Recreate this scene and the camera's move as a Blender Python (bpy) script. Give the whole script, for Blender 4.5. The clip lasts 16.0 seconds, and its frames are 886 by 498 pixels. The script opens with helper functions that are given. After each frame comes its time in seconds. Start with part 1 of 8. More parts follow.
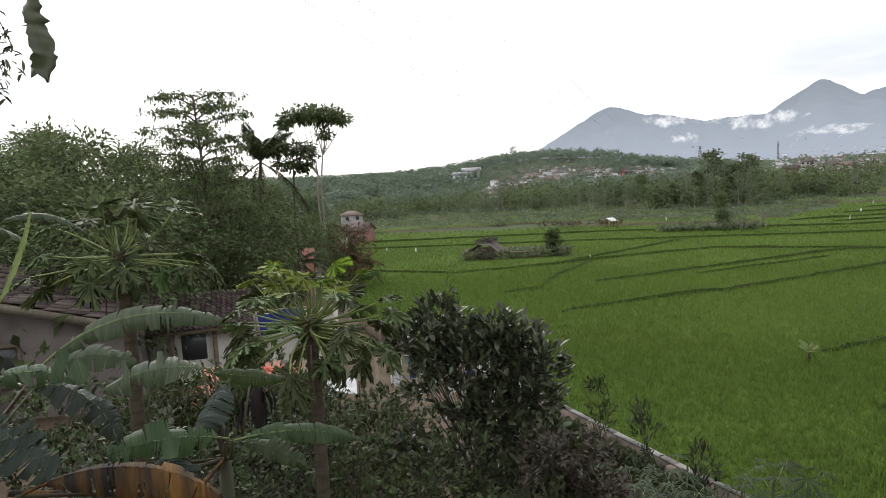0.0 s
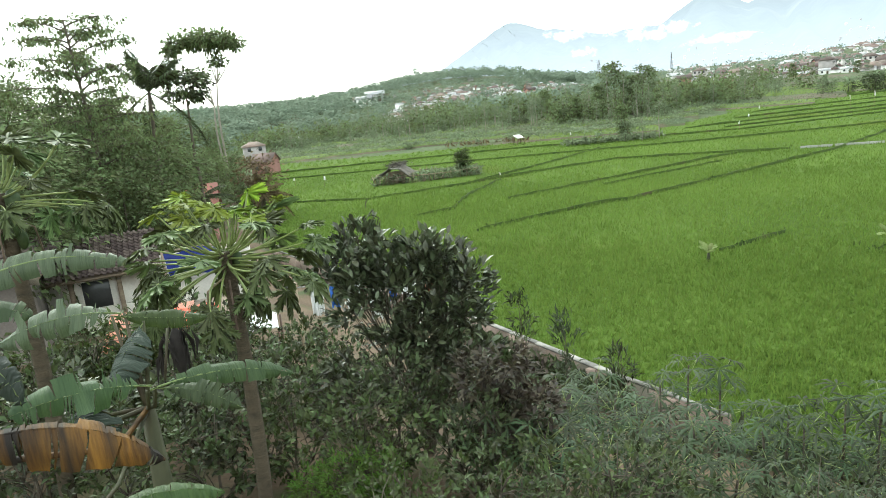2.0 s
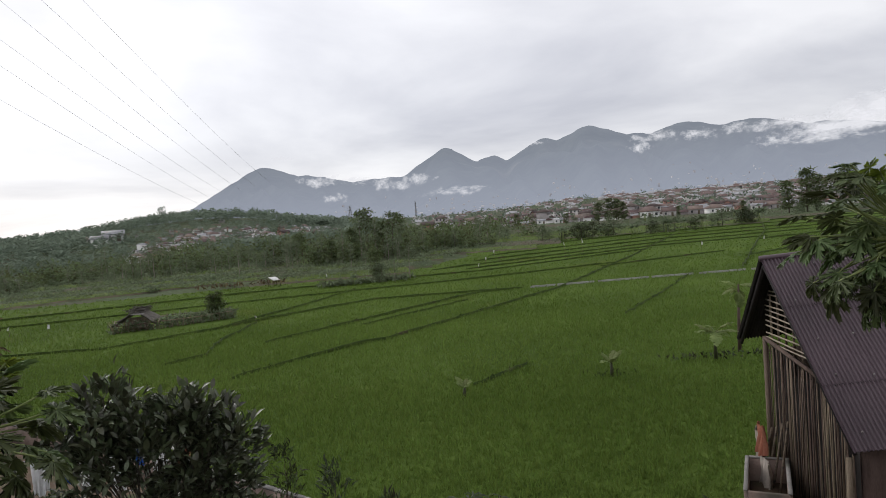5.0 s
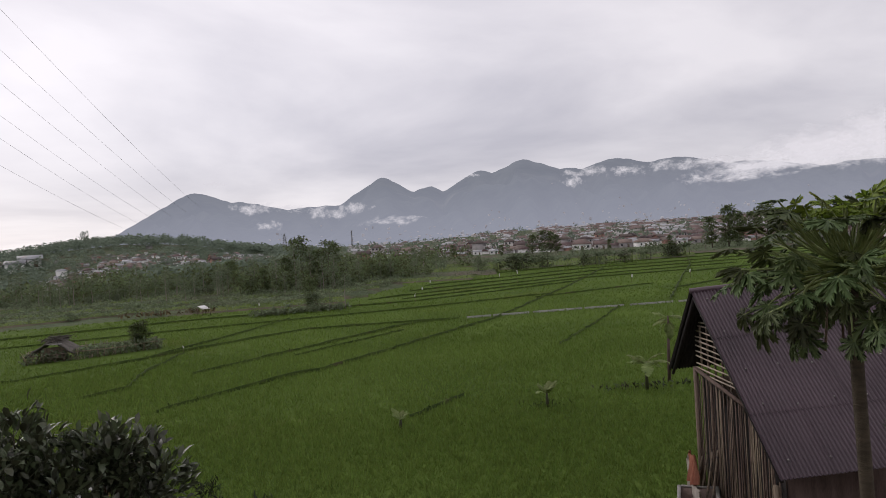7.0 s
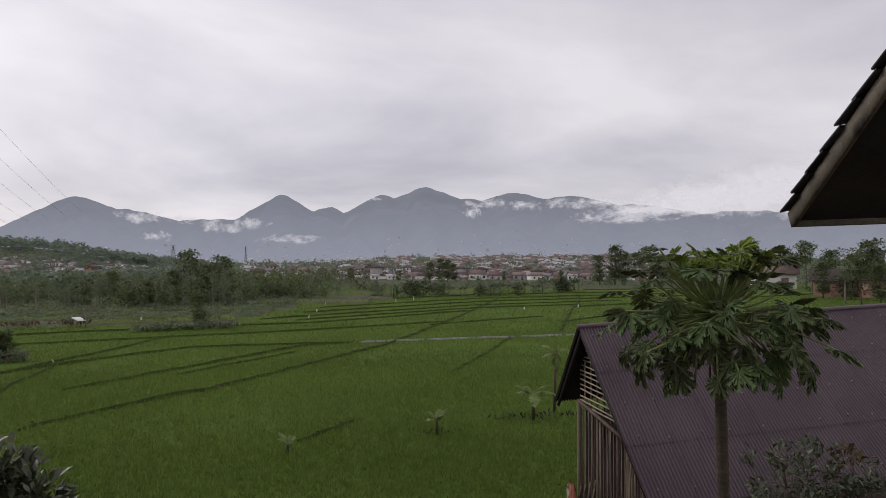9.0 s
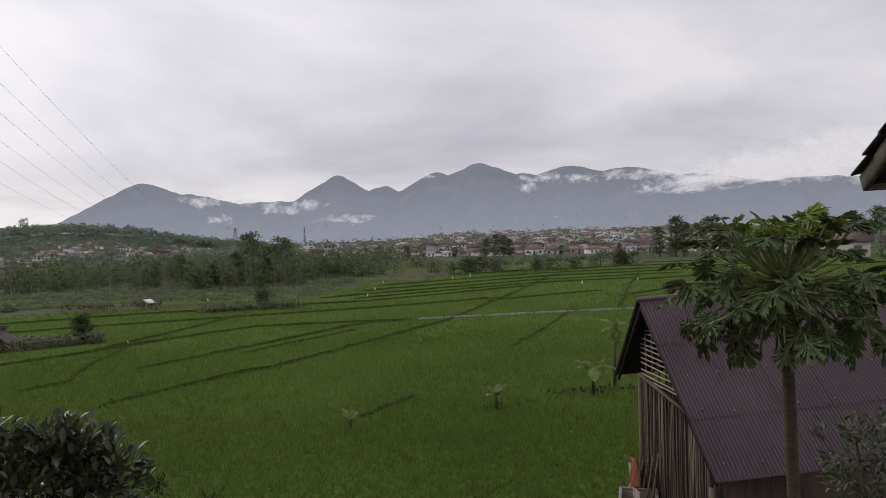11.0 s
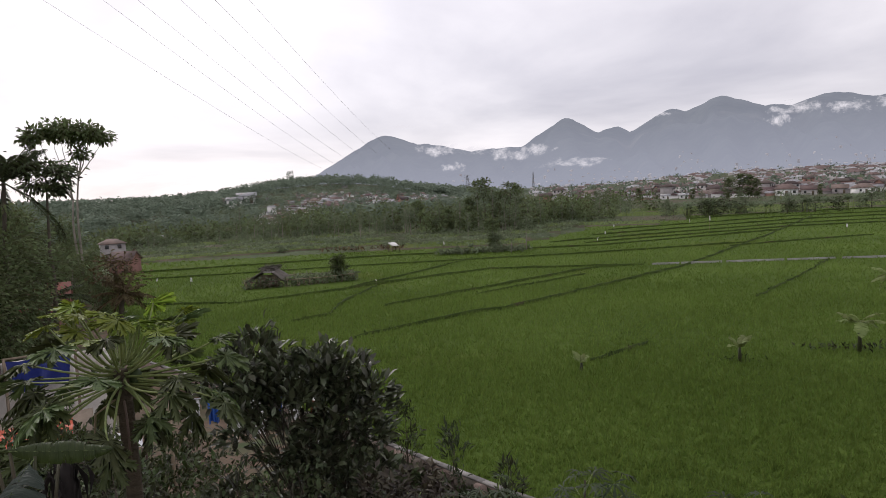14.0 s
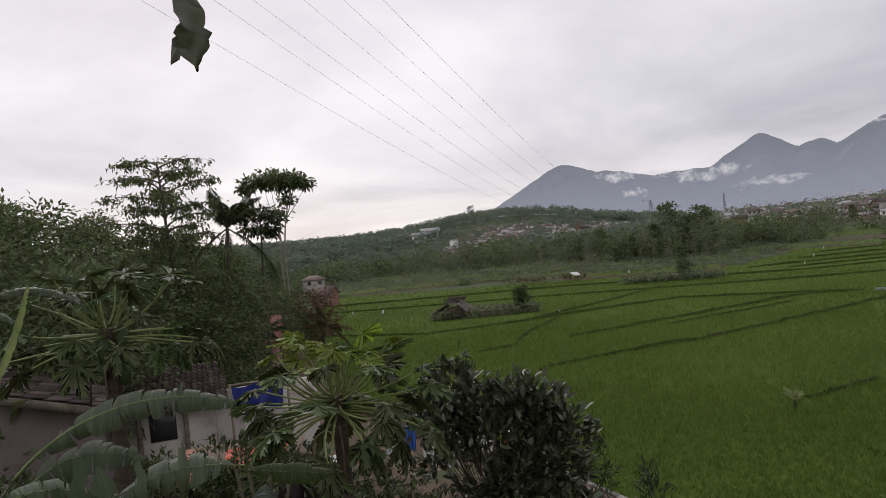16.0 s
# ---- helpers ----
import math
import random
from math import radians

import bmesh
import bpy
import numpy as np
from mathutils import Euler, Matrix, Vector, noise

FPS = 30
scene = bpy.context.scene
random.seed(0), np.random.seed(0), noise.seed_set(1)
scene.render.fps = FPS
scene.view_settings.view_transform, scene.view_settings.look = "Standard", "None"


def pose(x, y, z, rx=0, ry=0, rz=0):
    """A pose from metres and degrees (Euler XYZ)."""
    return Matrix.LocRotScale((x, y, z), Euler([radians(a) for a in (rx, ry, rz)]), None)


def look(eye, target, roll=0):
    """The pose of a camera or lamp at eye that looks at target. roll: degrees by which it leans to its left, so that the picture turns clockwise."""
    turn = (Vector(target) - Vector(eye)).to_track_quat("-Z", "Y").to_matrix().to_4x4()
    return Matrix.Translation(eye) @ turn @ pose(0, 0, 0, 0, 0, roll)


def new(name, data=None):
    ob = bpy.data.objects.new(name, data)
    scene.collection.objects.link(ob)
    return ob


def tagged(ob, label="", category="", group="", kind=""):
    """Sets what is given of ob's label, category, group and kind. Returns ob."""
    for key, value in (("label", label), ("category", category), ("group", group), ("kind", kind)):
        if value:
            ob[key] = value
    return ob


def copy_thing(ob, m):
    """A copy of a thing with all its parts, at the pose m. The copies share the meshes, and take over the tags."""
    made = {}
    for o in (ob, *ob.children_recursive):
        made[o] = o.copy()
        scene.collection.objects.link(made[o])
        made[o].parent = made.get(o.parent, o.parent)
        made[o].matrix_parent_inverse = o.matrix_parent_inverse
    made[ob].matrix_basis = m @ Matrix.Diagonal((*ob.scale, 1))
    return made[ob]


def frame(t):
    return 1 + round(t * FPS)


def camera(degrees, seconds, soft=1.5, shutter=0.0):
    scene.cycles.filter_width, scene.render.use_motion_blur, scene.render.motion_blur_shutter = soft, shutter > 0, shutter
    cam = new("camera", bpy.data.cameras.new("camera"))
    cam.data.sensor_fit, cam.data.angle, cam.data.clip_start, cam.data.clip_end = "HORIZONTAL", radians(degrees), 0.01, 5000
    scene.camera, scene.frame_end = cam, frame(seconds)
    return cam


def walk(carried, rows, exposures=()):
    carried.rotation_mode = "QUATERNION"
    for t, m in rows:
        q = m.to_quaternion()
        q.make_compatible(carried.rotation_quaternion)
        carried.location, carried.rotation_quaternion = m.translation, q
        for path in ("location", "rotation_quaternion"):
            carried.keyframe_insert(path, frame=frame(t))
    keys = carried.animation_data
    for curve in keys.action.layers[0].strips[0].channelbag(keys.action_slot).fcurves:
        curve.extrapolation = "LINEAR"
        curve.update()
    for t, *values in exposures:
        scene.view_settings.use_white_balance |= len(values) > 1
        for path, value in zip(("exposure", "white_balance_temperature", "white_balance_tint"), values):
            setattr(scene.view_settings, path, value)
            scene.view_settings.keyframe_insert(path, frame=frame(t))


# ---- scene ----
cam = camera(66.45, 16.0, soft=0.5)
PATH = [
    (0.0, pose(0.000, 0.000, 5.600, 84.00, 3.20, 0.00)),
    (0.5, pose(-0.004, 0.005, 5.591, 83.58, 2.88, -1.53)),
    (1.0, pose(-0.003, -0.035, 5.598, 82.49, 3.10, -5.93)),
    (1.5, pose(-0.044, 0.027, 5.570, 80.15, 5.60, -9.93)),
    (2.0, pose(-0.087, 0.194, 5.537, 77.03, 5.71, -8.02)),
    (2.5, pose(-0.106, 0.130, 5.560, 78.52, 4.24, -7.29)),
    (3.0, pose(-0.180, 0.151, 5.582, 81.62, 4.47, -13.74)),
    (3.5, pose(-0.217, 0.235, 5.583, 84.15, 3.07, -20.62)),
    (4.0, pose(-0.243, 0.226, 5.607, 85.52, 3.54, -25.70)),
    (6.5, pose(-0.168, 0.471, 5.581, 88.51, 4.60, -30.57)),
    (7.0, pose(-0.225, 0.426, 5.588, 89.26, 3.50, -33.89)),
    (7.5, pose(-0.268, 0.393, 5.590, 90.28, 1.99, -37.78)),
    (8.0, pose(-0.306, 0.378, 5.609, 91.19, -0.05, -42.65)),
    (10.5, pose(-0.490, 0.232, 5.650, 90.01, 1.34, -40.42)),
    (11.0, pose(-0.391, 0.309, 5.634, 89.18, 1.50, -37.80)),
    (11.5, pose(-0.331, 0.372, 5.616, 86.57, 0.92, -34.29)),
    (12.0, pose(-0.333, 0.409, 5.601, 85.28, 1.33, -30.81)),
    (12.5, pose(-0.349, 0.399, 5.606, 85.21, 1.58, -27.43)),
    (13.0, pose(-0.365, 0.377, 5.599, 84.88, 2.08, -24.74)),
    (13.5, pose(-0.372, 0.376, 5.602, 84.25, 2.46, -21.73)),
    (14.0, pose(-0.396, 0.385, 5.604, 85.19, 2.76, -18.64)),
    (14.5, pose(-0.414, 0.408, 5.604, 86.50, 3.81, -15.85)),
    (15.0, pose(-0.440, 0.426, 5.598, 87.62, 4.77, -11.47)),
    (15.5, pose(-0.464, 0.440, 5.598, 88.25, 5.47, -7.20)),
    (16.0, pose(-0.487, 0.451, 5.598, 88.86, 5.25, -3.55)),
]
walk(cam, PATH, exposures=[
    (0.0, 0.80, 6500, 7), (1.0, 0.85, 6500, 9), (1.5, 1.18, 6500, 3), (2.0, 1.9, 6400, -8), (2.5, 2.12, 6400, -12),
    (3.0, 1.78, 6400, -13), (3.5, 0.92, 6400, -11), (4.2, 0.42, 6400, 0), (6.3, 0.15, 6550, 15), (8.0, 0.0, 6550, 16),
    (11.0, 0.0, 6550, 14), (12.5, 0.32, 6550, 14), (14.5, 0.22, 6550, 16), (16.0, 0.0, 6600, 15)])

# ---- daylight: an overcast sky and a wide, weak sun ----
SUN_AZ, SUN_EL = -20.0, 32.0


def make_world():
    w = bpy.data.worlds.new("sky")
    scene.world = w
    w.use_nodes = True
    nt = w.node_tree
    nt.nodes.clear()
    n, l = nt.nodes.new, nt.links.new
    tc = n("ShaderNodeTexCoord")
    sep = n("ShaderNodeSeparateXYZ")
    l(tc.outputs["Generated"], sep.inputs[0])
    zc = n("ShaderNodeMath"); zc.operation = "MAXIMUM"; zc.inputs[1].default_value = 0.0
    l(sep.outputs["Z"], zc.inputs[0])
    za = n("ShaderNodeMath"); za.operation = "ADD"; za.inputs[1].default_value = 0.17
    l(zc.outputs[0], za.inputs[0])
    dx = n("ShaderNodeMath"); dx.operation = "DIVIDE"
    dy = n("ShaderNodeMath"); dy.operation = "DIVIDE"
    l(sep.outputs["X"], dx.inputs[0]); l(za.outputs[0], dx.inputs[1])
    l(sep.outputs["Y"], dy.inputs[0]); l(za.outputs[0], dy.inputs[1])
    flat = n("ShaderNodeCombineXYZ")
    l(dx.outputs[0], flat.inputs[0]); l(dy.outputs[0], flat.inputs[1])
    big = n("ShaderNodeTexNoise")
    big.inputs["Scale"].default_value, big.inputs["Detail"].default_value = 0.55, 7.0
    big.inputs["Roughness"].default_value, big.inputs["Distortion"].default_value = 0.52, 0.35
    l(flat.outputs[0], big.inputs["Vector"])
    ramp = n("ShaderNodeValToRGB")
    ramp.color_ramp.elements[0].position, ramp.color_ramp.elements[0].color = 0.32, (0.49, 0.49, 0.54, 1)
    ramp.color_ramp.elements[1].position, ramp.color_ramp.elements[1].color = 0.60, (0.84, 0.83, 0.85, 1)
    l(big.outputs["Fac"], ramp.inputs["Fac"])
    # brighter round the veiled sun and low over the horizon
    a, e = radians(SUN_AZ), radians(SUN_EL)
    sun_dir = (math.sin(a) * math.cos(e), math.cos(a) * math.cos(e), math.sin(e))
    dot = n("ShaderNodeVectorMath"); dot.operation = "DOT_PRODUCT"
    dot.inputs[1].default_value = sun_dir
    l(tc.outputs["Generated"], dot.inputs[0])
    glow = n("ShaderNodeMapRange")
    glow.inputs["From Min"].default_value, glow.inputs["From Max"].default_value = 0.3, 1.0
    glow.inputs["To Min"].default_value, glow.inputs["To Max"].default_value = 0.96, 1.16
    l(dot.outputs["Value"], glow.inputs["Value"])
    mul = n("ShaderNodeVectorMath"); mul.operation = "SCALE"
    l(ramp.outputs["Color"], mul.inputs[0]); l(glow.outputs[0], mul.inputs["Scale"])
    sky = n("ShaderNodeTexSky")
    sky.sky_type, sky.sun_disc = "NISHITA", False
    sky.sun_elevation, sky.sun_rotation = radians(SUN_EL), radians(SUN_AZ)
    dim = n("ShaderNodeVectorMath"); dim.operation = "SCALE"; dim.inputs["Scale"].default_value = 0.1
    l(sky.outputs[0], dim.inputs[0])
    mix = n("ShaderNodeMix"); mix.data_type = "RGBA"; mix.inputs["Factor"].default_value = 0.9
    l(dim.outputs[0], mix.inputs["A"]); l(mul.outputs[0], mix.inputs["B"])
    bg = n("ShaderNodeBackground"); bg.inputs["Strength"].default_value = 1.0
    l(mix.outputs["Result"], bg.inputs["Color"])
    out = n("ShaderNodeOutputWorld")
    l(bg.outputs[0], out.inputs["Surface"])


make_world()
sun = new("sun", bpy.data.lights.new("sun", "SUN"))
sun.data.energy, sun.data.angle, sun.data.color = 0.7, radians(25), (1.0, 0.97, 0.92)
sun.matrix_world = look((0, 0, 0), (-math.sin(radians(SUN_AZ)) * math.cos(radians(SUN_EL)),
                                   -math.cos(radians(SUN_AZ)) * math.cos(radians(SUN_EL)), -math.sin(radians(SUN_EL))))


# ---- materials ----
def surface(name, c1, c2, scale=4.0, rough=0.7, bump=0.2, fine=40.0, spread=0.25, spec=0.3, c3=None, stain=0.0,
            random_hue=0.0, island=False, thin=0.0, metal=0.0, stretch=(1, 1, 1), relief=0.02):
    """Two colours mixed by coarse and fine noise, with stains, relief and a touch of variety from piece to piece."""
    m = bpy.data.materials.new(name)
    m.use_nodes = True
    nt = m.node_tree
    nt.nodes.clear()
    n, l = nt.nodes.new, nt.links.new
    tc = n("ShaderNodeTexCoord")
    mp = n("ShaderNodeMapping"); mp.inputs["Scale"].default_value = stretch
    l(tc.outputs["Object"], mp.inputs["Vector"])
    n1 = n("ShaderNodeTexNoise"); n1.inputs["Scale"].default_value, n1.inputs["Detail"].default_value = scale, 5
    n2 = n("ShaderNodeTexNoise"); n2.inputs["Scale"].default_value, n2.inputs["Detail"].default_value = fine, 3
    l(mp.outputs[0], n1.inputs["Vector"]); l(mp.outputs[0], n2.inputs["Vector"])
    add = n("ShaderNodeMath"); add.operation = "MULTIPLY_ADD"
    add.inputs[1].default_value = 0.5
    l(n2.outputs["Fac"], add.inputs[0]); l(n1.outputs["Fac"], add.inputs[2])
    rng = n("ShaderNodeMapRange")
    rng.inputs["From Min"].default_value, rng.inputs["From Max"].default_value = 0.75 - spread, 0.75 + spread
    l(add.outputs[0], rng.inputs["Value"])
    mix = n("ShaderNodeMix"); mix.data_type = "RGBA"
    mix.inputs["A"].default_value, mix.inputs["B"].default_value = (*c1, 1), (*c2, 1)
    l(rng.outputs[0], mix.inputs["Factor"])
    col = mix.outputs["Result"]
    if c3:
        n3 = n("ShaderNodeTexNoise"); n3.inputs["Scale"].default_value, n3.inputs["Detail"].default_value = scale * 0.6, 6
        off = n("ShaderNodeVectorMath"); off.operation = "ADD"; off.inputs[1].default_value = (13.1, 7.7, 3.3)
        l(mp.outputs[0], off.inputs[0]); l(off.outputs[0], n3.inputs["Vector"])
        r3 = n("ShaderNodeMapRange")
        r3.inputs["From Min"].default_value, r3.inputs["From Max"].default_value = 0.62 - stain, 0.72 - stain * 0.6
        l(n3.outputs["Fac"], r3.inputs["Value"])
        m3 = n("ShaderNodeMix"); m3.data_type = "RGBA"; m3.inputs["B"].default_value = (*c3, 1)
        l(r3.outputs[0], m3.inputs["Factor"]); l(col, m3.inputs["A"])
        col = m3.outputs["Result"]
    if random_hue:
        src = n("ShaderNodeNewGeometry").outputs["Random Per Island"] if island else n("ShaderNodeObjectInfo").outputs["Random"]
        r4 = n("ShaderNodeMapRange")
        r4.inputs["To Min"].default_value, r4.inputs["To Max"].default_value = 1 - random_hue, 1 + random_hue
        l(src, r4.inputs["Value"])
        hs = n("ShaderNodeHueSaturation")
        l(r4.outputs[0], hs.inputs["Value"]); l(col, hs.inputs["Color"])
        r5 = n("ShaderNodeMapRange")
        r5.inputs["To Min"].default_value, r5.inputs["To Max"].default_value = 0.5 - random_hue * 0.07, 0.5 + random_hue * 0.05
        l(src, r5.inputs["Value"]); l(r5.outputs[0], hs.inputs["Hue"])
        col = hs.outputs["Color"]
    b = n("ShaderNodeBsdfPrincipled")
    b.inputs["Roughness"].default_value, b.inputs["Specular IOR Level"].default_value = rough, spec
    b.inputs["Metallic"].default_value = metal
    l(col, b.inputs["Base Color"])
    if bump:
        bp = n("ShaderNodeBump"); bp.inputs["Strength"].default_value, bp.inputs["Distance"].default_value = bump, relief
        l(add.outputs[0], bp.inputs["Height"]); l(bp.outputs[0], b.inputs["Normal"])
    out = n("ShaderNodeOutputMaterial")
    if thin:
        tr = n("ShaderNodeBsdfTranslucent"); l(col, tr.inputs["Color"])
        ms = n("ShaderNodeMixShader"); ms.inputs[0].default_value = thin
        l(b.outputs[0], ms.inputs[1]); l(tr.outputs[0], ms.inputs[2]); l(ms.outputs[0], out.inputs[0])
    else:
        l(b.outputs[0], out.inputs[0])
    return m


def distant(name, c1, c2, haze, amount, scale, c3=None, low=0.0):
    """A far backdrop seen through the air: its own colour under the light, with haze painted over it as emission."""
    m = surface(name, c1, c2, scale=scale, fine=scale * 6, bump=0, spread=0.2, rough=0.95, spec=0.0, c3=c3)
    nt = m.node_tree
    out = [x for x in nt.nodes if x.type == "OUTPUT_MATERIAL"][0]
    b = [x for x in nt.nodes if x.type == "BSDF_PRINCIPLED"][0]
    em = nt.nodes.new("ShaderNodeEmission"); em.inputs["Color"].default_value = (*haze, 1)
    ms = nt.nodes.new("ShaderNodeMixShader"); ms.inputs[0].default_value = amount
    # The painted haze thickens towards the foot of the slope.
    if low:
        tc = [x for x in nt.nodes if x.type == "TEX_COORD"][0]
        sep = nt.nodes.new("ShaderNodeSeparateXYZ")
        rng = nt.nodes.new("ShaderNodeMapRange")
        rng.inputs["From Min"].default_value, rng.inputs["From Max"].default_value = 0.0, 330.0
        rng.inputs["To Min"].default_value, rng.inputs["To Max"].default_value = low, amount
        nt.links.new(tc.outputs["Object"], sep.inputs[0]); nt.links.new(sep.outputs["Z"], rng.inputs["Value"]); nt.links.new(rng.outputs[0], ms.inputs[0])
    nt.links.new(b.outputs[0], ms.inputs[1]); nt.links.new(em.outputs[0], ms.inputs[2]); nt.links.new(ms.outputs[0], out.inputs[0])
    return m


M = {}
M["rice_far"] = surface("rice_on_terraces", (0.070, 0.104, 0.024), (0.112, 0.150, 0.036), 0.12, 0.9, 0.6, 3.0, spec=0.05, c3=(0.12, 0.13, 0.045), stain=0.04, relief=0.2)
M["earth_bank"] = surface("earth_bank", (0.055, 0.052, 0.030), (0.115, 0.095, 0.060), 0.5, 0.95, 0.6, 5.0, c3=(0.050, 0.066, 0.022), stain=0.12, relief=0.2)
M["soil"] = surface("soil", (0.075, 0.050, 0.032), (0.150, 0.105, 0.068), 1.5, 0.95, 0.6, 25, c3=(0.05, 0.075, 0.025), stain=0.12)
M["rice"] = surface("rice_canopy", (0.058, 0.094, 0.018), (0.101, 0.152, 0.029), 0.16, 0.9, 1.0, 6.0, spread=0.24, spec=0.05, c3=(0.090, 0.112, 0.020), stain=0.02, relief=0.2)
M["blade"] = surface("rice_blade", (0.103, 0.157, 0.031), (0.148, 0.218, 0.048), 0.10, 0.65, 0.0, 3.0, spec=0.15, random_hue=0.16, island=True, thin=0.6)
M["bund"] = surface("bund_weeds", (0.029, 0.052, 0.010), (0.067, 0.096, 0.019), 1.2, 0.95, 0.8, 14, c3=(0.060, 0.056, 0.024), stain=0.02)
M["grass"] = surface("rough_grass", (0.034, 0.054, 0.018), (0.076, 0.100, 0.036), 0.12, 0.95, 0.8, 1.6, c3=(0.090, 0.072, 0.046), stain=0.12, relief=0.5)
M["leaf_dark"] = surface("dark_leaf", (0.040, 0.049, 0.026), (0.106, 0.123, 0.064), 2, 0.38, 0.05, 30, spec=0.5, random_hue=0.6, island=True, thin=0.15)
M["leaf_mid"] = surface("mid_leaf", (0.024, 0.035, 0.010), (0.088, 0.115, 0.034), 1.5, 0.55, 0.05, 20, spec=0.3, random_hue=0.5, island=True, thin=0.3)
M["leaf_canopy"] = surface("canopy_leaf", (0.066, 0.089, 0.040), (0.166, 0.204, 0.089), 0.5, 0.65, 0.0, 8, spec=0.2, random_hue=0.5, island=True, thin=0.4)
M["leaf_wood"] = surface("garden_leaf", (0.020, 0.029, 0.012), (0.094, 0.115, 0.047), 0.8, 0.5, 0.0, 8, spec=0.28, random_hue=0.8, island=True, thin=0.35)
# Distance haze is put into these two leaf colours: lightened and greyed.
M["leaf_far_hazed"] = surface("hazed_far_leaf", (0.134, 0.170, 0.103), (0.200, 0.233, 0.145), 0.06, 0.9, 0.0, 2, spec=0.05, random_hue=0.4, island=True, thin=0.55)
M["leaf_hill_hazed"] = surface("hazed_hill_leaf", (0.151, 0.194, 0.146), (0.211, 0.254, 0.192), 0.02, 0.95, 0.0, 0.5, spec=0.0, random_hue=0.16, island=True, thin=0.6)
M["leaf_papaya"] = surface("papaya_leaf", (0.067, 0.099, 0.034), (0.125, 0.164, 0.058), 6, 0.5, 0.1, 60, spec=0.35, random_hue=0.5, thin=0.3)
M["leaf_young"] = surface("young_papaya_leaf", (0.16, 0.24, 0.030), (0.27, 0.33, 0.045), 6, 0.5, 0.1, 60, spec=0.4, random_hue=0.3, thin=0.45)
M["leaf_cassava"] = surface("cassava_leaf", (0.034, 0.056, 0.024), (0.068, 0.095, 0.044), 5, 0.55, 0.0, 40, spec=0.35, random_hue=0.5, thin=0.3)
M["leaf_banana"] = surface("banana_leaf", (0.024, 0.043, 0.016), (0.054, 0.080, 0.032), 2.5, 0.52, 0.6, 14, spec=0.28, random_hue=0.45, thin=0.25, stretch=(9, 0.8, 0.8))
# Paler copy of the banana leaf, with its gloss sheen put into the colour.
M["leaf_sheen"] = surface("sheen_banana_leaf", (0.042, 0.064, 0.030), (0.098, 0.129, 0.070), 2.5, 0.45, 0.8, 14, spec=0.4, random_hue=0.2, thin=0.25, stretch=(12, 0.8, 0.8))
# Darkened copy of the banana leaf, with deep shade put into the colour.
M["leaf_shaded"] = surface("shaded_banana_leaf_back", (0.012, 0.020, 0.013), (0.030, 0.042, 0.030), 2.5, 0.45, 0.6, 14, spec=0.25, random_hue=0.3, thin=0.15, stretch=(12, 0.8, 0.8))
M["leaf_mid_b"] = surface("fresh_banana_leaf", (0.027, 0.052, 0.012), (0.052, 0.082, 0.020), 2.5, 0.5, 0.5, 14, spec=0.3, random_hue=0.2, thin=0.3, stretch=(12, 0.8, 0.8))
M["leaf_dead"] = surface("dead_leaf", (0.055, 0.026, 0.010), (0.25, 0.125, 0.022), 2.2, 0.7, 0.6, 16, c3=(0.016, 0.012, 0.010), stain=0.18, thin=0.25, stretch=(10, 0.9, 0.9))
M["leaf_copper"] = surface("copper_leaf", (0.040, 0.034, 0.022), (0.092, 0.070, 0.046), 1, 0.5, 0.0, 8, spec=0.35, random_hue=0.6, island=True, thin=0.2)
M["leaf_rust"] = surface("rust_leaf", (0.085, 0.058, 0.032), (0.135, 0.105, 0.05), 1, 0.8, 0.0, 8, random_hue=0.3, island=True, thin=0.2)
M["petiole"] = surface("petiole", (0.146, 0.190, 0.065), (0.269, 0.314, 0.115), 8, 0.55, 0.1, 60)
M["midrib"] = surface("midrib", (0.10, 0.14, 0.045), (0.17, 0.21, 0.08), 8, 0.5, 0.1, 60)
M["stem_banana"] = surface("banana_stem", (0.027, 0.030, 0.013), (0.060, 0.060, 0.027), 4, 0.6, 0.3, 40, c3=(0.05, 0.03, 0.02), stain=0.06, stretch=(1, 1, 0.3))
M["bark"] = surface("bark", (0.055, 0.045, 0.035), (0.13, 0.11, 0.085), 3, 0.95, 0.8, 30, stretch=(3, 3, 1))
M["bark_pale"] = surface("pale_bark", (0.16, 0.145, 0.12), (0.30, 0.27, 0.23), 2, 0.95, 0.6, 25, stretch=(3, 3, 1))
M["bark_papaya"] = surface("papaya_bark", (0.050, 0.041, 0.028), (0.107, 0.084, 0.057), 6, 0.9, 0.9, 45, stretch=(1, 1, 4))
M["fruit"] = surface("green_fruit", (0.035, 0.060, 0.022), (0.065, 0.095, 0.035), 5, 0.45, 0.1, 40)
M["bamboo"] = surface("dry_bamboo", (0.12, 0.088, 0.066), (0.27, 0.205, 0.155), 2, 0.8, 0.4, 25, random_hue=0.5, stretch=(4, 4, 0.6))
M["bamboo_pale"] = surface("split_bamboo", (0.22, 0.18, 0.14), (0.38, 0.32, 0.26), 2, 0.75, 0.3, 25, random_hue=0.3)
M["shed_roof"] = surface("corrugated_sheet", (0.054, 0.034, 0.042), (0.096, 0.063, 0.075), 0.9, 0.42, 0.12, 30, c3=(0.125, 0.080, 0.075), stain=-0.02, spec=0.45, random_hue=0.03)
# Near-black: shade indoors and under roofs put into colour; also the dead leaf clump.
M["dark_inside"] = surface("near_black", (0.018, 0.016, 0.016), (0.040, 0.034, 0.032), 3, 0.9, 0.3, 30)
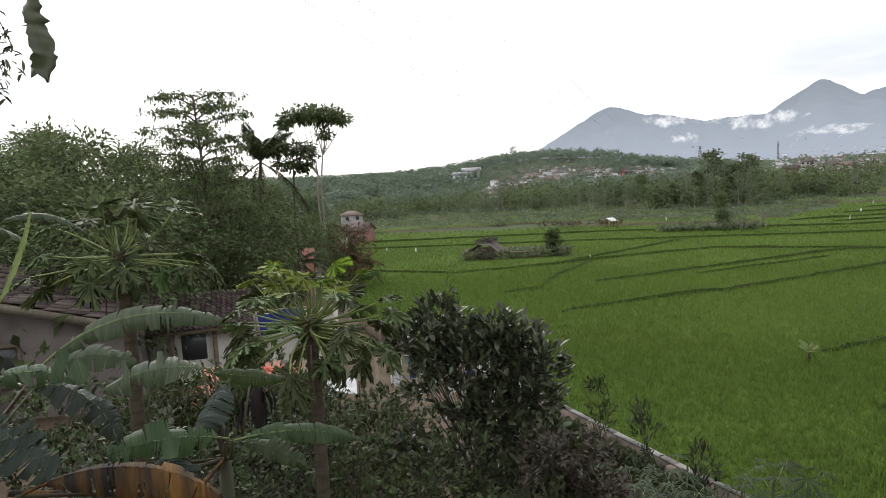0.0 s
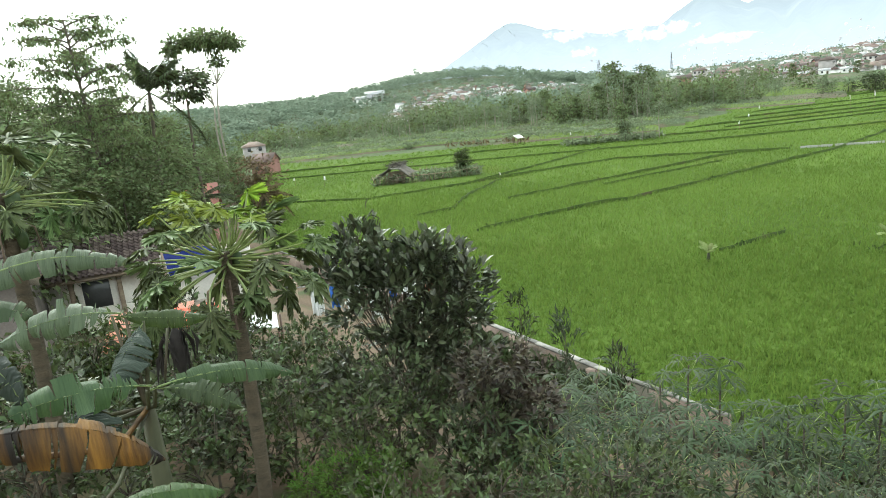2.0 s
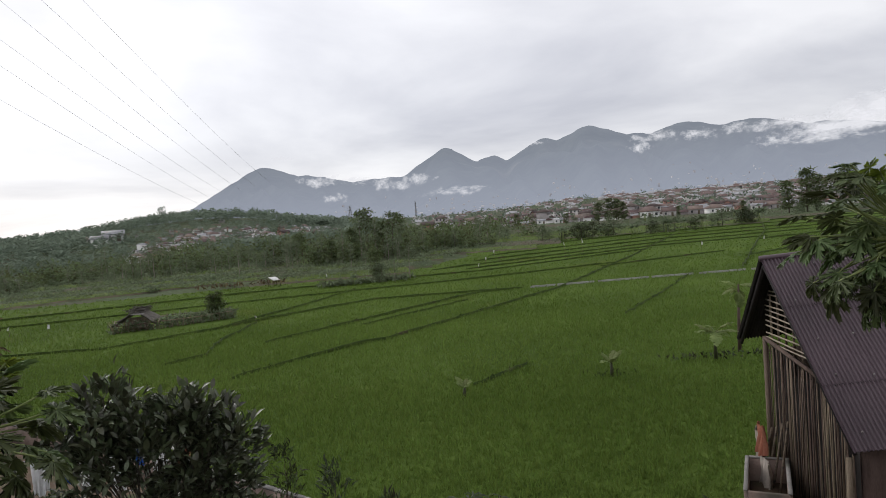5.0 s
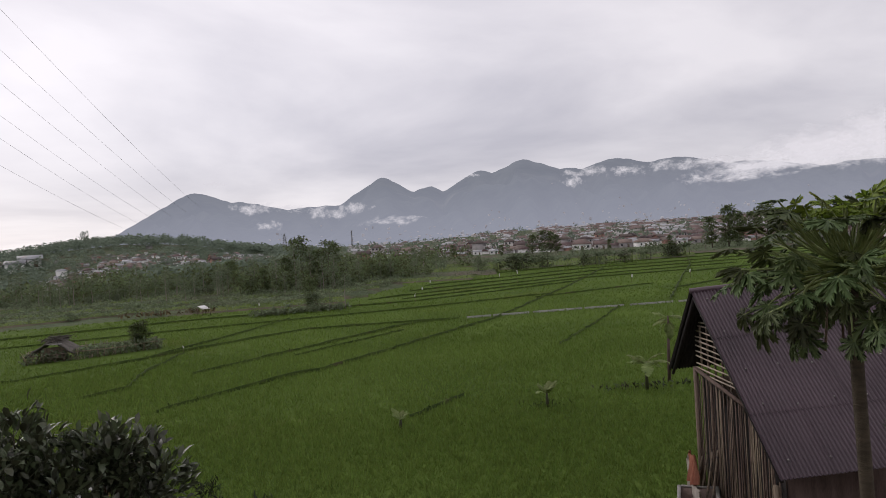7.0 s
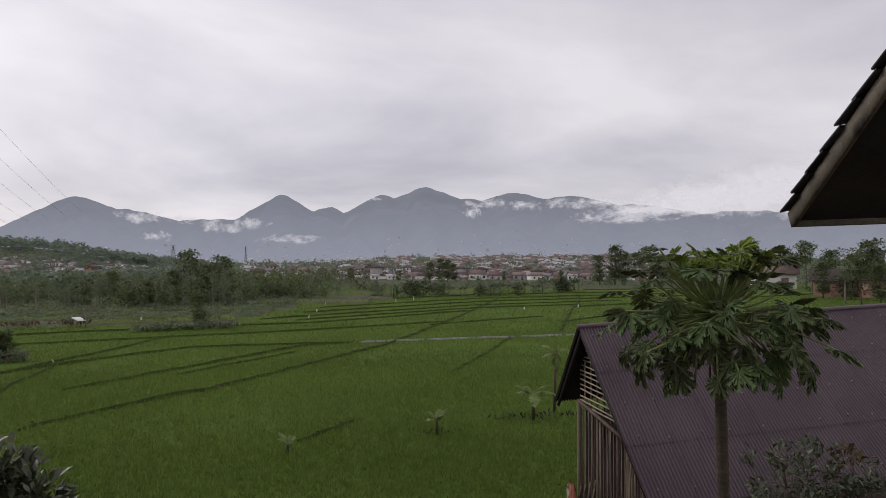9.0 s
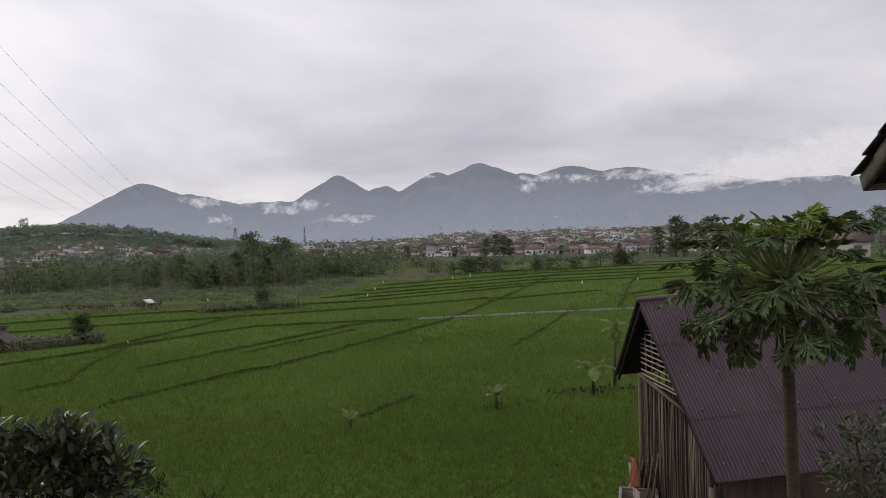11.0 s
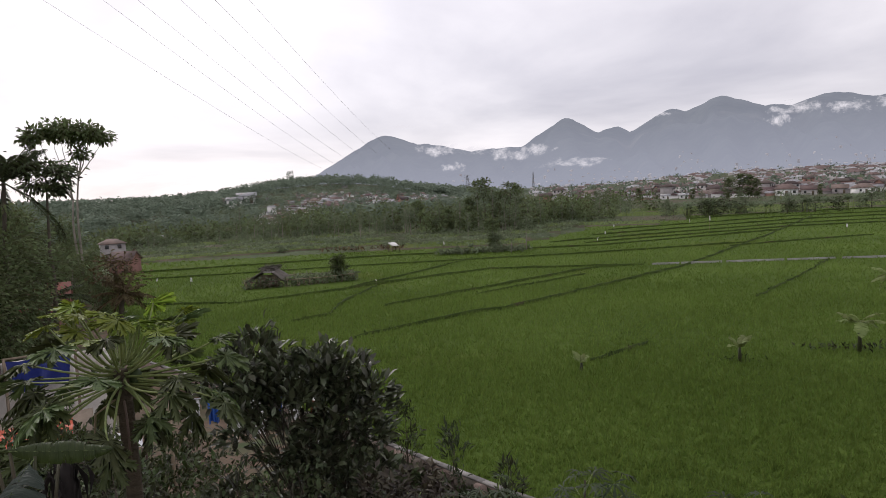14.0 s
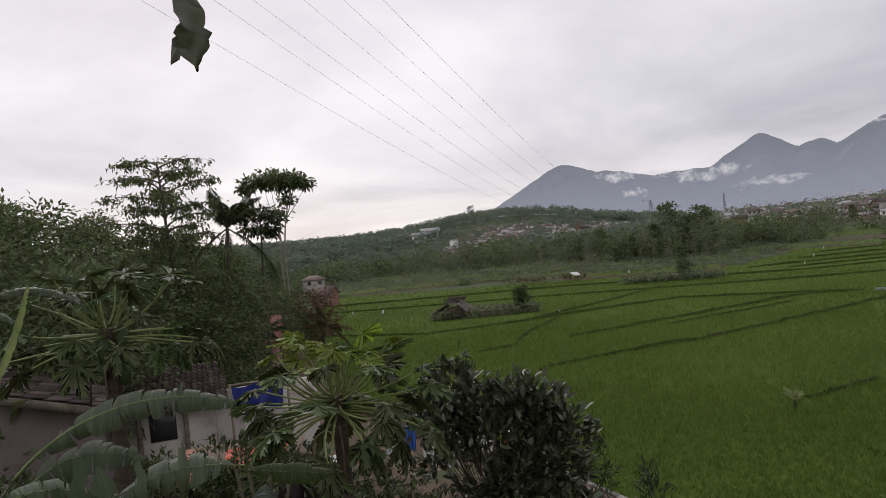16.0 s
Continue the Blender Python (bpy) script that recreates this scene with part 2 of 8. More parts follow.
M["coping"] = surface("pale_coping", (0.18, 0.168, 0.155), (0.33, 0.312, 0.29), 3, 0.85, 0.4, 40, c3=(0.10, 0.095, 0.08), stain=0.12)
M["brickwall"] = surface("weathered_brick_wall", (0.21, 0.15, 0.125), (0.33, 0.255, 0.22), 2.2, 0.92, 0.6, 25, c3=(0.12, 0.105, 0.085), stain=0.1)
M["plaster"] = surface("grey_plaster", (0.15, 0.128, 0.118), (0.25, 0.215, 0.20), 1.2, 0.9, 0.4, 25, c3=(0.085, 0.075, 0.066), stain=0.14)
M["whitewash"] = surface("stained_whitewash", (0.46, 0.43, 0.40), (0.66, 0.63, 0.58), 1.5, 0.9, 0.3, 25, c3=(0.30, 0.26, 0.21), stain=0.07)
M["wall_far"] = surface("house_wall", (0.34, 0.32, 0.31), (0.54, 0.51, 0.49), 0.4, 0.9, 0.0, 4, random_hue=0.35)
M["wall_white"] = surface("white_house_wall", (0.70, 0.69, 0.67), (0.82, 0.81, 0.79), 0.4, 0.9, 0.0, 4, random_hue=0.1)
M["wall_brick"] = surface("bare_brick_house", (0.24, 0.13, 0.10), (0.36, 0.21, 0.17), 0.5, 0.9, 0.0, 5, random_hue=0.2)
# Clay tile greyed to carry distance haze; tile_bright keeps the plain red.
M["tile_red"] = surface("clay_tile", (0.125, 0.084, 0.074), (0.205, 0.150, 0.134), 0.6, 0.85, 0.2, 8, random_hue=0.4, c3=(0.12, 0.095, 0.082), stain=0.08)
M["tile_bright"] = surface("red_clay_tile", (0.20, 0.070, 0.055), (0.30, 0.125, 0.10), 0.6, 0.85, 0.2, 8, c3=(0.14, 0.09, 0.075), stain=0.06)
M["tile_brown"] = surface("old_roof_tile", (0.060, 0.045, 0.040), (0.125, 0.095, 0.085), 2, 0.85, 0.3, 25, random_hue=0.45)
M["sheet_grey"] = surface("grey_sheet_roof", (0.26, 0.26, 0.27), (0.42, 0.42, 0.43), 0.5, 0.6, 0.1, 6, random_hue=0.35, c3=(0.22, 0.13, 0.09), stain=0.03)
M["window"] = surface("dark_window", (0.03, 0.032, 0.035), (0.06, 0.062, 0.066), 2, 0.3, 0.0, 20, spec=0.5)
M["wood"] = surface("weathered_board", (0.12, 0.09, 0.065), (0.24, 0.19, 0.14), 2, 0.85, 0.4, 35, c3=(0.05, 0.045, 0.04), stain=0.06, stretch=(1, 1, 6))
M["thatch"] = surface("grey_thatch", (0.085, 0.075, 0.066), (0.175, 0.158, 0.14), 3, 0.95, 0.8, 30)
M["tarp_blue"] = surface("blue_tarpaulin", (0.012, 0.022, 0.14), (0.022, 0.038, 0.22), 2, 0.45, 0.3, 15, spec=0.4)
M["cloth_blue"] = surface("blue_cloth", (0.03, 0.10, 0.38), (0.06, 0.16, 0.50), 4, 0.8, 0.2, 40)
M["tarp_orange"] = surface("orange_tarpaulin", (0.42, 0.075, 0.035), (0.60, 0.13, 0.07), 3, 0.5, 0.3, 20)
M["tarp_red"] = surface("faded_red_sheet", (0.30, 0.11, 0.07), (0.42, 0.18, 0.11), 3, 0.6, 0.3, 20)
M["cloth_white"] = surface("white_cloth", (0.66, 0.66, 0.66), (0.80, 0.80, 0.80), 5, 0.8, 0.2, 40)
M["sack"] = surface("pale_sack", (0.36, 0.31, 0.26), (0.52, 0.46, 0.40), 5, 0.85, 0.4, 60, c3=(0.2, 0.17, 0.14), stain=0.03)
M["terracotta"] = surface("terracotta_cloth", (0.34, 0.12, 0.075), (0.48, 0.20, 0.13), 5, 0.8, 0.3, 40)
M["steel"] = surface("galvanised_steel", (0.22, 0.22, 0.23), (0.34, 0.34, 0.35), 2, 0.55, 0.0, 20, metal=0.4)
M["cable"] = surface("cable", (0.30, 0.30, 0.32), (0.40, 0.40, 0.42), 2, 0.6, 0.0, 20)
M["roof_dark"] = surface("dark_roof_tile", (0.030, 0.029, 0.033), (0.065, 0.060, 0.066), 4, 0.8, 0.4, 40, random_hue=0.3)
M["fascia"] = surface("weathered_fascia", (0.10, 0.085, 0.065), (0.22, 0.19, 0.145), 5, 0.85, 0.5, 50, c3=(0.05, 0.045, 0.042), stain=0.06)
M["bank"] = surface("pale_bank", (0.20, 0.20, 0.18), (0.33, 0.33, 0.30), 1, 0.8, 0.2, 10)
M["leaf_pale"] = surface("pale_banana_leaf", (0.15, 0.20, 0.060), (0.26, 0.31, 0.12), 5, 0.6, 0.3, 20, spec=0.25, random_hue=0.2, thin=0.4)
M["leaf_fern"] = surface("feathery_bright_leaf", (0.075, 0.145, 0.022), (0.12, 0.20, 0.035), 5, 0.6, 0.0, 40, spec=0.3, random_hue=0.3, island=True, thin=0.4)
# Both backdrops carry distance haze as emission in their material.
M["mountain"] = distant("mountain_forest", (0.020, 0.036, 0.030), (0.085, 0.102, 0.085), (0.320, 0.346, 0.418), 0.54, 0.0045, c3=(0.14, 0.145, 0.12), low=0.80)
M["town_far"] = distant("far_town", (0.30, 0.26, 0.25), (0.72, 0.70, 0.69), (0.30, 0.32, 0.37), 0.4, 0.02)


# ---- mesh helpers ----
def mesh_np(name, V, F, mat, smooth=False, slots=None):
    """A mesh from arrays: V (n, 3); F (m, 3) or (m, 4), or a list of such."""
    V = np.asarray(V, dtype=np.float32)
    Fs = [np.asarray(f, dtype=np.int32) for f in (F if isinstance(F, list) else [F]) if len(f)]
    me = bpy.data.meshes.new(name)
    me.vertices.add(len(V))
    me.vertices.foreach_set("co", V.ravel())
    loops = np.concatenate([f.ravel() for f in Fs])
    counts = np.concatenate([np.full(len(f), f.shape[1], dtype=np.int32) for f in Fs])
    starts = np.concatenate([[0], np.cumsum(counts)[:-1]]).astype(np.int32)
    me.loops.add(len(loops))
    me.loops.foreach_set("vertex_index", loops)
    me.polygons.add(len(counts))
    me.polygons.foreach_set("loop_start", starts)
    me.polygons.foreach_set("loop_total", counts)
    if smooth:
        me.polygons.foreach_set("use_smooth", np.ones(len(counts), dtype=bool))
    mats = mat if isinstance(mat, (list, tuple)) else [mat]
    for x in mats:
        me.materials.append(x)
    if slots is not None:
        me.polygons.foreach_set("material_index", np.asarray(slots, dtype=np.int32))
    me.update(calc_edges=True)
    me.validate()
    return me


def thing(name, label, category, place=(0, 0, 0), group="", kind="", turn=0.0, data=None):
    ob = new(name, data)
    ob.location, ob.rotation_euler = place, (0, 0, radians(turn))
    return tagged(ob, label, category, group, kind)


def part(name, me, parent, label="", m=None):
    ob = new(name, me)
    ob.parent = parent
    if m is not None:
        ob.matrix_local = m
    return tagged(ob, label)


def join(pieces):
    """Several (V, F) into one."""
    Vs, Fs, k = [], {}, 0
    for V, F in pieces:
        for f in (F if isinstance(F, list) else [F]):
            f = np.asarray(f)
            if len(f):
                Fs.setdefault(f.shape[1], []).append(f + k)
        Vs.append(np.asarray(V, dtype=float))
        k += len(V)
    return np.concatenate(Vs), [np.concatenate(v) for v in Fs.values()]


def tube(points, radii, n=6):
    P = np.asarray(points, dtype=float)
    R = np.broadcast_to(np.asarray(radii, dtype=float), (len(P),))
    T = np.gradient(P, axis=0)
    T /= np.linalg.norm(T, axis=1)[:, None] + 1e-9
    up = np.array([0.0, 0, 1]) if abs(T[:, 2]).mean() < 0.8 else np.array([1.0, 0, 0])
    S = np.cross(T, up); S /= np.linalg.norm(S, axis=1)[:, None] + 1e-9
    U = np.cross(S, T)
    a = np.linspace(0, 2 * np.pi, n, endpoint=False)
    V = P[:, None] + R[:, None, None] * (np.cos(a)[None, :, None] * S[:, None] + np.sin(a)[None, :, None] * U[:, None])
    V = V.reshape(-1, 3)
    i, j = np.meshgrid(np.arange(len(P) - 1), np.arange(n), indexing="ij")
    F = np.stack([i * n + j, i * n + (j + 1) % n, (i + 1) * n + (j + 1) % n, (i + 1) * n + j], -1).reshape(-1, 4)
    caps = [(0, k + 1, k) for k in range(1, n - 1)] + [((len(P) - 1) * n, (len(P) - 1) * n + k, (len(P) - 1) * n + k + 1) for k in range(1, n - 1)]
    return V, [F, np.array(caps)]


def box(x0, y0, z0, x1, y1, z1, bevel=0.0):
    """A block, its edges cut back by bevel on the upright sides and top."""
    b = bevel
    V = []
    for z, k in ((z0, 0), (z1 - b, 0), (z1, b)):
        for x, y in ((x0 + b, y0), (x1 - b, y0), (x1, y0 + b), (x1, y1 - b), (x1 - b, y1), (x0 + b, y1), (x0, y1 - b), (x0, y0 + b)):
            cx, cy = (x0 + x1) / 2, (y0 + y1) / 2
            V.append((x + (k if x < cx else -k), y + (k if y < cy else -k), z))
    if b == 0:
        V = [(x, y, z) for z in (z0, z1) for x, y in ((x0, y0), (x1, y0), (x1, y1), (x0, y1))]
        return np.array(V), np.array([(3, 2, 1, 0), (4, 5, 6, 7), (0, 1, 5, 4), (1, 2, 6, 5), (2, 3, 7, 6), (3, 0, 4, 7)])
    F = [(i + 8 * k, (i + 1) % 8 + 8 * k, (i + 1) % 8 + 8 * k + 8, i + 8 * k + 8) for k in (0, 1) for i in range(8)]
    F += [(16, 17, 22, 23), (17, 18, 21, 22), (18, 19, 20, 21), (7, 6, 1, 0), (6, 5, 2, 1), (5, 4, 3, 2)]
    return np.array(V), np.array(F)


def slab(corners, thick):
    """A plate under four corners, thick downwards."""
    C = np.asarray(corners, dtype=float)
    V = np.concatenate([C, C - [0, 0, thick]])
    return V, np.array([(0, 1, 2, 3), (7, 6, 5, 4), (0, 4, 5, 1), (1, 5, 6, 2), (2, 6, 7, 3), (3, 7, 4, 0)])


LEAF = (np.array([(0, 0, 0), (-0.5, 0.45, 0.10), (0, 0.5, 0), (0.5, 0.45, 0.10), (0, 1, -0.12)]),
        np.array([(0, 2, 1), (0, 3, 2), (1, 2, 4), (2, 3, 4)]))


def frames_of(D, rng, roll=None):
    """Bases with y along D, z upwards as far as may be, turned about y at random by roll."""
    D = D / (np.linalg.norm(D, axis=1)[:, None] + 1e-9)
    up = np.tile([0.0, 0, 1], (len(D), 1)) + 1e-3 * rng.standard_normal((len(D), 3))
    S = np.cross(D, up); S /= np.linalg.norm(S, axis=1)[:, None] + 1e-9
    N = np.cross(S, D)
    if roll is not None:
        a = rng.uniform(-roll, roll, len(D))[:, None]
        S, N = S * np.cos(a) + N * np.sin(a), N * np.cos(a) - S * np.sin(a)
    return np.stack([S, D, N], 2)


def scatter(template, P, B, length, width):
    """Copies of a template at P, with bases B, lengths and widths."""
    T, F = template
    L = np.broadcast_to(length, (len(P),)); W = np.broadcast_to(width, (len(P),))
    S = np.stack([W, L, L], 1)
    V = np.einsum("nij,kj,nj->nki", B, T, S) + P[:, None]
    G = F[None] + (np.arange(len(P)) * len(T))[:, None, None]
    return V.reshape(-1, 3), G.reshape(-1, F.shape[1])


def in_poly(x, y, poly):
    inside = np.zeros(np.shape(x), dtype=bool)
    for (x0, y0), (x1, y1) in zip(poly, poly[1:] + poly[:1]):
        if y0 != y1:
            inside ^= ((y0 > y) != (y1 > y)) & (x < (x1 - x0) * (y - y0) / (y1 - y0) + x0)
    return inside


def line_dist(x, y, pts):
    best = np.full(np.shape(x), 1e9)
    for (x0, y0), (x1, y1) in zip(pts, pts[1:]):
        dx, dy = x1 - x0, y1 - y0
        k = np.clip(((x - x0) * dx + (y - y0) * dy) / (dx * dx + dy * dy), 0, 1)
        best = np.minimum(best, np.hypot(x - x0 - k * dx, y - y0 - k * dy))
    return best


def smooth(a, b, v):
    k = np.clip((np.asarray(v, dtype=float) - a) / (b - a), 0, 1)
    return k * k * (3 - 2 * k)


# ---- the lie of the land ----
NEAR_EDGE = [(-9, 76), (-8.5, 60), (-7, 42), (-3.4, 26), (1.9, 15.6), (2.8, 13.7), (4.1, 10.6), (5.0, 8.8), (6.6, 7.1), (8.6, 6.5), (9.9, 6.7), (11.6, 9.1), (20, 4.0), (30, 2), (160, -30)]
FIELD = NEAR_EDGE + [(230, 40), (200, 66), (122, 84), (98, 100), (76, 108), (54, 94), (44, 76), (30, 66), (14, 69), (0, 72)]


def hill(x, y):
    """The low wooded hill beyond the field, and the gentle rise of the plain behind it."""
    r, az = np.hypot(x, y), np.degrees(np.arctan2(x, y))
    crest = np.interp(az, [-36, -20, -14, -9, -5.6, -1.4, 1.5, 4, 8, 11, 13.5, 16.8, 20, 24], [8, 6.5, 5.5, 5.0, 4.9, 6.0, 8.6, 11.2, 13.2, 12.6, 11.0, 6, 3, 0])
    dip = 3.6 * smooth(9, -1, az) * smooth(-30, -16, az)
    h = (crest * smooth(190, 400, r) - dip * smooth(84, 180, r) * smooth(330, 210, r)) * (1 - smooth(480, 900, r))
    rise = 7.0 * smooth(260, 760, r) * (1 - smooth(800, 1150, r)) * smooth(30, 42, az) * (1 - smooth(66, 80, az))
    return h + rise + 5.0 * smooth(300, 900, r)


def ground_height(x, y):
    x, y = np.asarray(x, dtype=float), np.asarray(y, dtype=float)
    field = in_poly(x, y, FIELD)
    d = line_dist(x, y, NEAR_EDGE)
    top = np.interp(y, [3, 9, 14, 30, 60], [2.7, 2.0, 1.35, 0.7, 0.0])
    right = smooth(5, 9, x)
    top = top * (1 - right) + right * np.interp(x - y, [0, 6], [0.1, 2.0])
    garden = -0.05 + top * smooth(0.6, 6.5, d)
    near = (y < 78) & (x < 60) & ~field
    woods = 5.0 * smooth(14, 60, -x - 0.25 * y)
    z = np.where(near, garden + woods, 0.0 + hill(x, y) + woods * smooth(160, 80, y))
    bumps = np.array([noise.noise((a * 0.35, b * 0.35, 0)) for a, b in zip(np.ravel(x), np.ravel(y))]).reshape(x.shape)
    z = z + np.where(near, 0.10, 0.0) * bumps
    return np.where(field, -0.34, z)


def G(x, y):
    return float(ground_height(np.array([x]), np.array([y]))[0])


def build_ground():
    k = np.linspace(-1, 1, 260)
    ax = np.sinh(k * 6.6) / np.sinh(6.6) * 4800
    X, Y = np.meshgrid(ax + 2, ax + 9, indexing="ij")
    Z = ground_height(X, Y)
    V = np.stack([X, Y, Z], -1).reshape(-1, 3)
    n = len(ax)
    i, j = np.meshgrid(np.arange(n - 1), np.arange(n - 1), indexing="ij")
    F = np.stack([i * n + j, (i + 1) * n + j, (i + 1) * n + j + 1, i * n + j + 1], -1).reshape(-1, 4)
    c = V[F].mean(1)
    far = (c[:, 1] > 45) | (np.hypot(c[:, 0], c[:, 1]) > 60)
    me = mesh_np("ground", V, F, [M["soil"], M["grass"]], smooth=True, slots=far.astype(int))
    thing("ground", "garden soil and rough grass running to the horizon", "ground", kind="structure", data=me)


build_ground()


def build_field():
    """The flooded terrace of young rice, as one level sheet of leaves."""
    bm = bmesh.new()
    bm.faces.new([bm.verts.new((x, y, -0.12)) for x, y in FIELD])
    bmesh.ops.triangulate(bm, faces=bm.faces[:])
    bmesh.ops.recalc_face_normals(bm, faces=bm.faces[:])
    me = bpy.data.meshes.new("rice_field")
    bm.to_mesh(me)
    bm.free()
    if me.polygons[0].normal.z < 0:
        me.flip_normals()
    me.materials.append(M["rice"])
    thing("rice_field", "bright green flooded rice field of young plants", "rice field", kind="structure", data=me)


build_field()

# earth banks between the plots: plan lines, width, height
BUNDS = [
    ([(4.6, 27.2), (7.8, 28.7), (11.2, 29.9), (12.2, 29.8), (20, 33.6), (28.9, 37.9), (49.8, 52.3), (78, 73)], 0.34, 0.20),
    ([(7.5, 34.2), (14.6, 37.1), (24, 41.2), (27.5, 40.4)], 0.34, 0.20),
    ([(0.3, 40.1), (6.4, 41.6), (12.6, 44.0), (18.1, 45.4), (27.5, 40.4)], 0.34, 0.20),
    ([(2.7, 32.5), (4.6, 33.1), (5.5, 36.2), (8.9, 42.0)], 0.34, 0.16),
    ([(10.9, 19.4), (14.0, 20.7)], 0.34, 0.16),
    ([(23.9, 26.1), (31.7, 30.7), (40, 36)], 0.20, 0.08),
    ([(-6.5, 44), (0.3, 40.1)], 0.30, 0.12), ([(6.4, 41.6), (14, 48), (20, 54)], 0.25, 0.12),
    ([(13, 35), (22, 38.6)], 0.16, 0.06), ([(-8, 58), (10, 55), (30, 50), (44, 48.3)], 0.4, 0.16),
    ([(-8, 64), (14, 62), (34, 56), (56, 57)], 0.4, 0.22), ([(34, 59.5), (60, 60), (75, 55)], 0.4, 0.22),
    ([(32, 63), (64, 64), (88, 57)], 0.4, 0.22), ([(40, 68), (70, 69), (110, 57)], 0.4, 0.25),
    ([(46, 74), (76, 75), (124, 60)], 0.5, 0.28), ([(52, 84), (84, 84), (134, 64)], 0.5, 0.30), ([(60, 95), (96, 92), (150, 66)], 0.6, 0.34),
    ([(43.7, 34.5), (62, 47.2), (84, 62), (104, 77)], 0.7, 0.30), ([(60, 40), (84, 48), (120, 52)], 0.4, 0.22), ([(52, 40.5), (88, 45)], 0.35, 0.18),
    ([(56, 46), (40.7, 46.9)], 0.3, 0.15), ([(70, 52.7), (120, 46), (170, 40)], 0.5, 0.28),
]


def build_bunds():
    rng = np.random.default_rng(5)
    for pts, w, h in BUNDS:
        P = np.array(pts, dtype=float)
        s = np.concatenate([[0], np.cumsum(np.hypot(*np.diff(P, axis=0).T))])
        n = max(8, int(s[-1] / 0.6))
        q = np.linspace(0, s[-1], n)
        X, Y = np.interp(q, s, P[:, 0]), np.interp(q, s, P[:, 1])
        t = np.stack([np.gradient(X), np.gradient(Y)], 1); t /= np.linalg.norm(t, axis=1)[:, None]
        side = np.stack([-t[:, 1], t[:, 0]], 1)
        X, Y = X + rng.normal(0, 0.05, n), Y + rng.normal(0, 0.05, n)
        rows = []
        fade = np.clip(np.minimum(q, s[-1] - q) / 1.5, 0.05, 1.0)
        uneven = np.array([0.85 + 0.9 * noise.noise((a * 0.45, b * 0.45, 9.0)) for a, b in zip(X, Y)]).clip(0.25, 1.5) * fade
        for k, z in ((-0.6, -0.4), (-0.42, 0.75), (-0.1, 1.0), (0.25, 0.9), (0.6, -0.4)):
            ww = w * 0.12 * (0.5 + 0.5 * uneven) * (1 + rng.normal(0, 0.18, n))
            zz = np.where(z < 0, -0.16, h * 0.30 * z * uneven * (1 + rng.normal(0, 0.16, n)) - 0.02)
            rows.append(np.stack([X + side[:, 0] * k * ww, Y + side[:, 1] * k * ww, zz], 1))
        V = np.concatenate(rows)
        i, j = np.meshgrid(np.arange(4), np.arange(n - 1), indexing="ij")
        F = np.stack([i * n + j, i * n + j + 1, (i + 1) * n + j + 1, (i + 1) * n + j], -1).reshape(-1, 4)[:, ::-1]
        # tufts of weed along the bank
        k = rng.integers(0, n, int(n * 1.2))
        P3 = np.stack([X[k] + rng.normal(0, w * 0.3, len(k)), Y[k] + rng.normal(0, w * 0.3, len(k)), np.full(len(k), -0.03)], 1)
        D = rng.normal(0, 0.5, (len(k), 3)); D[:, 2] = 1
        W = scatter(LEAF, P3, frames_of(D, rng), rng.uniform(0.08, 0.17, len(k)), rng.uniform(0.03, 0.08, len(k)))
        V2, F2 = join([(V, F), W])
        thing("field_bund", "dark weedy earth bank between rice plots", "field bund", group="banks of the rice field", kind="structure",
              data=mesh_np("field_bund", V2, F2, M["bund"]))


build_bunds()


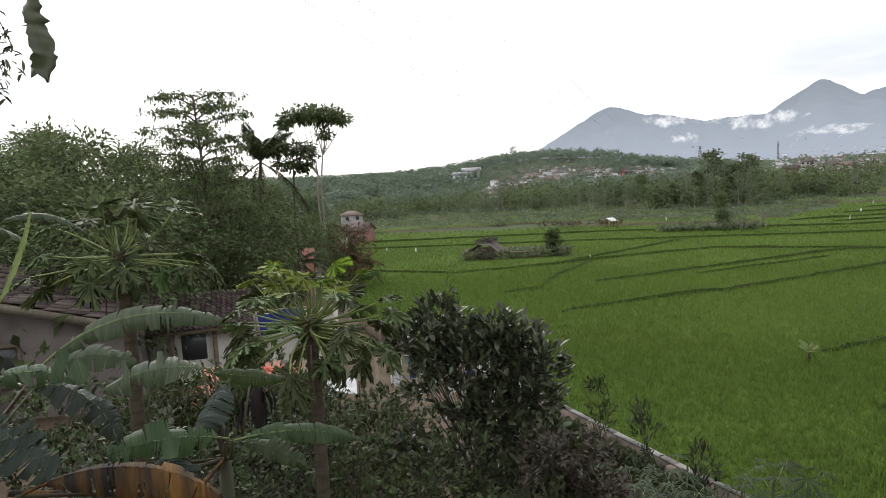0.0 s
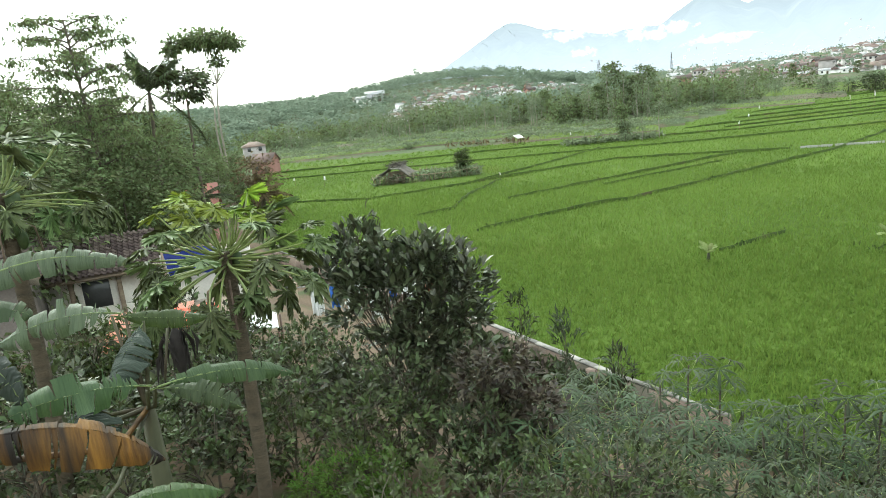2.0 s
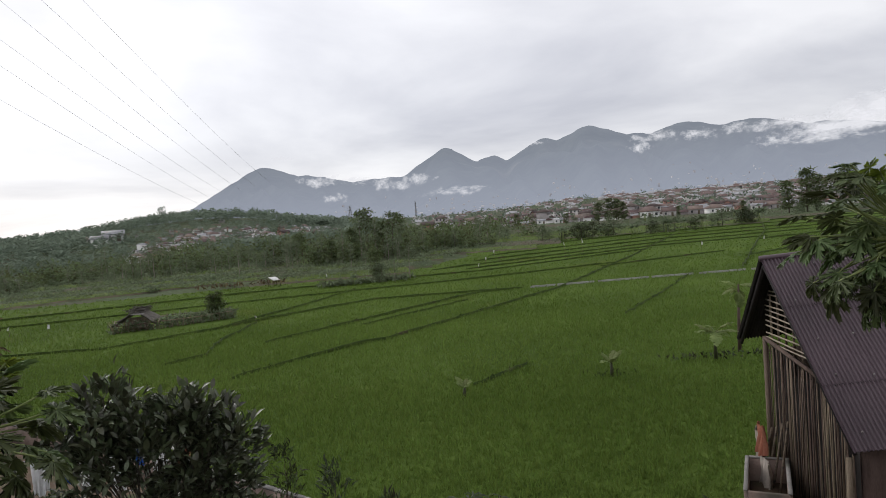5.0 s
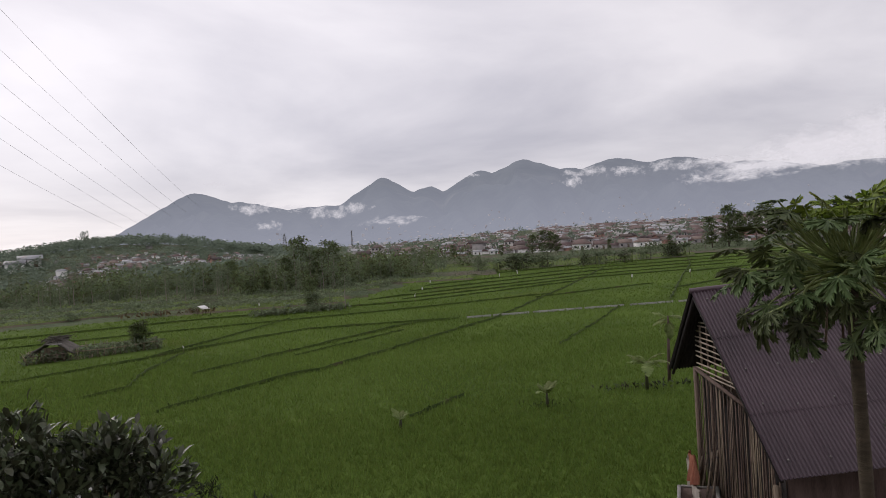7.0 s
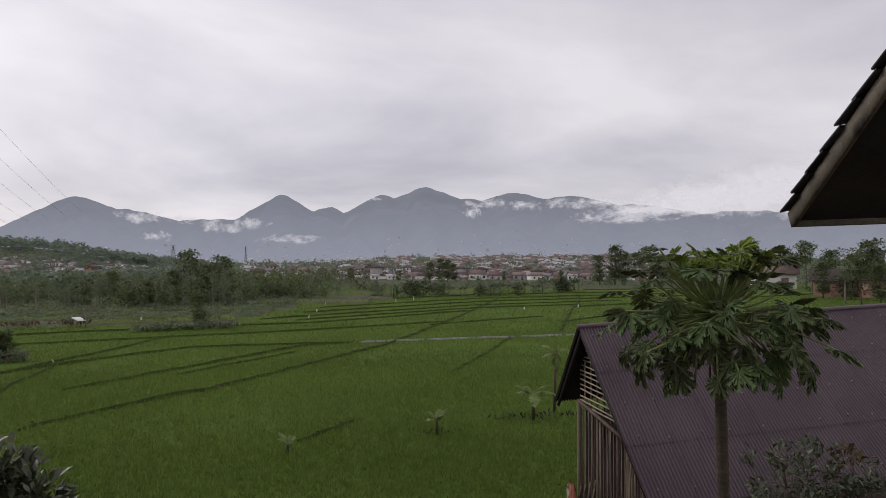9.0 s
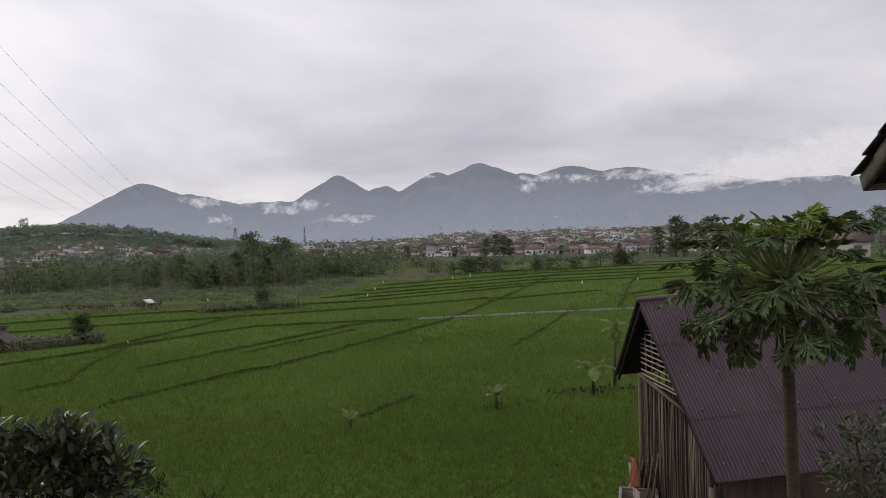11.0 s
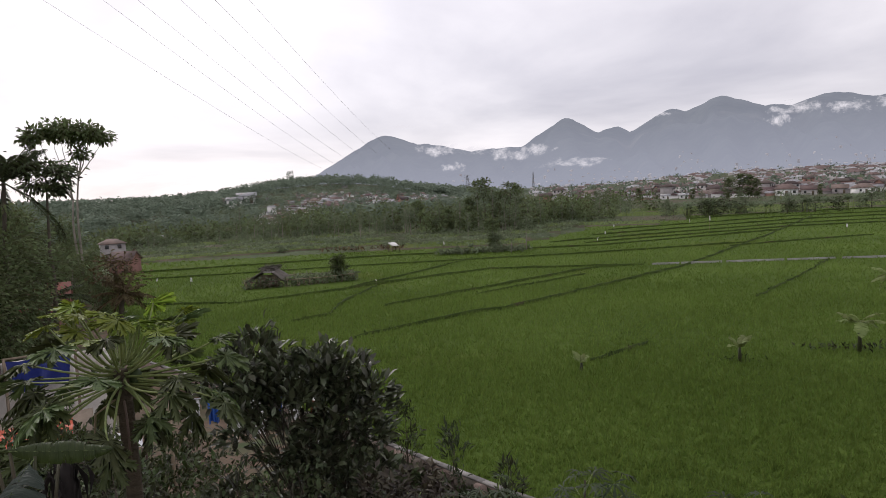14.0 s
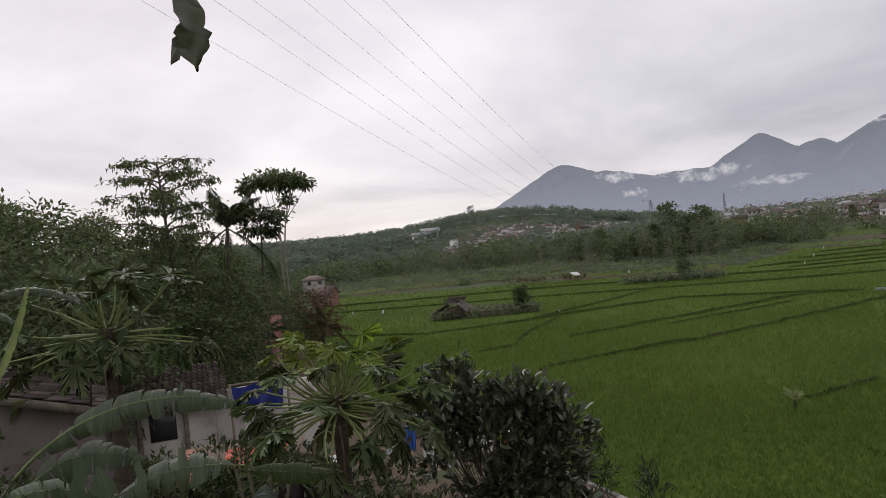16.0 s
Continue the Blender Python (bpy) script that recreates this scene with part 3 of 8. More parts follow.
def build_rice():
    """Hills of rice, dense where the camera is near."""
    rng = np.random.default_rng(11)
    lines = [b[0] for b in BUNDS]
    pieces = []
    for r0, r1, gap, blades, length, width in ((0, 14, 0.115, 9, 0.36, 0.0105), (14, 24, 0.142, 9, 0.37, 0.0150), (24, 40, 0.19, 8, 0.38, 0.025), (40, 64, 0.34, 7, 0.38, 0.058), (64, 125, 0.76, 7, 0.38, 0.13)):
        gx, gy = np.meshgrid(np.arange(-10, min(r1 * 1.2, 125), gap), np.arange(5, min(r1 * 1.2, 105), gap), indexing="ij")
        x, y = gx.ravel(), gy.ravel()
        x = x + rng.normal(0, gap * 0.16, len(x)); y = y + rng.normal(0, gap * 0.16, len(y))
        r, az = np.hypot(x, y), np.degrees(np.arctan2(x, y))
        soft = r * (1 + rng.normal(0, 0.06, len(r)))
        ok = (soft >= r0) & (soft < r1) & (az > -18) & (az < 80) & in_poly(x, y, FIELD) & (line_dist(x, y, NEAR_EDGE) > 0.25)
        x, y = x[ok], y[ok]
        d = np.full(len(x), 9.0)
        for ln in lines:
            d = np.minimum(d, line_dist(x, y, ln))
        ok = (d > 0.04) & ~in_poly(x, y, [(1.2, 44.4), (8.6, 43.8), (8.8, 48.6), (1.2, 49.4)]) & ~in_poly(x, y, [(9.1, 8.1), (10.65, 9.25), (11.5, 9.1), (10.6, 7.0), (9.4, 6.8)])
        x, y = np.repeat(x[ok], blades), np.repeat(y[ok], blades)
        n = len(x)
        D = rng.normal(0, 0.62, (n, 3)); D[:, 2] = 1
        L = length * rng.uniform(0.75, 1.15, n)
        patch = np.array([noise.noise((a * 0.13, b * 0.13, 4.0)) for a, b in zip(x[::blades], y[::blades])])
        L = L * (1 + 0.08 * np.repeat(patch, blades))
        P = np.stack([x + rng.normal(0, 0.02, n), y + rng.normal(0, 0.02, n), np.full(n, -0.32)], 1)
        T = (np.array([(-0.5, 0, 0), (0.5, 0, 0), (0.4, 0.6, 0.02), (0, 1.0, -0.12)]), np.array([(0, 1, 2), (0, 2, 3)]))
        pieces.append(scatter(T, P, frames_of(D, rng, 3.1), L, np.full(n, width)))
    V, F = join(pieces)
    thing("rice_plants", "young green rice plants standing in rows", "rice", kind="stuff", data=mesh_np("rice_plants", V, F, M["blade"]))


build_rice()


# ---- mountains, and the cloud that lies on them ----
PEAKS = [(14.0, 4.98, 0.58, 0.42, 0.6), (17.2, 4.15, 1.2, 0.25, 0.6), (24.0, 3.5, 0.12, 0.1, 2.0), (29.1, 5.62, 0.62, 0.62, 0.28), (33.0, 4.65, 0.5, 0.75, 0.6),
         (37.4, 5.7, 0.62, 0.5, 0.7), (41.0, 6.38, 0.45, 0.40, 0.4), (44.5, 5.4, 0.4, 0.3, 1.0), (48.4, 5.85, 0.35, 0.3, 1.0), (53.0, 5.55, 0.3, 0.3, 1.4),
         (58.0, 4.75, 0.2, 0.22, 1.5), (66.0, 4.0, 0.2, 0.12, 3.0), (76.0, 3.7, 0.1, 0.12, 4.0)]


def build_mountains():
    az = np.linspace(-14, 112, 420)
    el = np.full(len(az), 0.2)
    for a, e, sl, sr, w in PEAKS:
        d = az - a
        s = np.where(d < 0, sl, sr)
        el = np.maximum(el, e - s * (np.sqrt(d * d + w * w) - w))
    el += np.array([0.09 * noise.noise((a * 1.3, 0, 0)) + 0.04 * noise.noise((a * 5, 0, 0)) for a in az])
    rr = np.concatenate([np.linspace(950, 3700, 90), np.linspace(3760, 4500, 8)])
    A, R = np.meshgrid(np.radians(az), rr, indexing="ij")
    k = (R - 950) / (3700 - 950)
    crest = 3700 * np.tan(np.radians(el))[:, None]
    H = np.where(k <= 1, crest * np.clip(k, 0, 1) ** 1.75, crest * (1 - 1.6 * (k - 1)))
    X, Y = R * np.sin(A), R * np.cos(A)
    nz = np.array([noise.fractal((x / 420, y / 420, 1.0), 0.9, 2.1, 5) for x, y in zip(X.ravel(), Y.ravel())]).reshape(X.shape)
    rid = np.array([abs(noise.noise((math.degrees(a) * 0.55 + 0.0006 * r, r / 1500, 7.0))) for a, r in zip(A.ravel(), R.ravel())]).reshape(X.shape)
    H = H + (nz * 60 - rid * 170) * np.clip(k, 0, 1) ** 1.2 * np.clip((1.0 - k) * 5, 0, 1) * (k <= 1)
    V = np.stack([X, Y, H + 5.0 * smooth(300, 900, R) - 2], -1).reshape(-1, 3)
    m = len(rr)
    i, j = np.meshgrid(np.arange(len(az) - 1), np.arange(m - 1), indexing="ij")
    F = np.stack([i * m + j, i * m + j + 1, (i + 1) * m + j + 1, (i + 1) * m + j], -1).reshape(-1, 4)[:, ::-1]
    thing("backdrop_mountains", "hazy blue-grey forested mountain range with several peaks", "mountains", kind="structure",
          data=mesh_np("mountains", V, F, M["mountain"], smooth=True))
    # hamlets on the foot slopes, a few dots each
    rng = np.random.default_rng(3)
    pieces = []
    for _ in range(1100):
        ia = int(np.clip(rng.normal(215, 45) if rng.random() < 0.8 else rng.uniform(120, 300), 100, 330))
        jr = int(abs(rng.normal(0, 17)) + 3)
        p = V.reshape(len(az), m, 3)[ia, min(jr, 60)] + [rng.normal(0, 6), rng.normal(0, 6), 0]
        s = rng.uniform(0.9, 2.4)
        b, f = box(-s * 1.2, -s, -8, s * 1.2, s, s * 0.7)
        roof = (np.array([(-s * 1.4, -s * 1.2, s * 0.7), (s * 1.4, -s * 1.2, s * 0.7), (s * 1.4, s * 1.2, s * 0.7), (-s * 1.4, s * 1.2, s * 0.7), (-s, 0, s * 1.3), (s, 0, s * 1.3)]),
                [np.array([(0, 1, 5, 4), (2, 3, 4, 5)]), np.array([(1, 2, 5), (3, 0, 4)])])
        v, fs = join([(b, f), roof])
        pieces.append((v + p, fs))
    Vh, Fh = join(pieces)
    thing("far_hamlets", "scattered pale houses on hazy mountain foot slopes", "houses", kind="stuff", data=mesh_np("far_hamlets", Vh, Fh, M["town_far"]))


build_mountains()


def mist_material(name, core, edge, glow):
    m = bpy.data.materials.new(name)
    m.use_nodes = True
    nt = m.node_tree
    nt.nodes.clear()
    n, l = nt.nodes.new, nt.links.new
    tc = n("ShaderNodeTexCoord")
    info = n("ShaderNodeObjectInfo")
    off = n("ShaderNodeVectorMath"); off.operation = "MULTIPLY_ADD"
    off.inputs[1].default_value = (2.2, 1.0, 0.9)
    scl = n("ShaderNodeVectorMath"); scl.operation = "SCALE"; scl.inputs["Scale"].default_value = 17.0
    cmb = n("ShaderNodeCombineXYZ")
    l(info.outputs["Random"], cmb.inputs[0]); l(info.outputs["Random"], cmb.inputs[2]); l(cmb.outputs[0], scl.inputs[0])
    l(tc.outputs["Object"], off.inputs[0]); l(scl.outputs[0], off.inputs[2])
    nz = n("ShaderNodeTexNoise"); nz.inputs["Scale"].default_value, nz.inputs["Detail"].default_value, nz.inputs["Roughness"].default_value = 1.7, 10, 0.70
    l(off.outputs[0], nz.inputs["Vector"])
    ln = n("ShaderNodeVectorMath"); ln.operation = "LENGTH"; l(tc.outputs["Object"], ln.inputs[0])
    fall = n("ShaderNodeMapRange"); fall.inputs["From Min"].default_value, fall.inputs["From Max"].default_value = 0.15, 1.0
    fall.inputs["To Min"].default_value, fall.inputs["To Max"].default_value = core, edge
    l(ln.outputs["Value"], fall.inputs["Value"])
    spread = n("ShaderNodeMath"); spread.operation = "MULTIPLY_ADD"; spread.inputs[1].default_value, spread.inputs[2].default_value = 2.1, -0.55
    l(nz.outputs["Fac"], spread.inputs[0])
    add = n("ShaderNodeMath"); add.operation = "ADD"; l(spread.outputs[0], add.inputs[0]); l(fall.outputs[0], add.inputs[1])
    al = n("ShaderNodeMapRange"); al.inputs["From Min"].default_value, al.inputs["From Max"].default_value = 0.42, 0.95
    al.inputs["To Max"].default_value = 0.88
    l(add.outputs[0], al.inputs["Value"])
    # Cloud brightness is emission set by glow; the sky does not light it.
    em = n("ShaderNodeEmission"); em.inputs["Color"].default_value = (glow, glow, glow * 1.05, 1)
    tr = n("ShaderNodeBsdfTransparent")
    mix = n("ShaderNodeMixShader"); l(al.outputs[0], mix.inputs[0]); l(tr.outputs[0], mix.inputs[1]); l(em.outputs[0], mix.inputs[2])
    out = n("ShaderNodeOutputMaterial"); l(mix.outputs[0], out.inputs[0])
    return m


def build_mist():
    mat, dense = mist_material("mist", 0.26, -0.42, 0.66), mist_material("cloud_bank", 0.55, -0.40, 0.70)
    u, v = np.meshgrid(np.linspace(-1, 1, 13), np.linspace(-1, 1, 9), indexing="ij")
    V = np.stack([u, 0.15 * (1 - u * u) + 0.1 * v, v], -1).reshape(-1, 3)
    i, j = np.meshgrid(np.arange(12), np.arange(8), indexing="ij")
    F = np.stack([i * 9 + j, (i + 1) * 9 + j, (i + 1) * 9 + j + 1, i * 9 + j + 1], -1).reshape(-1, 4)
    me, me2 = mesh_np("mist", V, F, mat, smooth=True), mesh_np("cloud_bank", V, F, dense, smooth=True)
    # bearing, height angle, half width, half height in degrees, distance
    for a, e, w, h, r in ((18.4, 3.6, 2.6, 0.85, 2600), (24.4, 2.9, 3, 1, 2350), (29.6, 1.9, 4.2, 0.7, 2000), (19.6, 2.1, 1.8, 0.7, 2000), (26.8, 3.2, 2.2, 0.8, 2350), (21.5, 3.4, 2.5, 0.5, 2600),
                          (46.2, 5, 2.8, 0.8, 3150), (49.5, 4.8, 2.8, 0.7, 3150), (45, 4.2, 1.5, 0.8, 2900), (53, 4.9, 3.2, 0.8, 3150), (57.5, 4.2, 4, 1.1, 2900), (55, 3.7, 3, 0.8, 2600),
                          (60, 4.25, 6.5, 1.0, 2300), (64.0, 4.75, 6.5, 1.7, 2280), (68.5, 5.1, 7, 2.2, 2260), (74, 5.4, 8, 2.7, 2240), (81, 5.2, 9, 2.7, 2230), (56.5, 4.9, 4.5, 0.8, 2900), (58, 3.5, 5, 0.55, 2200), (62, 5.2, 6, 1.4, 2270), (66, 6.0, 7, 1.8, 2250), (70, 6.6, 8, 2.2, 2245), (36.5, 5.35, 1.6, 0.35, 3150), (15.6, 5.6, 1.5, 0.3, 3150)):
        ob = thing("mist_bank", "torn white cloud lying against the mountain", "cloud", group="low cloud on the mountains", kind="structure", data=me2 if r < 2310 and a > 59 else me)
        ar = radians(a)
        ob.matrix_world = Matrix.LocRotScale((r * math.sin(ar), r * math.cos(ar), 5.6 + r * math.tan(radians(e))), Euler((0, 0, -ar)),
                                             (r * math.tan(radians(w)), 60, r * math.tan(radians(h))))
        ob.visible_shadow = False


build_mist()


# ---- trees ----
def tree_mesh(seed, H, r0, lo, spread, limbs, leaves, size, mat, bark, width=0.5, flat=0.0, droop=0.3, stems=1, clump=0.5, up=0.5, split=0.0, template=LEAF):
    """Trunk and limbs as one mesh, leaves as another. lo: where the crown begins; split: where the stems part."""
    rng = np.random.default_rng(seed)
    wood, tips = [], []
    for s in range(stems):
        lean = rng.normal(0, 0.04, 2) if stems == 1 else np.array([math.cos(s * 2.4), math.sin(s * 2.4)]) * 0.11
        zs = np.linspace(0, H * 0.93, 9)
        k = zs / H
        wob = np.cumsum(rng.normal(0, 0.012 * H, (9, 2)), axis=0) * k[:, None]
        part_k = np.clip(k - split, 0, 1)
        P = np.stack([lean[0] * H * part_k + wob[:, 0], lean[1] * H * part_k + wob[:, 1], zs], 1)
        wood.append(tube(P, r0 * (1 - 0.85 * k) * (1 if stems == 1 else 0.6), 6))
        for b in range(limbs):
            f = lo + (0.97 - lo) * (b + rng.uniform(0, 1)) / limbs
            start = np.array([np.interp(f * H, zs, P[:, c]) for c in range(3)])
            a = b * 2.4 + rng.uniform(-0.5, 0.5) + s
            shape = math.sin(math.pi * min(1, 0.22 + 0.78 * (f - lo) / (1 - lo + 1e-6) * 0.9)) if not flat else 1.0
            L = spread * rng.uniform(0.7, 1.1) * (0.35 + 0.65 * shape)
            rise = up * L * rng.uniform(0.5, 1.1)
            q = np.linspace(0, 1, 6)[:, None]
            end = np.array([math.cos(a) * L, math.sin(a) * L, rise if not flat else (H * 0.96 - start[2]) * rng.uniform(0.85, 1.0)])
            Q = start + q * end + np.array([0, 0, 1]) * (q * (1 - q)) * L * 0.25 + rng.normal(0, 0.03 * L, (6, 3)) * q
            wood.append(tube(Q, r0 * 0.35 * (1 - 0.8 * q[:, 0]) * (1 - 0.6 * f), 4))
            for w in range(3):
                f2 = rng.uniform(0.35, 1.0)
                base = start + f2 * end
                side = rng.normal(0, 0.28 * L, 3) * [1, 1, 0.45]
                wood.append(tube(np.stack([base, base + side * 0.6 + [0, 0, 0.05 * L], base + side]), [r0 * 0.10, r0 * 0.07, r0 * 0.03], 3))
                tips.append(base + side)
            tips += [Q[-1], Q[-2], Q[-3]]
    tips = np.array(tips)
    i = rng.integers(0, len(tips), leaves)
    C = tips[i]
    off = rng.normal(0, clump * spread * 0.42, (leaves, 3)) * [1, 1, 0.6 if not flat else 0.5]
    P = C + off
    mid = np.array([0, 0, H * (lo + 1) / 2])
    D = off * 0.8 + 0.5 * (P - mid) / (np.linalg.norm(P - mid, axis=1)[:, None] + 1e-6) * spread * 0.3 + rng.normal(0, 0.3 * spread * 0.3, (leaves, 3))
    D /= np.linalg.norm(D, axis=1)[:, None] + 1e-9
    D[:, 2] -= droop
    L = size * rng.uniform(0.65, 1.3, leaves)
    V, F = scatter(template, P, frames_of(D, rng, 0.9), L, L * width)
    tm = join(wood)
    return mesh_np("trunk", tm[0], tm[1], bark, smooth=True), mesh_np("crown", V, F, mat)


def tree(name, label, place, meshes, group="", category="tree", turn=0.0, scale=1.0):
    ob = thing(name, label, category, place, group, turn=turn)
    ob.scale = (scale, scale, scale)
    part("trunk", meshes[0], ob)
    part("crown", meshes[1], ob)
    return ob


def on_ground(az, r, sink=0.1):
    x, y = r * math.sin(radians(az)), r * math.cos(radians(az))
    return (x, y, G(x, y) - sink)


def palm_parts(seed, H, fronds, L, mat, r0=0.13, lift=0.1, leaflet=0.045):
    rng = np.random.default_rng(seed)
    k = np.linspace(0, 1, 10)
    P = np.stack([0.25 * k ** 2, 0.1 * np.sin(k * 3), k * H], 1)
    trunk = tube(P, r0 * (1.15 - 0.45 * k), 8)
    made = []
    for i in range(fronds):
        a = i * 2.399 + rng.uniform(-0.2, 0.2)
        up = rng.uniform(lift, 1.35) if i < fronds * (0.6 if lift < 0.3 else 0.8) else rng.uniform(-0.6, 0.2)
        q = np.linspace(0, 1, 12)
        out, rise = L * (q - 0.12 * q ** 2) * math.cos(up), L * (q * math.sin(up) - 0.33 * q ** 2.2)
        C = np.stack([math.cos(a) * out, math.sin(a) * out, rise], 1)
        pieces = [tube(C, 0.018 * (1.2 - q) + 0.004, 4)]
        n = 46
        s = np.repeat(np.linspace(0.12, 0.99, n), 2)
        B = np.stack([np.interp(s, q, C[:, c]) for c in range(3)], 1)
        sgn = np.tile([1, -1], n)
        side = np.stack([-np.sin(a) * sgn, np.cos(a) * sgn, np.full(2 * n, -0.45)], 1)
        D = side + 0.7 * np.stack([np.full(2 * n, math.cos(a) * math.cos(up)), np.full(2 * n, math.sin(a) * math.cos(up)), np.zeros(2 * n)], 1) + rng.normal(0, 0.12, (2 * n, 3))
        ll = L * 0.18 * np.sin(np.pi * np.clip(s, 0.1, 0.97)) ** 0.5
        pieces.append(scatter(LEAF, B, frames_of(D, rng, 0.4), ll, np.full(2 * n, leaflet)))
        made.append(mesh_np("frond", *join(pieces), mat))
    return mesh_np("trunk", trunk[0], trunk[1], M["bark"], smooth=True), made, P[-1]


def palm(label, place, seed, H, fronds=18, L=2.2, mat=None, r0=0.13, name="coconut_palm", scale=1.0, lift=0.1, leaflet=0.045):
    ob = thing(name, label, "palm", place)
    ob.scale = (scale,) * 3
    tm, leaves, top = palm_parts(seed, H, fronds, L, mat or M["leaf_wood"], r0, lift, leaflet)
    part("trunk", tm, ob)
    for me in leaves:
        part("frond", me, ob, m=Matrix.Translation(top))
    return ob


# the tall trees beside the garden
def layered_tree():
    """A tall airy tree: long level boughs, one above the other, with drooping tufts of leaves along each."""
    rng = np.random.default_rng(21)
    foot = np.array([-7.3, 20.45, G(-7.3, 20.45) - 0.1])
    H = 8.55 - foot[2]
    q = np.linspace(0, 1, 12)[:, None]
    axis = q * [0.12, 0, H] + np.array([0.12, 0.05, 0]) * np.sin(q * 4)
    wood, P, D = [tube(axis, 0.10 * (1 - 0.85 * q[:, 0]) + 0.008, 7)], [], []
    n = 44
    for i in range(n):
        f = 0.40 + 0.59 * (i + rng.uniform(0, 1)) / n
        start = np.array([np.interp(f, q[:, 0], axis[:, c]) for c in range(3)])
        a = i * 2.4 + rng.uniform(-0.4, 0.4)
        L = np.interp(f, [0.4, 0.6, 0.85, 0.96, 1], [1.5, 1.9, 1.95, 1.5, 1.0]) * rng.uniform(0.65, 1.1)
        up = np.interp(f, [0.4, 0.8, 1], [0.05, 0.12, 0.22]) + rng.normal(0, 0.06)
        B = start + q * np.array([math.cos(a) * L, math.sin(a) * L, up * L]) + np.array([0, 0, 1]) * (q * (1 - q)) * 0.35 * L + rng.normal(0, 0.015, (12, 3)) * q
        wood.append(tube(B, 0.024 * (1 - 0.8 * q[:, 0]) + 0.003, 5))
        for k in range(int(13 * L)):
            g = rng.uniform(0.25, 1.0)
            c = np.array([np.interp(g, q[:, 0], B[:, j]) for j in range(3)])
            side = rng.normal(0, 0.16 * (1.2 - 0.5 * g) * L, 3) * [1, 1, 0.18]
            t = c + side
            wood.append(tube(np.stack([c, (c + t) / 2 + [0, 0, 0.03], t]), [0.006, 0.005, 0.003], 3))
            m = int(rng.integers(6, 13))
            P.append(t + rng.normal(0, 0.075, (m, 3)) * [1, 1, 0.8])
            d = rng.normal(0, 0.7, (m, 3)); d[:, 2] = -0.55 + rng.normal(0, 0.25, m)
            D.append(d)
    P, D = np.concatenate(P), np.concatenate(D)
    V, F = scatter(LEAF, P, frames_of(D, rng, 0.6), rng.uniform(0.10, 0.19, len(P)), rng.uniform(0.045, 0.08, len(P)))
    ob = thing("layered_tree", "tall tree with airy layered green crown above the garden", "tree", tuple(foot))
    ob.scale = (0.95, 0.95, 0.988)
    w = join(wood)
    part("trunk", mesh_np("trunk", w[0], w[1], M["bark"], smooth=True), ob)
    part("crown", mesh_np("crown", V, F, M["leaf_canopy"]), ob)


layered_tree()


def umbrella_tree():
    """A slender trunk that forks high up; the leaves stand in uneven flat clumps on the ends of the boughs."""
    rng = np.random.default_rng(22)
    foot = np.array([-8.5, 46.2, G(-8.5, 46.2) - 0.1])
    clumps = np.array([(-10.0, 45.7, 10.15, 0.62), (-8.8, 46.0, 10.45, 0.75), (-7.5, 46.2, 10.25, 0.72), (-6.6, 46.3, 9.9, 0.5), (-8.2, 46.8, 10.0, 0.6), (-7.85, 46.2, 8.95, 0.42), (-10.4, 45.6, 9.75, 0.4),
                       (-9.4, 46.8, 10.2, 0.55), (-7.1, 45.5, 10.1, 0.55), (-8.3, 45.3, 10.25, 0.55)])
    wood, leaves = [], []
    forks = [np.array([-8.05, 46.25, 7.6]), np.array([-8.45, 46.2, 6.2])]
    q = np.linspace(0, 1, 12)[:, None]
    for f, k in ((forks[0], 1.0), (forks[1], 1.0)):
        wood.append(tube(foot + q * (f - foot) + np.array([0.1, 0, 0]) * np.sin(q * 2 * math.pi), 0.10 - 0.055 * q[:, 0], 7))
    for i, c in enumerate(clumps):
        f = forks[0] if c[0] > -8.7 else forks[1]
        e = c[:3] - [0, 0, c[3] * 0.3]
        B = f + q * (e - f) + np.array([0, 0, -1]) * (q * (1 - q)) * 0.5 + rng.normal(0, 0.03, (12, 3)) * q
        wood.append(tube(B, 0.042 * (1 - 0.75 * q[:, 0]), 5))
        n = int(270 * c[3] / 0.6)
        d = rng.normal(0, 1, (n, 3)); d /= np.linalg.norm(d, axis=1)[:, None]
        P = c[:3] + d * c[3] * rng.uniform(0.2, 1.3, n)[:, None] * [1.15, 1.0, 0.66]
        D = d + rng.normal(0, 0.6, (n, 3)); D[:, 2] -= 0.25
        for m in range(6):
            t = c[:3] + rng.normal(0, c[3] * 0.5, 3) * [1, 1, 0.5]
            wood.append(tube(np.stack([e, (e + t) / 2 - [0, 0, 0.05], t]), [0.025, 0.018, 0.008], 4))
        leaves.append(scatter(LEAF, P, frames_of(D, rng, 0.9), rng.uniform(0.2, 0.42, n), rng.uniform(0.10, 0.2, n)))
    ob = thing("umbrella_tree", "slender tall tree with uneven flat clumps of leaves", "tree", tuple(foot))
    w, l = join(wood), join(leaves)
    part("trunk", mesh_np("trunk", w[0] - foot, w[1], M["bark_pale"], smooth=True), ob)
    part("crown", mesh_np("crown", l[0] - foot, l[1], M["leaf_canopy"]), ob)


umbrella_tree()
palm("coconut palm with upright feathery fronds rising over the wood", (-6.33, 22.84, G(-6.33, 22.84)), 23, 6.47 - G(-6.33, 22.84), 15, 2.1, M["leaf_wood"], r0=0.075, lift=0.6, leaflet=0.024)
palm("young coconut palm beside a tiled house", (-7.0, 30.0, G(-7, 30)), 24, 2.1, 15, 1.7)
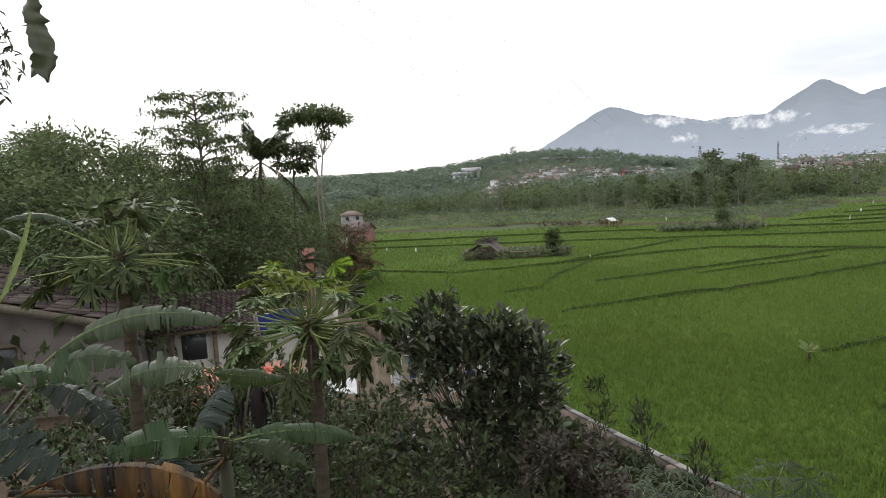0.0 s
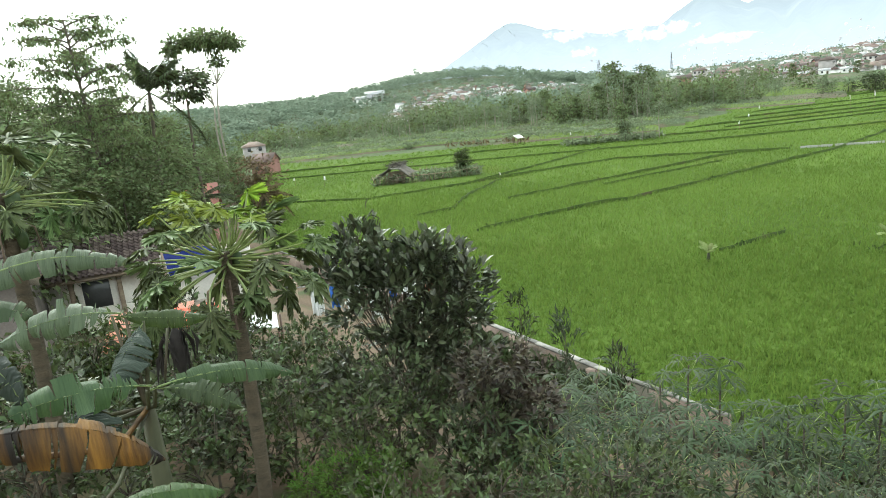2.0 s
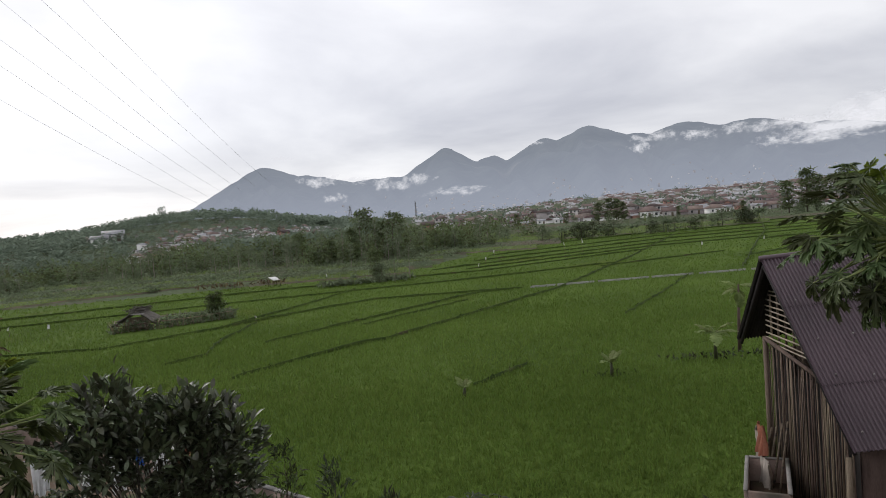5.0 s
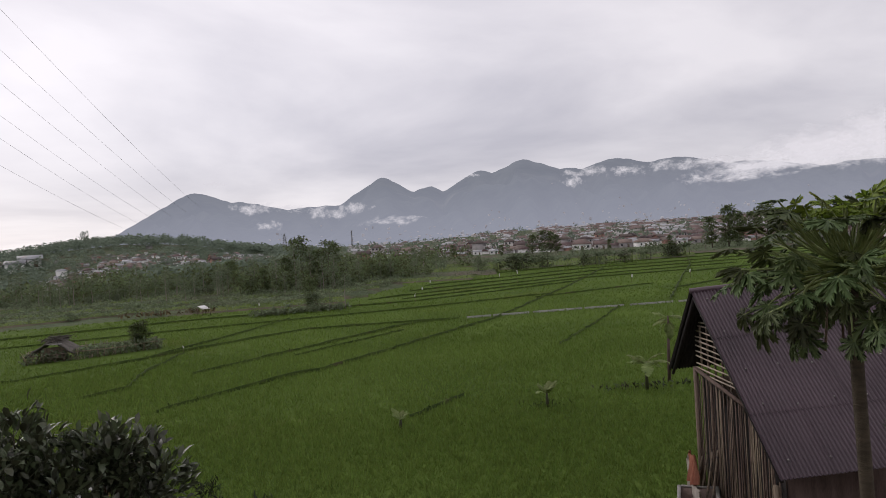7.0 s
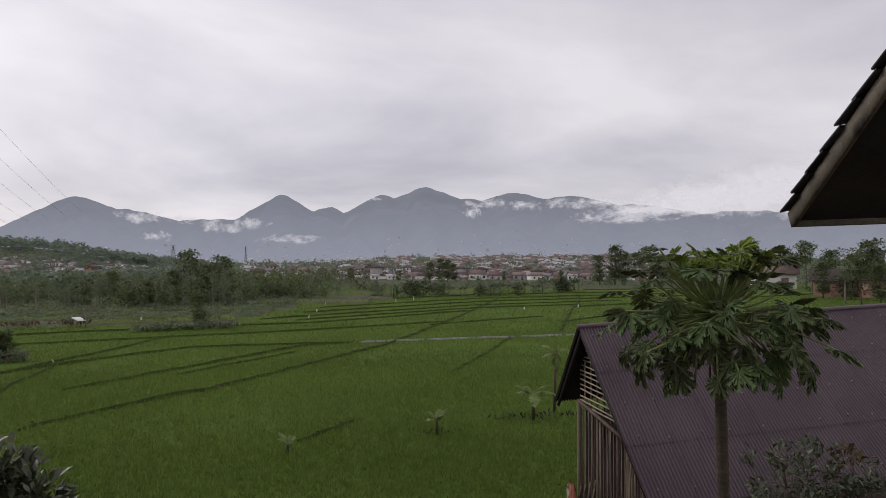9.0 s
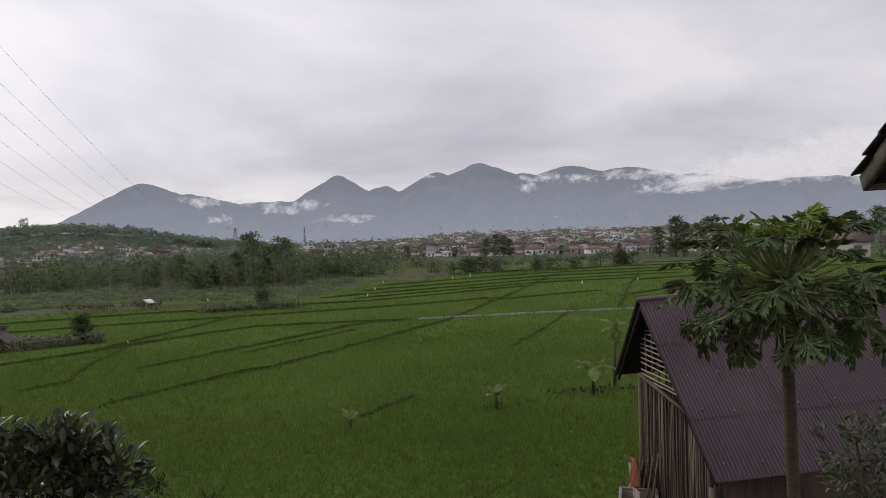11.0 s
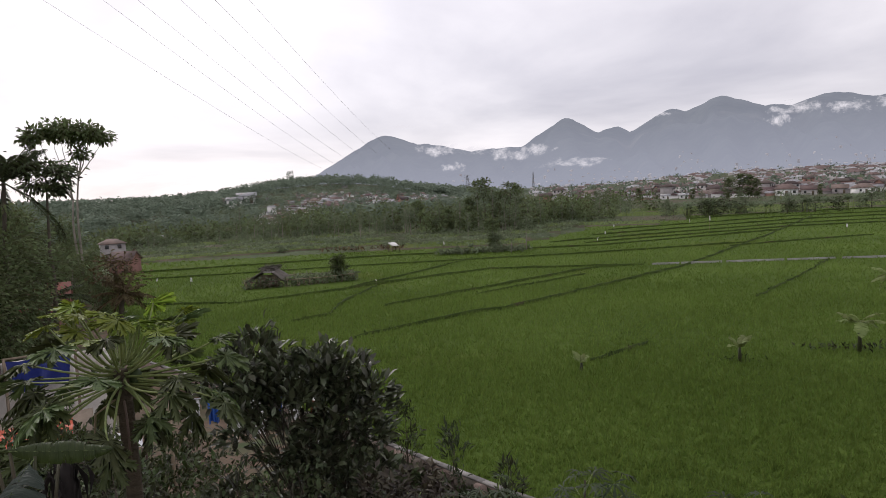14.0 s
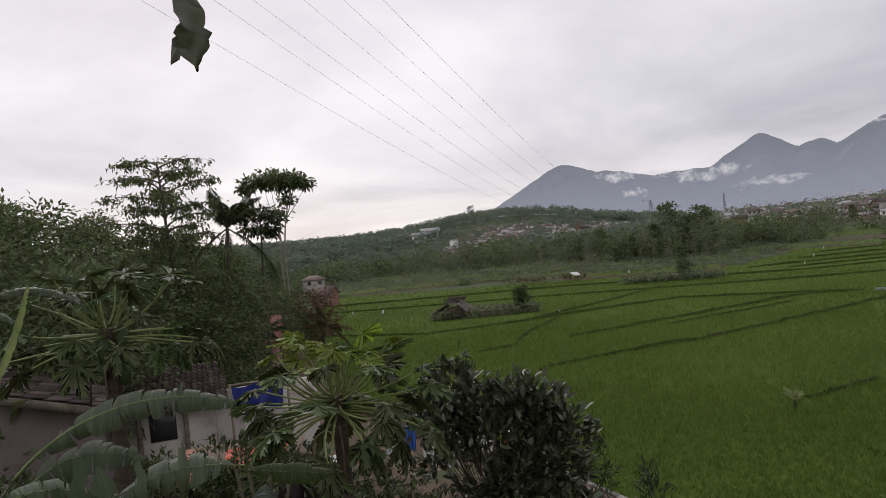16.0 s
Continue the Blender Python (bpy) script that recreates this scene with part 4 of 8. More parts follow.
palm("rust-tinged palm at the edge of the field", (-5.3, 37.5, G(-5.3, 37.5)), 25, 1.6, 16, 1.9, M["leaf_rust"])
tree("rust_tree", "small tree with rust-coloured leaves at field edge", (-5.6, 40.5, G(-5.6, 40.5)),
     tree_mesh(26, 3.2, 0.10, 0.2, 1.3, 10, 900, 0.22, M["leaf_rust"], M["bark"], 0.5, clump=0.5))
tree("dark_tree", "rounded dark tree behind the palm, with layered boughs", (-5.53, 24.3, G(-5.53, 24.3)),
     tree_mesh(27, 7.05, 0.10, 0.84, 0.72, 9, 1500, 0.16, M["leaf_wood"], M["bark"], 0.5, clump=0.45, up=0.25))

WOOD_TREES = [tree_mesh(31, 6.5, 0.14, 0.18, 1.9, 20, 5200, 0.23, M["leaf_canopy"], M["bark"], 0.5, clump=0.55),
              tree_mesh(32, 7.5, 0.13, 0.25, 1.7, 20, 4600, 0.22, M["leaf_canopy"], M["bark_pale"], 0.5, clump=0.5, up=0.35),
              tree_mesh(33, 5.0, 0.11, 0.10, 1.8, 18, 4800, 0.22, M["leaf_canopy"], M["bark"], 0.45, clump=0.6),
              tree_mesh(34, 8.0, 0.12, 0.38, 1.3, 16, 3000, 0.22, M["leaf_canopy"], M["bark_pale"], 0.4, clump=0.5, up=0.8)]
rng = np.random.default_rng(40)
first = {}
for k, (az, r, v, s) in enumerate([(-31, 22, 0, 0.85), (-36, 22, 1, 0.68), (-27, 17, 2, 0.9), (-23.5, 19, 0, 0.80), (-20.5, 23, 2, 0.95), (-18, 20, 2, 0.8), (-16, 22, 0, 0.82), (-15.0, 25, 1, 0.72),
                                   (-9.0, 41, 2, 0.45), (-29, 26, 1, 1.0), (-33, 30, 0, 1.1), (-25, 30, 3, 0.95), (-21.5, 33, 0, 1.0), (-18.5, 36, 2, 1.1), (-15, 38, 1, 0.9),
                                   (-12.0, 42, 0, 0.7), (-38, 24, 3, 0.8), (-42, 20, 0, 0.75), (-30, 42, 1, 1.25), (-26, 46, 0, 1.3), (-22, 50, 2, 1.5), (-18, 54, 1, 1.1), (-14, 56, 2, 1.2), (-11.5, 58, 0, 0.8),
                                   (-34, 50, 2, 1.6), (-38, 40, 1, 0.95), (-9.9, 46, 2, 0.5), (-9.8, 52, 2, 0.6), (-10.5, 62, 0, 0.5), (-29, 60, 3, 1.5), (-24, 64, 1, 1.4), (-19, 68, 0, 1.3), (-32, 70, 0, 1.7),
                                   (-14.2, 33, 3, 0.62), (-11.2, 36, 3, 0.55), (-17.2, 26, 3, 0.8), (-15.4, 29, 3, 0.75), (-36.5, 19, 2, 0.8), (-41, 20, 1, 0.6)]):
    place = on_ground(az, r)
    s = s * (0.80 if az > -24 and r < 45 else 0.92)
    if v not in first:
        first[v] = tree("wood_tree", ["broad dark green tree in the dense wood", "tall leafy tree with pale trunk in the wood", "low bushy tree in the garden wood", "slender pale-trunked tree in the wood"][v],
                        place, WOOD_TREES[v], "trees of the wood", turn=k * 47, scale=s)
    else:
        copy_thing(first[v], Matrix.LocRotScale(place, Euler((0, 0, k * 0.8)), (s / first[v].scale[0],) * 3))


def understorey():
    """Saplings, ferns and creepers that fill the wood between the trunks."""
    rng = np.random.default_rng(44)
    n = 900
    az, r = rng.uniform(-48, -9.5, n), 13 + 62 * rng.random(n) ** 0.9
    x, y = r * np.sin(np.radians(az)), r * np.cos(np.radians(az))
    keep = ((r > 19) | (az < -30)) & ((az < -15) | (r > 37))
    x, y, r = x[keep], y[keep], r[keep]
    z = ground_height(x, y)
    S = rng.uniform(0.5, 1.3, len(x)) * (0.8 + r / 90)
    m = 46
    C = np.repeat(np.stack([x, y, z + S * 0.7], 1), m, axis=0); w = np.repeat(S, m)
    off = rng.normal(0, 1, (len(C), 3)); off /= np.linalg.norm(off, axis=1)[:, None]
    off[:, 2] = np.abs(off[:, 2]) * 1.3 - 0.5
    Q = C + off * w[:, None] * rng.uniform(0.5, 1.05, len(C))[:, None]
    D = off + rng.normal(0, 0.6, off.shape)
    V, F = scatter(LEAF, Q, frames_of(D, rng, 0.9), w * rng.uniform(0.18, 0.36, len(C)), w * rng.uniform(0.09, 0.18, len(C)))
    thing("understorey", "dense leafy undergrowth between the trees of the wood", "undergrowth", kind="stuff", data=mesh_np("understorey", V, F, M["leaf_canopy"]))


understorey()


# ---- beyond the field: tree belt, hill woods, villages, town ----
BELT = [tree_mesh(51, 6.0, 0.12, 0.25, 1.5, 12, 430, 0.36, M["leaf_far_hazed"], M["bark_pale"], 0.6, clump=0.55),
        tree_mesh(52, 7.5, 0.11, 0.38, 1.1, 12, 380, 0.34, M["leaf_far_hazed"], M["bark_pale"], 0.5, clump=0.42, up=0.9),
        tree_mesh(53, 3.2, 0.09, 0.08, 1.4, 10, 420, 0.34, M["leaf_far_hazed"], M["bark"], 0.6, clump=0.6),
        tree_mesh(54, 9.0, 0.13, 0.55, 1.3, 10, 380, 0.36, M["leaf_far_hazed"], M["bark_pale"], 0.55, clump=0.4, up=0.6)]
BELT_TEXT = ["round green tree in the belt beyond the field", "slender upright tree in the belt beyond the field", "low bushy shrub at the far field edge", "tall bare-stemmed tree beyond the field"]


def banana_clump_mesh(seed, n, H, L, mat):
    rng = np.random.default_rng(seed)
    P, D = [], []
    for s in range(n):
        b = rng.normal(0, 0.35, 2)
        for a in range(7):
            t = a * 2.4 + s
            P.append((b[0], b[1], H * rng.uniform(0.75, 1.0)))
            D.append((math.cos(t), math.sin(t), rng.uniform(0.2, 1.4)))
    P, D = np.array(P), np.array(D)
    T = (np.array([(0, 0, 0), (-0.5, 0.4, 0.03), (0, 0.45, 0.0), (0.5, 0.4, 0.03), (-0.4, 0.8, -0.16), (0, 0.85, -0.13), (0.4, 0.8, -0.16), (0, 1.05, -0.34)]),
         np.array([(0, 2, 1), (0, 3, 2), (1, 2, 5), (1, 5, 4), (2, 3, 6), (2, 6, 5), (4, 5, 7), (5, 6, 7)]))
    V, F = scatter(T, P, frames_of(D, rng), np.full(len(P), L) * rng.uniform(0.8, 1.2, len(P)), L * 0.28)
    stems = [tube(np.stack([(p[0] * 0.9, p[1] * 0.9, 0), p]), [0.09, 0.05], 6) for p in P[::7]]
    tm = join(stems)
    return mesh_np("trunk", tm[0], tm[1], M["petiole"]), mesh_np("crown", V, F, mat)


BELT_DARK = [tree_mesh(57, 6.5, 0.13, 0.10, 1.25, 18, 1700, 0.36, M["leaf_canopy"], M["bark"], 0.55, clump=0.55, up=0.9),
             tree_mesh(58, 7.5, 0.13, 0.58, 1.5, 10, 1000, 0.38, M["leaf_canopy"], M["bark"], 0.55, clump=0.5, up=0.5)]
BELT.append(banana_clump_mesh(55, 3, 2.2, 1.5, M["leaf_far_hazed"]))
BELT += BELT_DARK
BELT.append(tree_mesh(59, 2.6, 0.09, 0.06, 1.5, 12, 620, 0.34, M["leaf_wood"], M["bark"], 0.55, clump=0.6))
BELT_TEXT += ["ragged banana clump at the far field edge", "dense dark tree beyond the rice field", "dark flat-topped tree beyond the rice field", "low dark bush on a bank beyond the field"]


def plant_belt():
    rng = np.random.default_rng(61)
    firsts = {}
    spots = []

    def spot(az, r, v, s):
        spots.append((az, r, v, s))
    # the clump on a spit of ground in the field
    for az, r, v, s in ((22.2, 63.6, 5, 0.45), (22.6, 62.9, 2, 0.5), (25.0, 62.4, 3, 0.36), (20.4, 61.4, 4, 0.34), (23.7, 60.8, 1, 0.30), (19.2, 61.6, 2, 0.22), (22.4, 61.2, 2, 0.25), (24.6, 61.0, 2, 0.2)):
        spot(az, r, v, s)
    # the tall clump on the bank behind
    for az, r, v, s in ((19.6, 92, 0, 0.75), (20.4, 97, 5, 0.70), (21.2, 95, 3, 0.70), (21.9, 99, 6, 0.95), (22.5, 94, 1, 0.78), (23.1, 98, 5, 0.80), (23.8, 96, 6, 0.85), (24.6, 99, 3, 0.66), (25.4, 98, 0, 0.6), (18.7, 95, 5, 0.50),
                        (17.6, 93, 0, 0.55), (21.6, 92, 0, 0.6), (23.4, 91, 3, 0.52), (26.4, 101, 1, 0.55), (16.4, 97, 6, 0.6), (15.2, 92, 1, 0.5), (12.6, 88, 0, 0.42), (11.2, 84, 3, 0.42), (9.4, 90, 3, 0.38), (4.0, 95, 0, 0.5), (4.9, 98, 3, 0.5)):
        spot(az, r, v, s)
    # loose belt of trees behind the field, left to right
    for k in range(105):
        az = rng.uniform(-8, 34)
        edge = np.interp(az, [-8, 0, 10, 16, 22, 28, 34], [92, 96, 96, 84, 78, 92, 118])
        r = edge + abs(rng.normal(0, 26)) + 1
        v = int(rng.choice([0, 1, 2, 3, 4], p=[0.24, 0.24, 0.24, 0.14, 0.14]))
        spot(az, r, v, rng.uniform(0.24, 0.55) * (0.75 + r / 300) * (0.7 if r < 85 and v != 2 else 1))
    # a thick row along the foot of the hill, close behind the last plots
    for k in range(60):
        az = -8 + 24 * k / 59 + rng.normal(0, 0.2)
        spot(az, np.interp(az, [-8, 0, 10, 16], [95, 99, 99, 92]) + abs(rng.normal(0, 5)), int(rng.choice([0, 2, 4, 7, 3], p=[0.25, 0.3, 0.15, 0.15, 0.15])), rng.uniform(0.26, 0.46))
    for k in range(42):
        az = rng.uniform(30, 64)
        edge = np.interp(az, [30, 36, 46, 56, 64], [112, 130, 146, 150, 170])
        r = edge + abs(rng.normal(0, 16)) + 4
        v = int(rng.choice([0, 2, 4, 1], p=[0.15, 0.45, 0.3, 0.1]))
        spot(az, r, v, rng.uniform(0.35, 0.7) * (1.0 if v in (2, 4) else 0.8))
    # banana plants and bushes along a bank before the town
    for k in range(30):
        az = 36.5 + 17.5 * k / 29 + rng.normal(0, 0.25)
        spot(az, np.interp(az, [36, 48, 54], [111, 118, 138]) + rng.normal(0, 1.2), int(rng.choice([2, 4, 7])), rng.uniform(0.5, 0.95))
    # the round clump before the town, trees at the far right
    for az, r, v, s in ((41.2, 190, 5, 0.85), (42.0, 191, 5, 1.0), (42.7, 190, 5, 0.95), (43.3, 192, 5, 0.8), (55.4, 170, 5, 1.1), (56.6, 172, 5, 1.45), (57.2, 175, 5, 1.2), (58.6, 168, 6, 1.05), (59.4, 172, 6, 1.25),
                        (60.2, 176, 5, 0.6), (61.0, 176, 5, 0.7), (62.4, 178, 5, 0.7), (63.6, 170, 5, 1.1), (64.8, 175, 6, 1.0), (66.2, 172, 5, 1.4), (67.0, 176, 5, 1.6), (69.2, 170, 5, 1.3), (70.6, 160, 6, 1.3), (72.0, 150, 5, 1.2), (71.6, 122, 5, 0.85), (73.4, 120, 7, 1.3), (76.4, 118, 5, 0.9), (77.4, 120, 7, 1.4), (74.4, 128, 5, 1.15), (75.0, 126, 6, 1.2), (63.0, 172, 2, 1.4), (65.6, 170, 2, 1.5), (68.2, 168, 2, 1.4), (71, 150, 2, 1.4), (73.0, 110, 1, 1.0),
                        (74.0, 106, 6, 0.9), (75.2, 108, 5, 0.8), (76.6, 112, 6, 1.0), (78.5, 100, 0, 0.9), (81, 104, 1, 1.0), (38.6, 196, 5, 0.5), (47.5, 200, 5, 0.45), (52.3, 196, 5, 0.5), (34.6, 205, 5, 0.6), (31.2, 210, 5, 0.55)):
        spot(az, r, v, s)
    for k, (az, r, v, s) in enumerate(spots):
        x, y = r * math.sin(radians(az)), r * math.cos(radians(az))
        place = (x, y, G(x, y) - 0.05 if not in_poly(np.array([x]), np.array([y]), FIELD)[0] else -0.1)
        if v not in firsts:
            firsts[v] = tree("belt_tree" if v != 4 else "banana_clump", BELT_TEXT[v], place, BELT[v], "trees beyond the field", turn=k * 61, scale=s, category="tree" if v != 4 else "banana plant")
        else:
            copy_thing(firsts[v], Matrix.LocRotScale(place, Euler((0, 0, k * 1.1)), (s / firsts[v].scale[0],) * 3))



def belt_thicket():
    """Small trees and thickets that fill the belt between its single trees, up to the foot of the hill."""
    rng = np.random.default_rng(62)
    n = 1500
    az = rng.uniform(-9, 36, n)
    r = np.interp(az, [-8, 0, 10, 16, 22, 28, 36], [96, 100, 100, 92, 88, 98, 122]) + np.abs(rng.normal(0, 40, n))
    x, y = r * np.sin(np.radians(az)), r * np.cos(np.radians(az))
    gaps = np.array([noise.noise((a / 16, b / 16, 5.0)) for a, b in zip(x, y)])
    x, y, r = x[gaps > -0.12], y[gaps > -0.12], r[gaps > -0.12]
    S = rng.uniform(0.5, 1.55, len(x)) * (0.7 + r / 300)
    m = 60
    C = np.repeat(np.stack([x, y, ground_height(x, y) + S * 1.1], 1), m, axis=0); w = np.repeat(S, m)
    off = rng.normal(0, 1, (len(C), 3)); off /= np.linalg.norm(off, axis=1)[:, None]
    Q = C + off * w[:, None] * rng.uniform(0.4, 1.1, len(C))[:, None] * [0.85, 0.85, 1.2]
    D = off + rng.normal(0, 0.6, off.shape)
    V, F = scatter(LEAF, Q, frames_of(D, rng, 0.9), w * rng.uniform(0.25, 0.5, len(C)), w * rng.uniform(0.14, 0.28, len(C)))
    thing("belt_thicket", "thickets and small trees filling the belt beyond the field", "woods", kind="stuff", data=mesh_np("belt_thicket", V, F, M["leaf_canopy"]))


plant_belt()
belt_thicket()


def spit():
    """The weedy strip of ground under the clump of trees."""
    rng = np.random.default_rng(66)
    n = 620
    k = rng.uniform(0, 1, n)
    P = np.stack([18.6 + k * 8.0 + rng.normal(0, 0.3, n), 58.9 - k * 1.6 + rng.normal(0, 0.5, n), rng.uniform(-0.2, 0.2, n)], 1)
    D = rng.normal(0, 0.7, (n, 3)); D[:, 2] = 0.8
    V, F = scatter(LEAF, P, frames_of(D, rng, 1.0), rng.uniform(0.25, 0.6, n), rng.uniform(0.12, 0.3, n))
    thing("weedy_verge", "strip of rank weeds under a clump of trees", "weeds", kind="stuff", data=mesh_np("weedy_verge", V, F, M["leaf_far_hazed"]))


spit()


def scrub():
    """Low scrub and vegetable plots between the field and the villages."""
    rng = np.random.default_rng(67)
    n = 2300
    az = np.where(rng.random(n) < 0.6, rng.uniform(-9, 34, n), rng.uniform(-9, 66, n))
    edge = np.interp(az, [-9, 0, 10, 22, 28, 34, 46, 66], [78, 75, 71, 66, 84, 114, 148, 175])
    r = edge + np.abs(rng.normal(0, 34, n)) + 1
    x, y = r * np.sin(np.radians(az)), r * np.cos(np.radians(az))
    ok = ~in_poly(x, y, FIELD)
    x, y, r = x[ok], y[ok], r[ok]
    z = ground_height(x, y)
    S = rng.uniform(0.15, 0.75, len(x)) * (0.6 + r / 260)
    m = 20
    C = np.repeat(np.stack([x, y, z + S * 0.45], 1), m, axis=0); s = np.repeat(S, m)
    off = rng.normal(0, 1, (len(C), 3)); off /= np.linalg.norm(off, axis=1)[:, None]
    off[:, 2] = np.abs(off[:, 2]) - 0.3
    Q = C + off * s[:, None] * rng.uniform(0.5, 1.1, len(C))[:, None]
    D = off + rng.normal(0, 0.6, off.shape)
    D[:, 2] *= 0.4
    V, F = scatter(LEAF, Q, frames_of(D, rng, 0.6), s * rng.uniform(0.35, 0.7, len(C)), s * rng.uniform(0.25, 0.5, len(C)))
    thing("scrub", "rough green scrub between the field and the villages", "scrub", kind="stuff", data=mesh_np("scrub", V, F, M["leaf_far_hazed"]))


scrub()


def hill_woods():
    """Woods that cover the hill: many small sprays of leaves, bunched into crowns."""
    rng = np.random.default_rng(71)
    pieces = []
    n = 0
    P, S = [], []
    while n < 5200:
        az, r = rng.uniform(-36, 23), 120 + 330 * rng.random() ** 0.8
        x, y = r * math.sin(radians(az)), r * math.cos(radians(az))
        nz = noise.noise((x / 60, y / 60, 2.0))
        village = 120 < r < 210 and -10 < az < 8 or 195 < r < 330 and 3 < az < 20
        if rng.random() < (0.45 if village and r < 215 else 0.9 if village else 0.75 + 0.5 * nz):
            P.append((x, y, r)); S.append(rng.uniform(1.1, 3.0) * (0.55 if village else 1.0) * (0.7 + r / 700)); n += 1
    P, S = np.array(P), np.array(S)
    Z = ground_height(P[:, 0], P[:, 1])
    m = 40
    C = np.repeat(np.stack([P[:, 0], P[:, 1], Z + S * 0.8], 1), m, axis=0)
    s = np.repeat(S, m)
    off = rng.normal(0, 1, (len(C), 3)); off /= np.linalg.norm(off, axis=1)[:, None]
    off[:, 2] = np.abs(off[:, 2]) * 1.1 - 0.35
    Q = C + off * s[:, None] * rng.uniform(0.55, 1.0, len(C))[:, None]
    D = off + rng.normal(0, 0.6, off.shape)
    D[:, 2] *= 0.35
    V, F = scatter(LEAF, Q, frames_of(D, rng, 0.6), s * rng.uniform(0.25, 0.55, len(C)), s * rng.uniform(0.22, 0.45, len(C)))
    thing("hill_woods", "soft green woods covering the low hill", "woods", kind="stuff", data=mesh_np("hill_woods", V, F, M["leaf_hill_hazed"]))
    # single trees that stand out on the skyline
    sky = tree_mesh(72, 8.5, 0.2, 0.5, 1.9, 10, 420, 0.6, M["leaf_hill_hazed"], M["bark"], 0.6, clump=0.5)
    ob = tree("skyline_tree", "lone feathery tree on the crest of the hill", on_ground(6.0, 395), sky, "trees on the skyline")
    for k, (az, s) in enumerate(((-1.2, 0.7), (-0.6, 0.6), (0.4, 0.6), (-2.6, 0.7), (1.4, 0.6), (2.2, 0.5), (7.6, 0.6), (-6, 0.6), (-4.4, 0.55))):
        copy_thing(ob, Matrix.LocRotScale(on_ground(az, 390 + 7 * k), Euler((0, 0, k)), (s,) * 3))


hill_woods()


def house_meshes(w, d, h, rise, hip, wall, roof, storeys=1, over=0.5):
    """Walls, a roof with eaves, and window and door leaves for one kind of house."""
    b = box(-w / 2, -d / 2, -2.5, w / 2, d / 2, h)
    if not hip:
        g = (np.array([(-w / 2, -d / 2, h), (-w / 2, d / 2, h), (-w / 2, 0, h + rise * 0.97), (w / 2, -d / 2, h), (w / 2, d / 2, h), (w / 2, 0, h + rise * 0.97)]), np.array([(0, 2, 1), (3, 4, 5)]))
        b = join([b, g])
    body = mesh_np("wall", b[0], b[1], wall)
    o, k = over, (w / 2 if not hip else w / 2 - d / 2 * 0.8)
    lo = h - rise * o / (d / 2)
    e = o if not hip else 0
    V = [(-w / 2 - o, -d / 2 - o, lo), (w / 2 + o, -d / 2 - o, lo), (w / 2 + o, d / 2 + o, lo), (-w / 2 - o, d / 2 + o, lo), (-k - e, 0, h + rise), (k + e, 0, h + rise)]
    V = np.array(V + [(x, y, z - 0.16) for x, y, z in V])
    Fq = [(0, 1, 5, 4), (2, 3, 4, 5), (7, 6, 10, 11), (9, 8, 11, 10), (1, 0, 6, 7), (3, 2, 8, 9)]
    Ft = [(1, 2, 5), (3, 0, 4), (8, 7, 11), (6, 9, 10)] if hip else []
    Fq += [(2, 1, 7, 8), (0, 3, 9, 6)] if hip else [(1, 7, 11, 5), (5, 11, 8, 2), (0, 4, 10, 6), (4, 3, 9, 10)]
    rf = mesh_np("roof", V, [np.array(Fq)] + ([np.array(Ft)] if Ft else []), roof)
    leaves = []
    for s in range(storeys):
        z0 = h * s / storeys + 0.9
        n = max(2, int(w / 2.6))
        for i in range(n):
            x = -w / 2 + w * (i + 0.5) / n
            door = s == 0 and i == n // 2
            q = box(-0.55, -0.06, 0, 0.55, 0.06, 1.2 if not door else 2.0, 0.02)
            leaves.append((mesh_np("window", q[0], q[1], M["window"]) if not door else mesh_np("door", q[0], q[1], M["wood"]), door, (x, -d / 2 - 0.02, z0 if not door else 0.0)))
    return body, rf, leaves


def house(name, label, place, turn, kit, group=""):
    ob = thing(name, label, "house", place, group, turn=turn)
    part("wall", kit[0], ob)
    part("roof", kit[1], ob)
    for me, door, at in kit[2]:
        part("door" if door else "window", me, ob, m=Matrix.Translation(at))
    return ob


HOUSES = [house_meshes(7, 6, 3.0, 1.6, False, M["wall_far"], M["tile_red"]), house_meshes(9, 6.5, 3.2, 1.9, True, M["wall_white"], M["tile_red"]),
          house_meshes(8, 6, 5.6, 1.5, True, M["wall_far"], M["tile_brown"], 2), house_meshes(6, 5, 2.8, 1.0, False, M["wall_white"], M["sheet_grey"]),
          house_meshes(7, 5.5, 3.0, 1.5, False, M["wall_brick"], M["tile_brown"]), house_meshes(5, 5, 2.8, 1.3, True, M["wall_far"], M["tile_red"])]
HOUSE_TEXT = ["gabled house with red clay tile roof", "white house with hipped red tile roof", "two-storey house with brown hipped roof", "small white house with grey sheet roof", "bare brick house with brown tile roof", "small house with pyramid tile roof"]


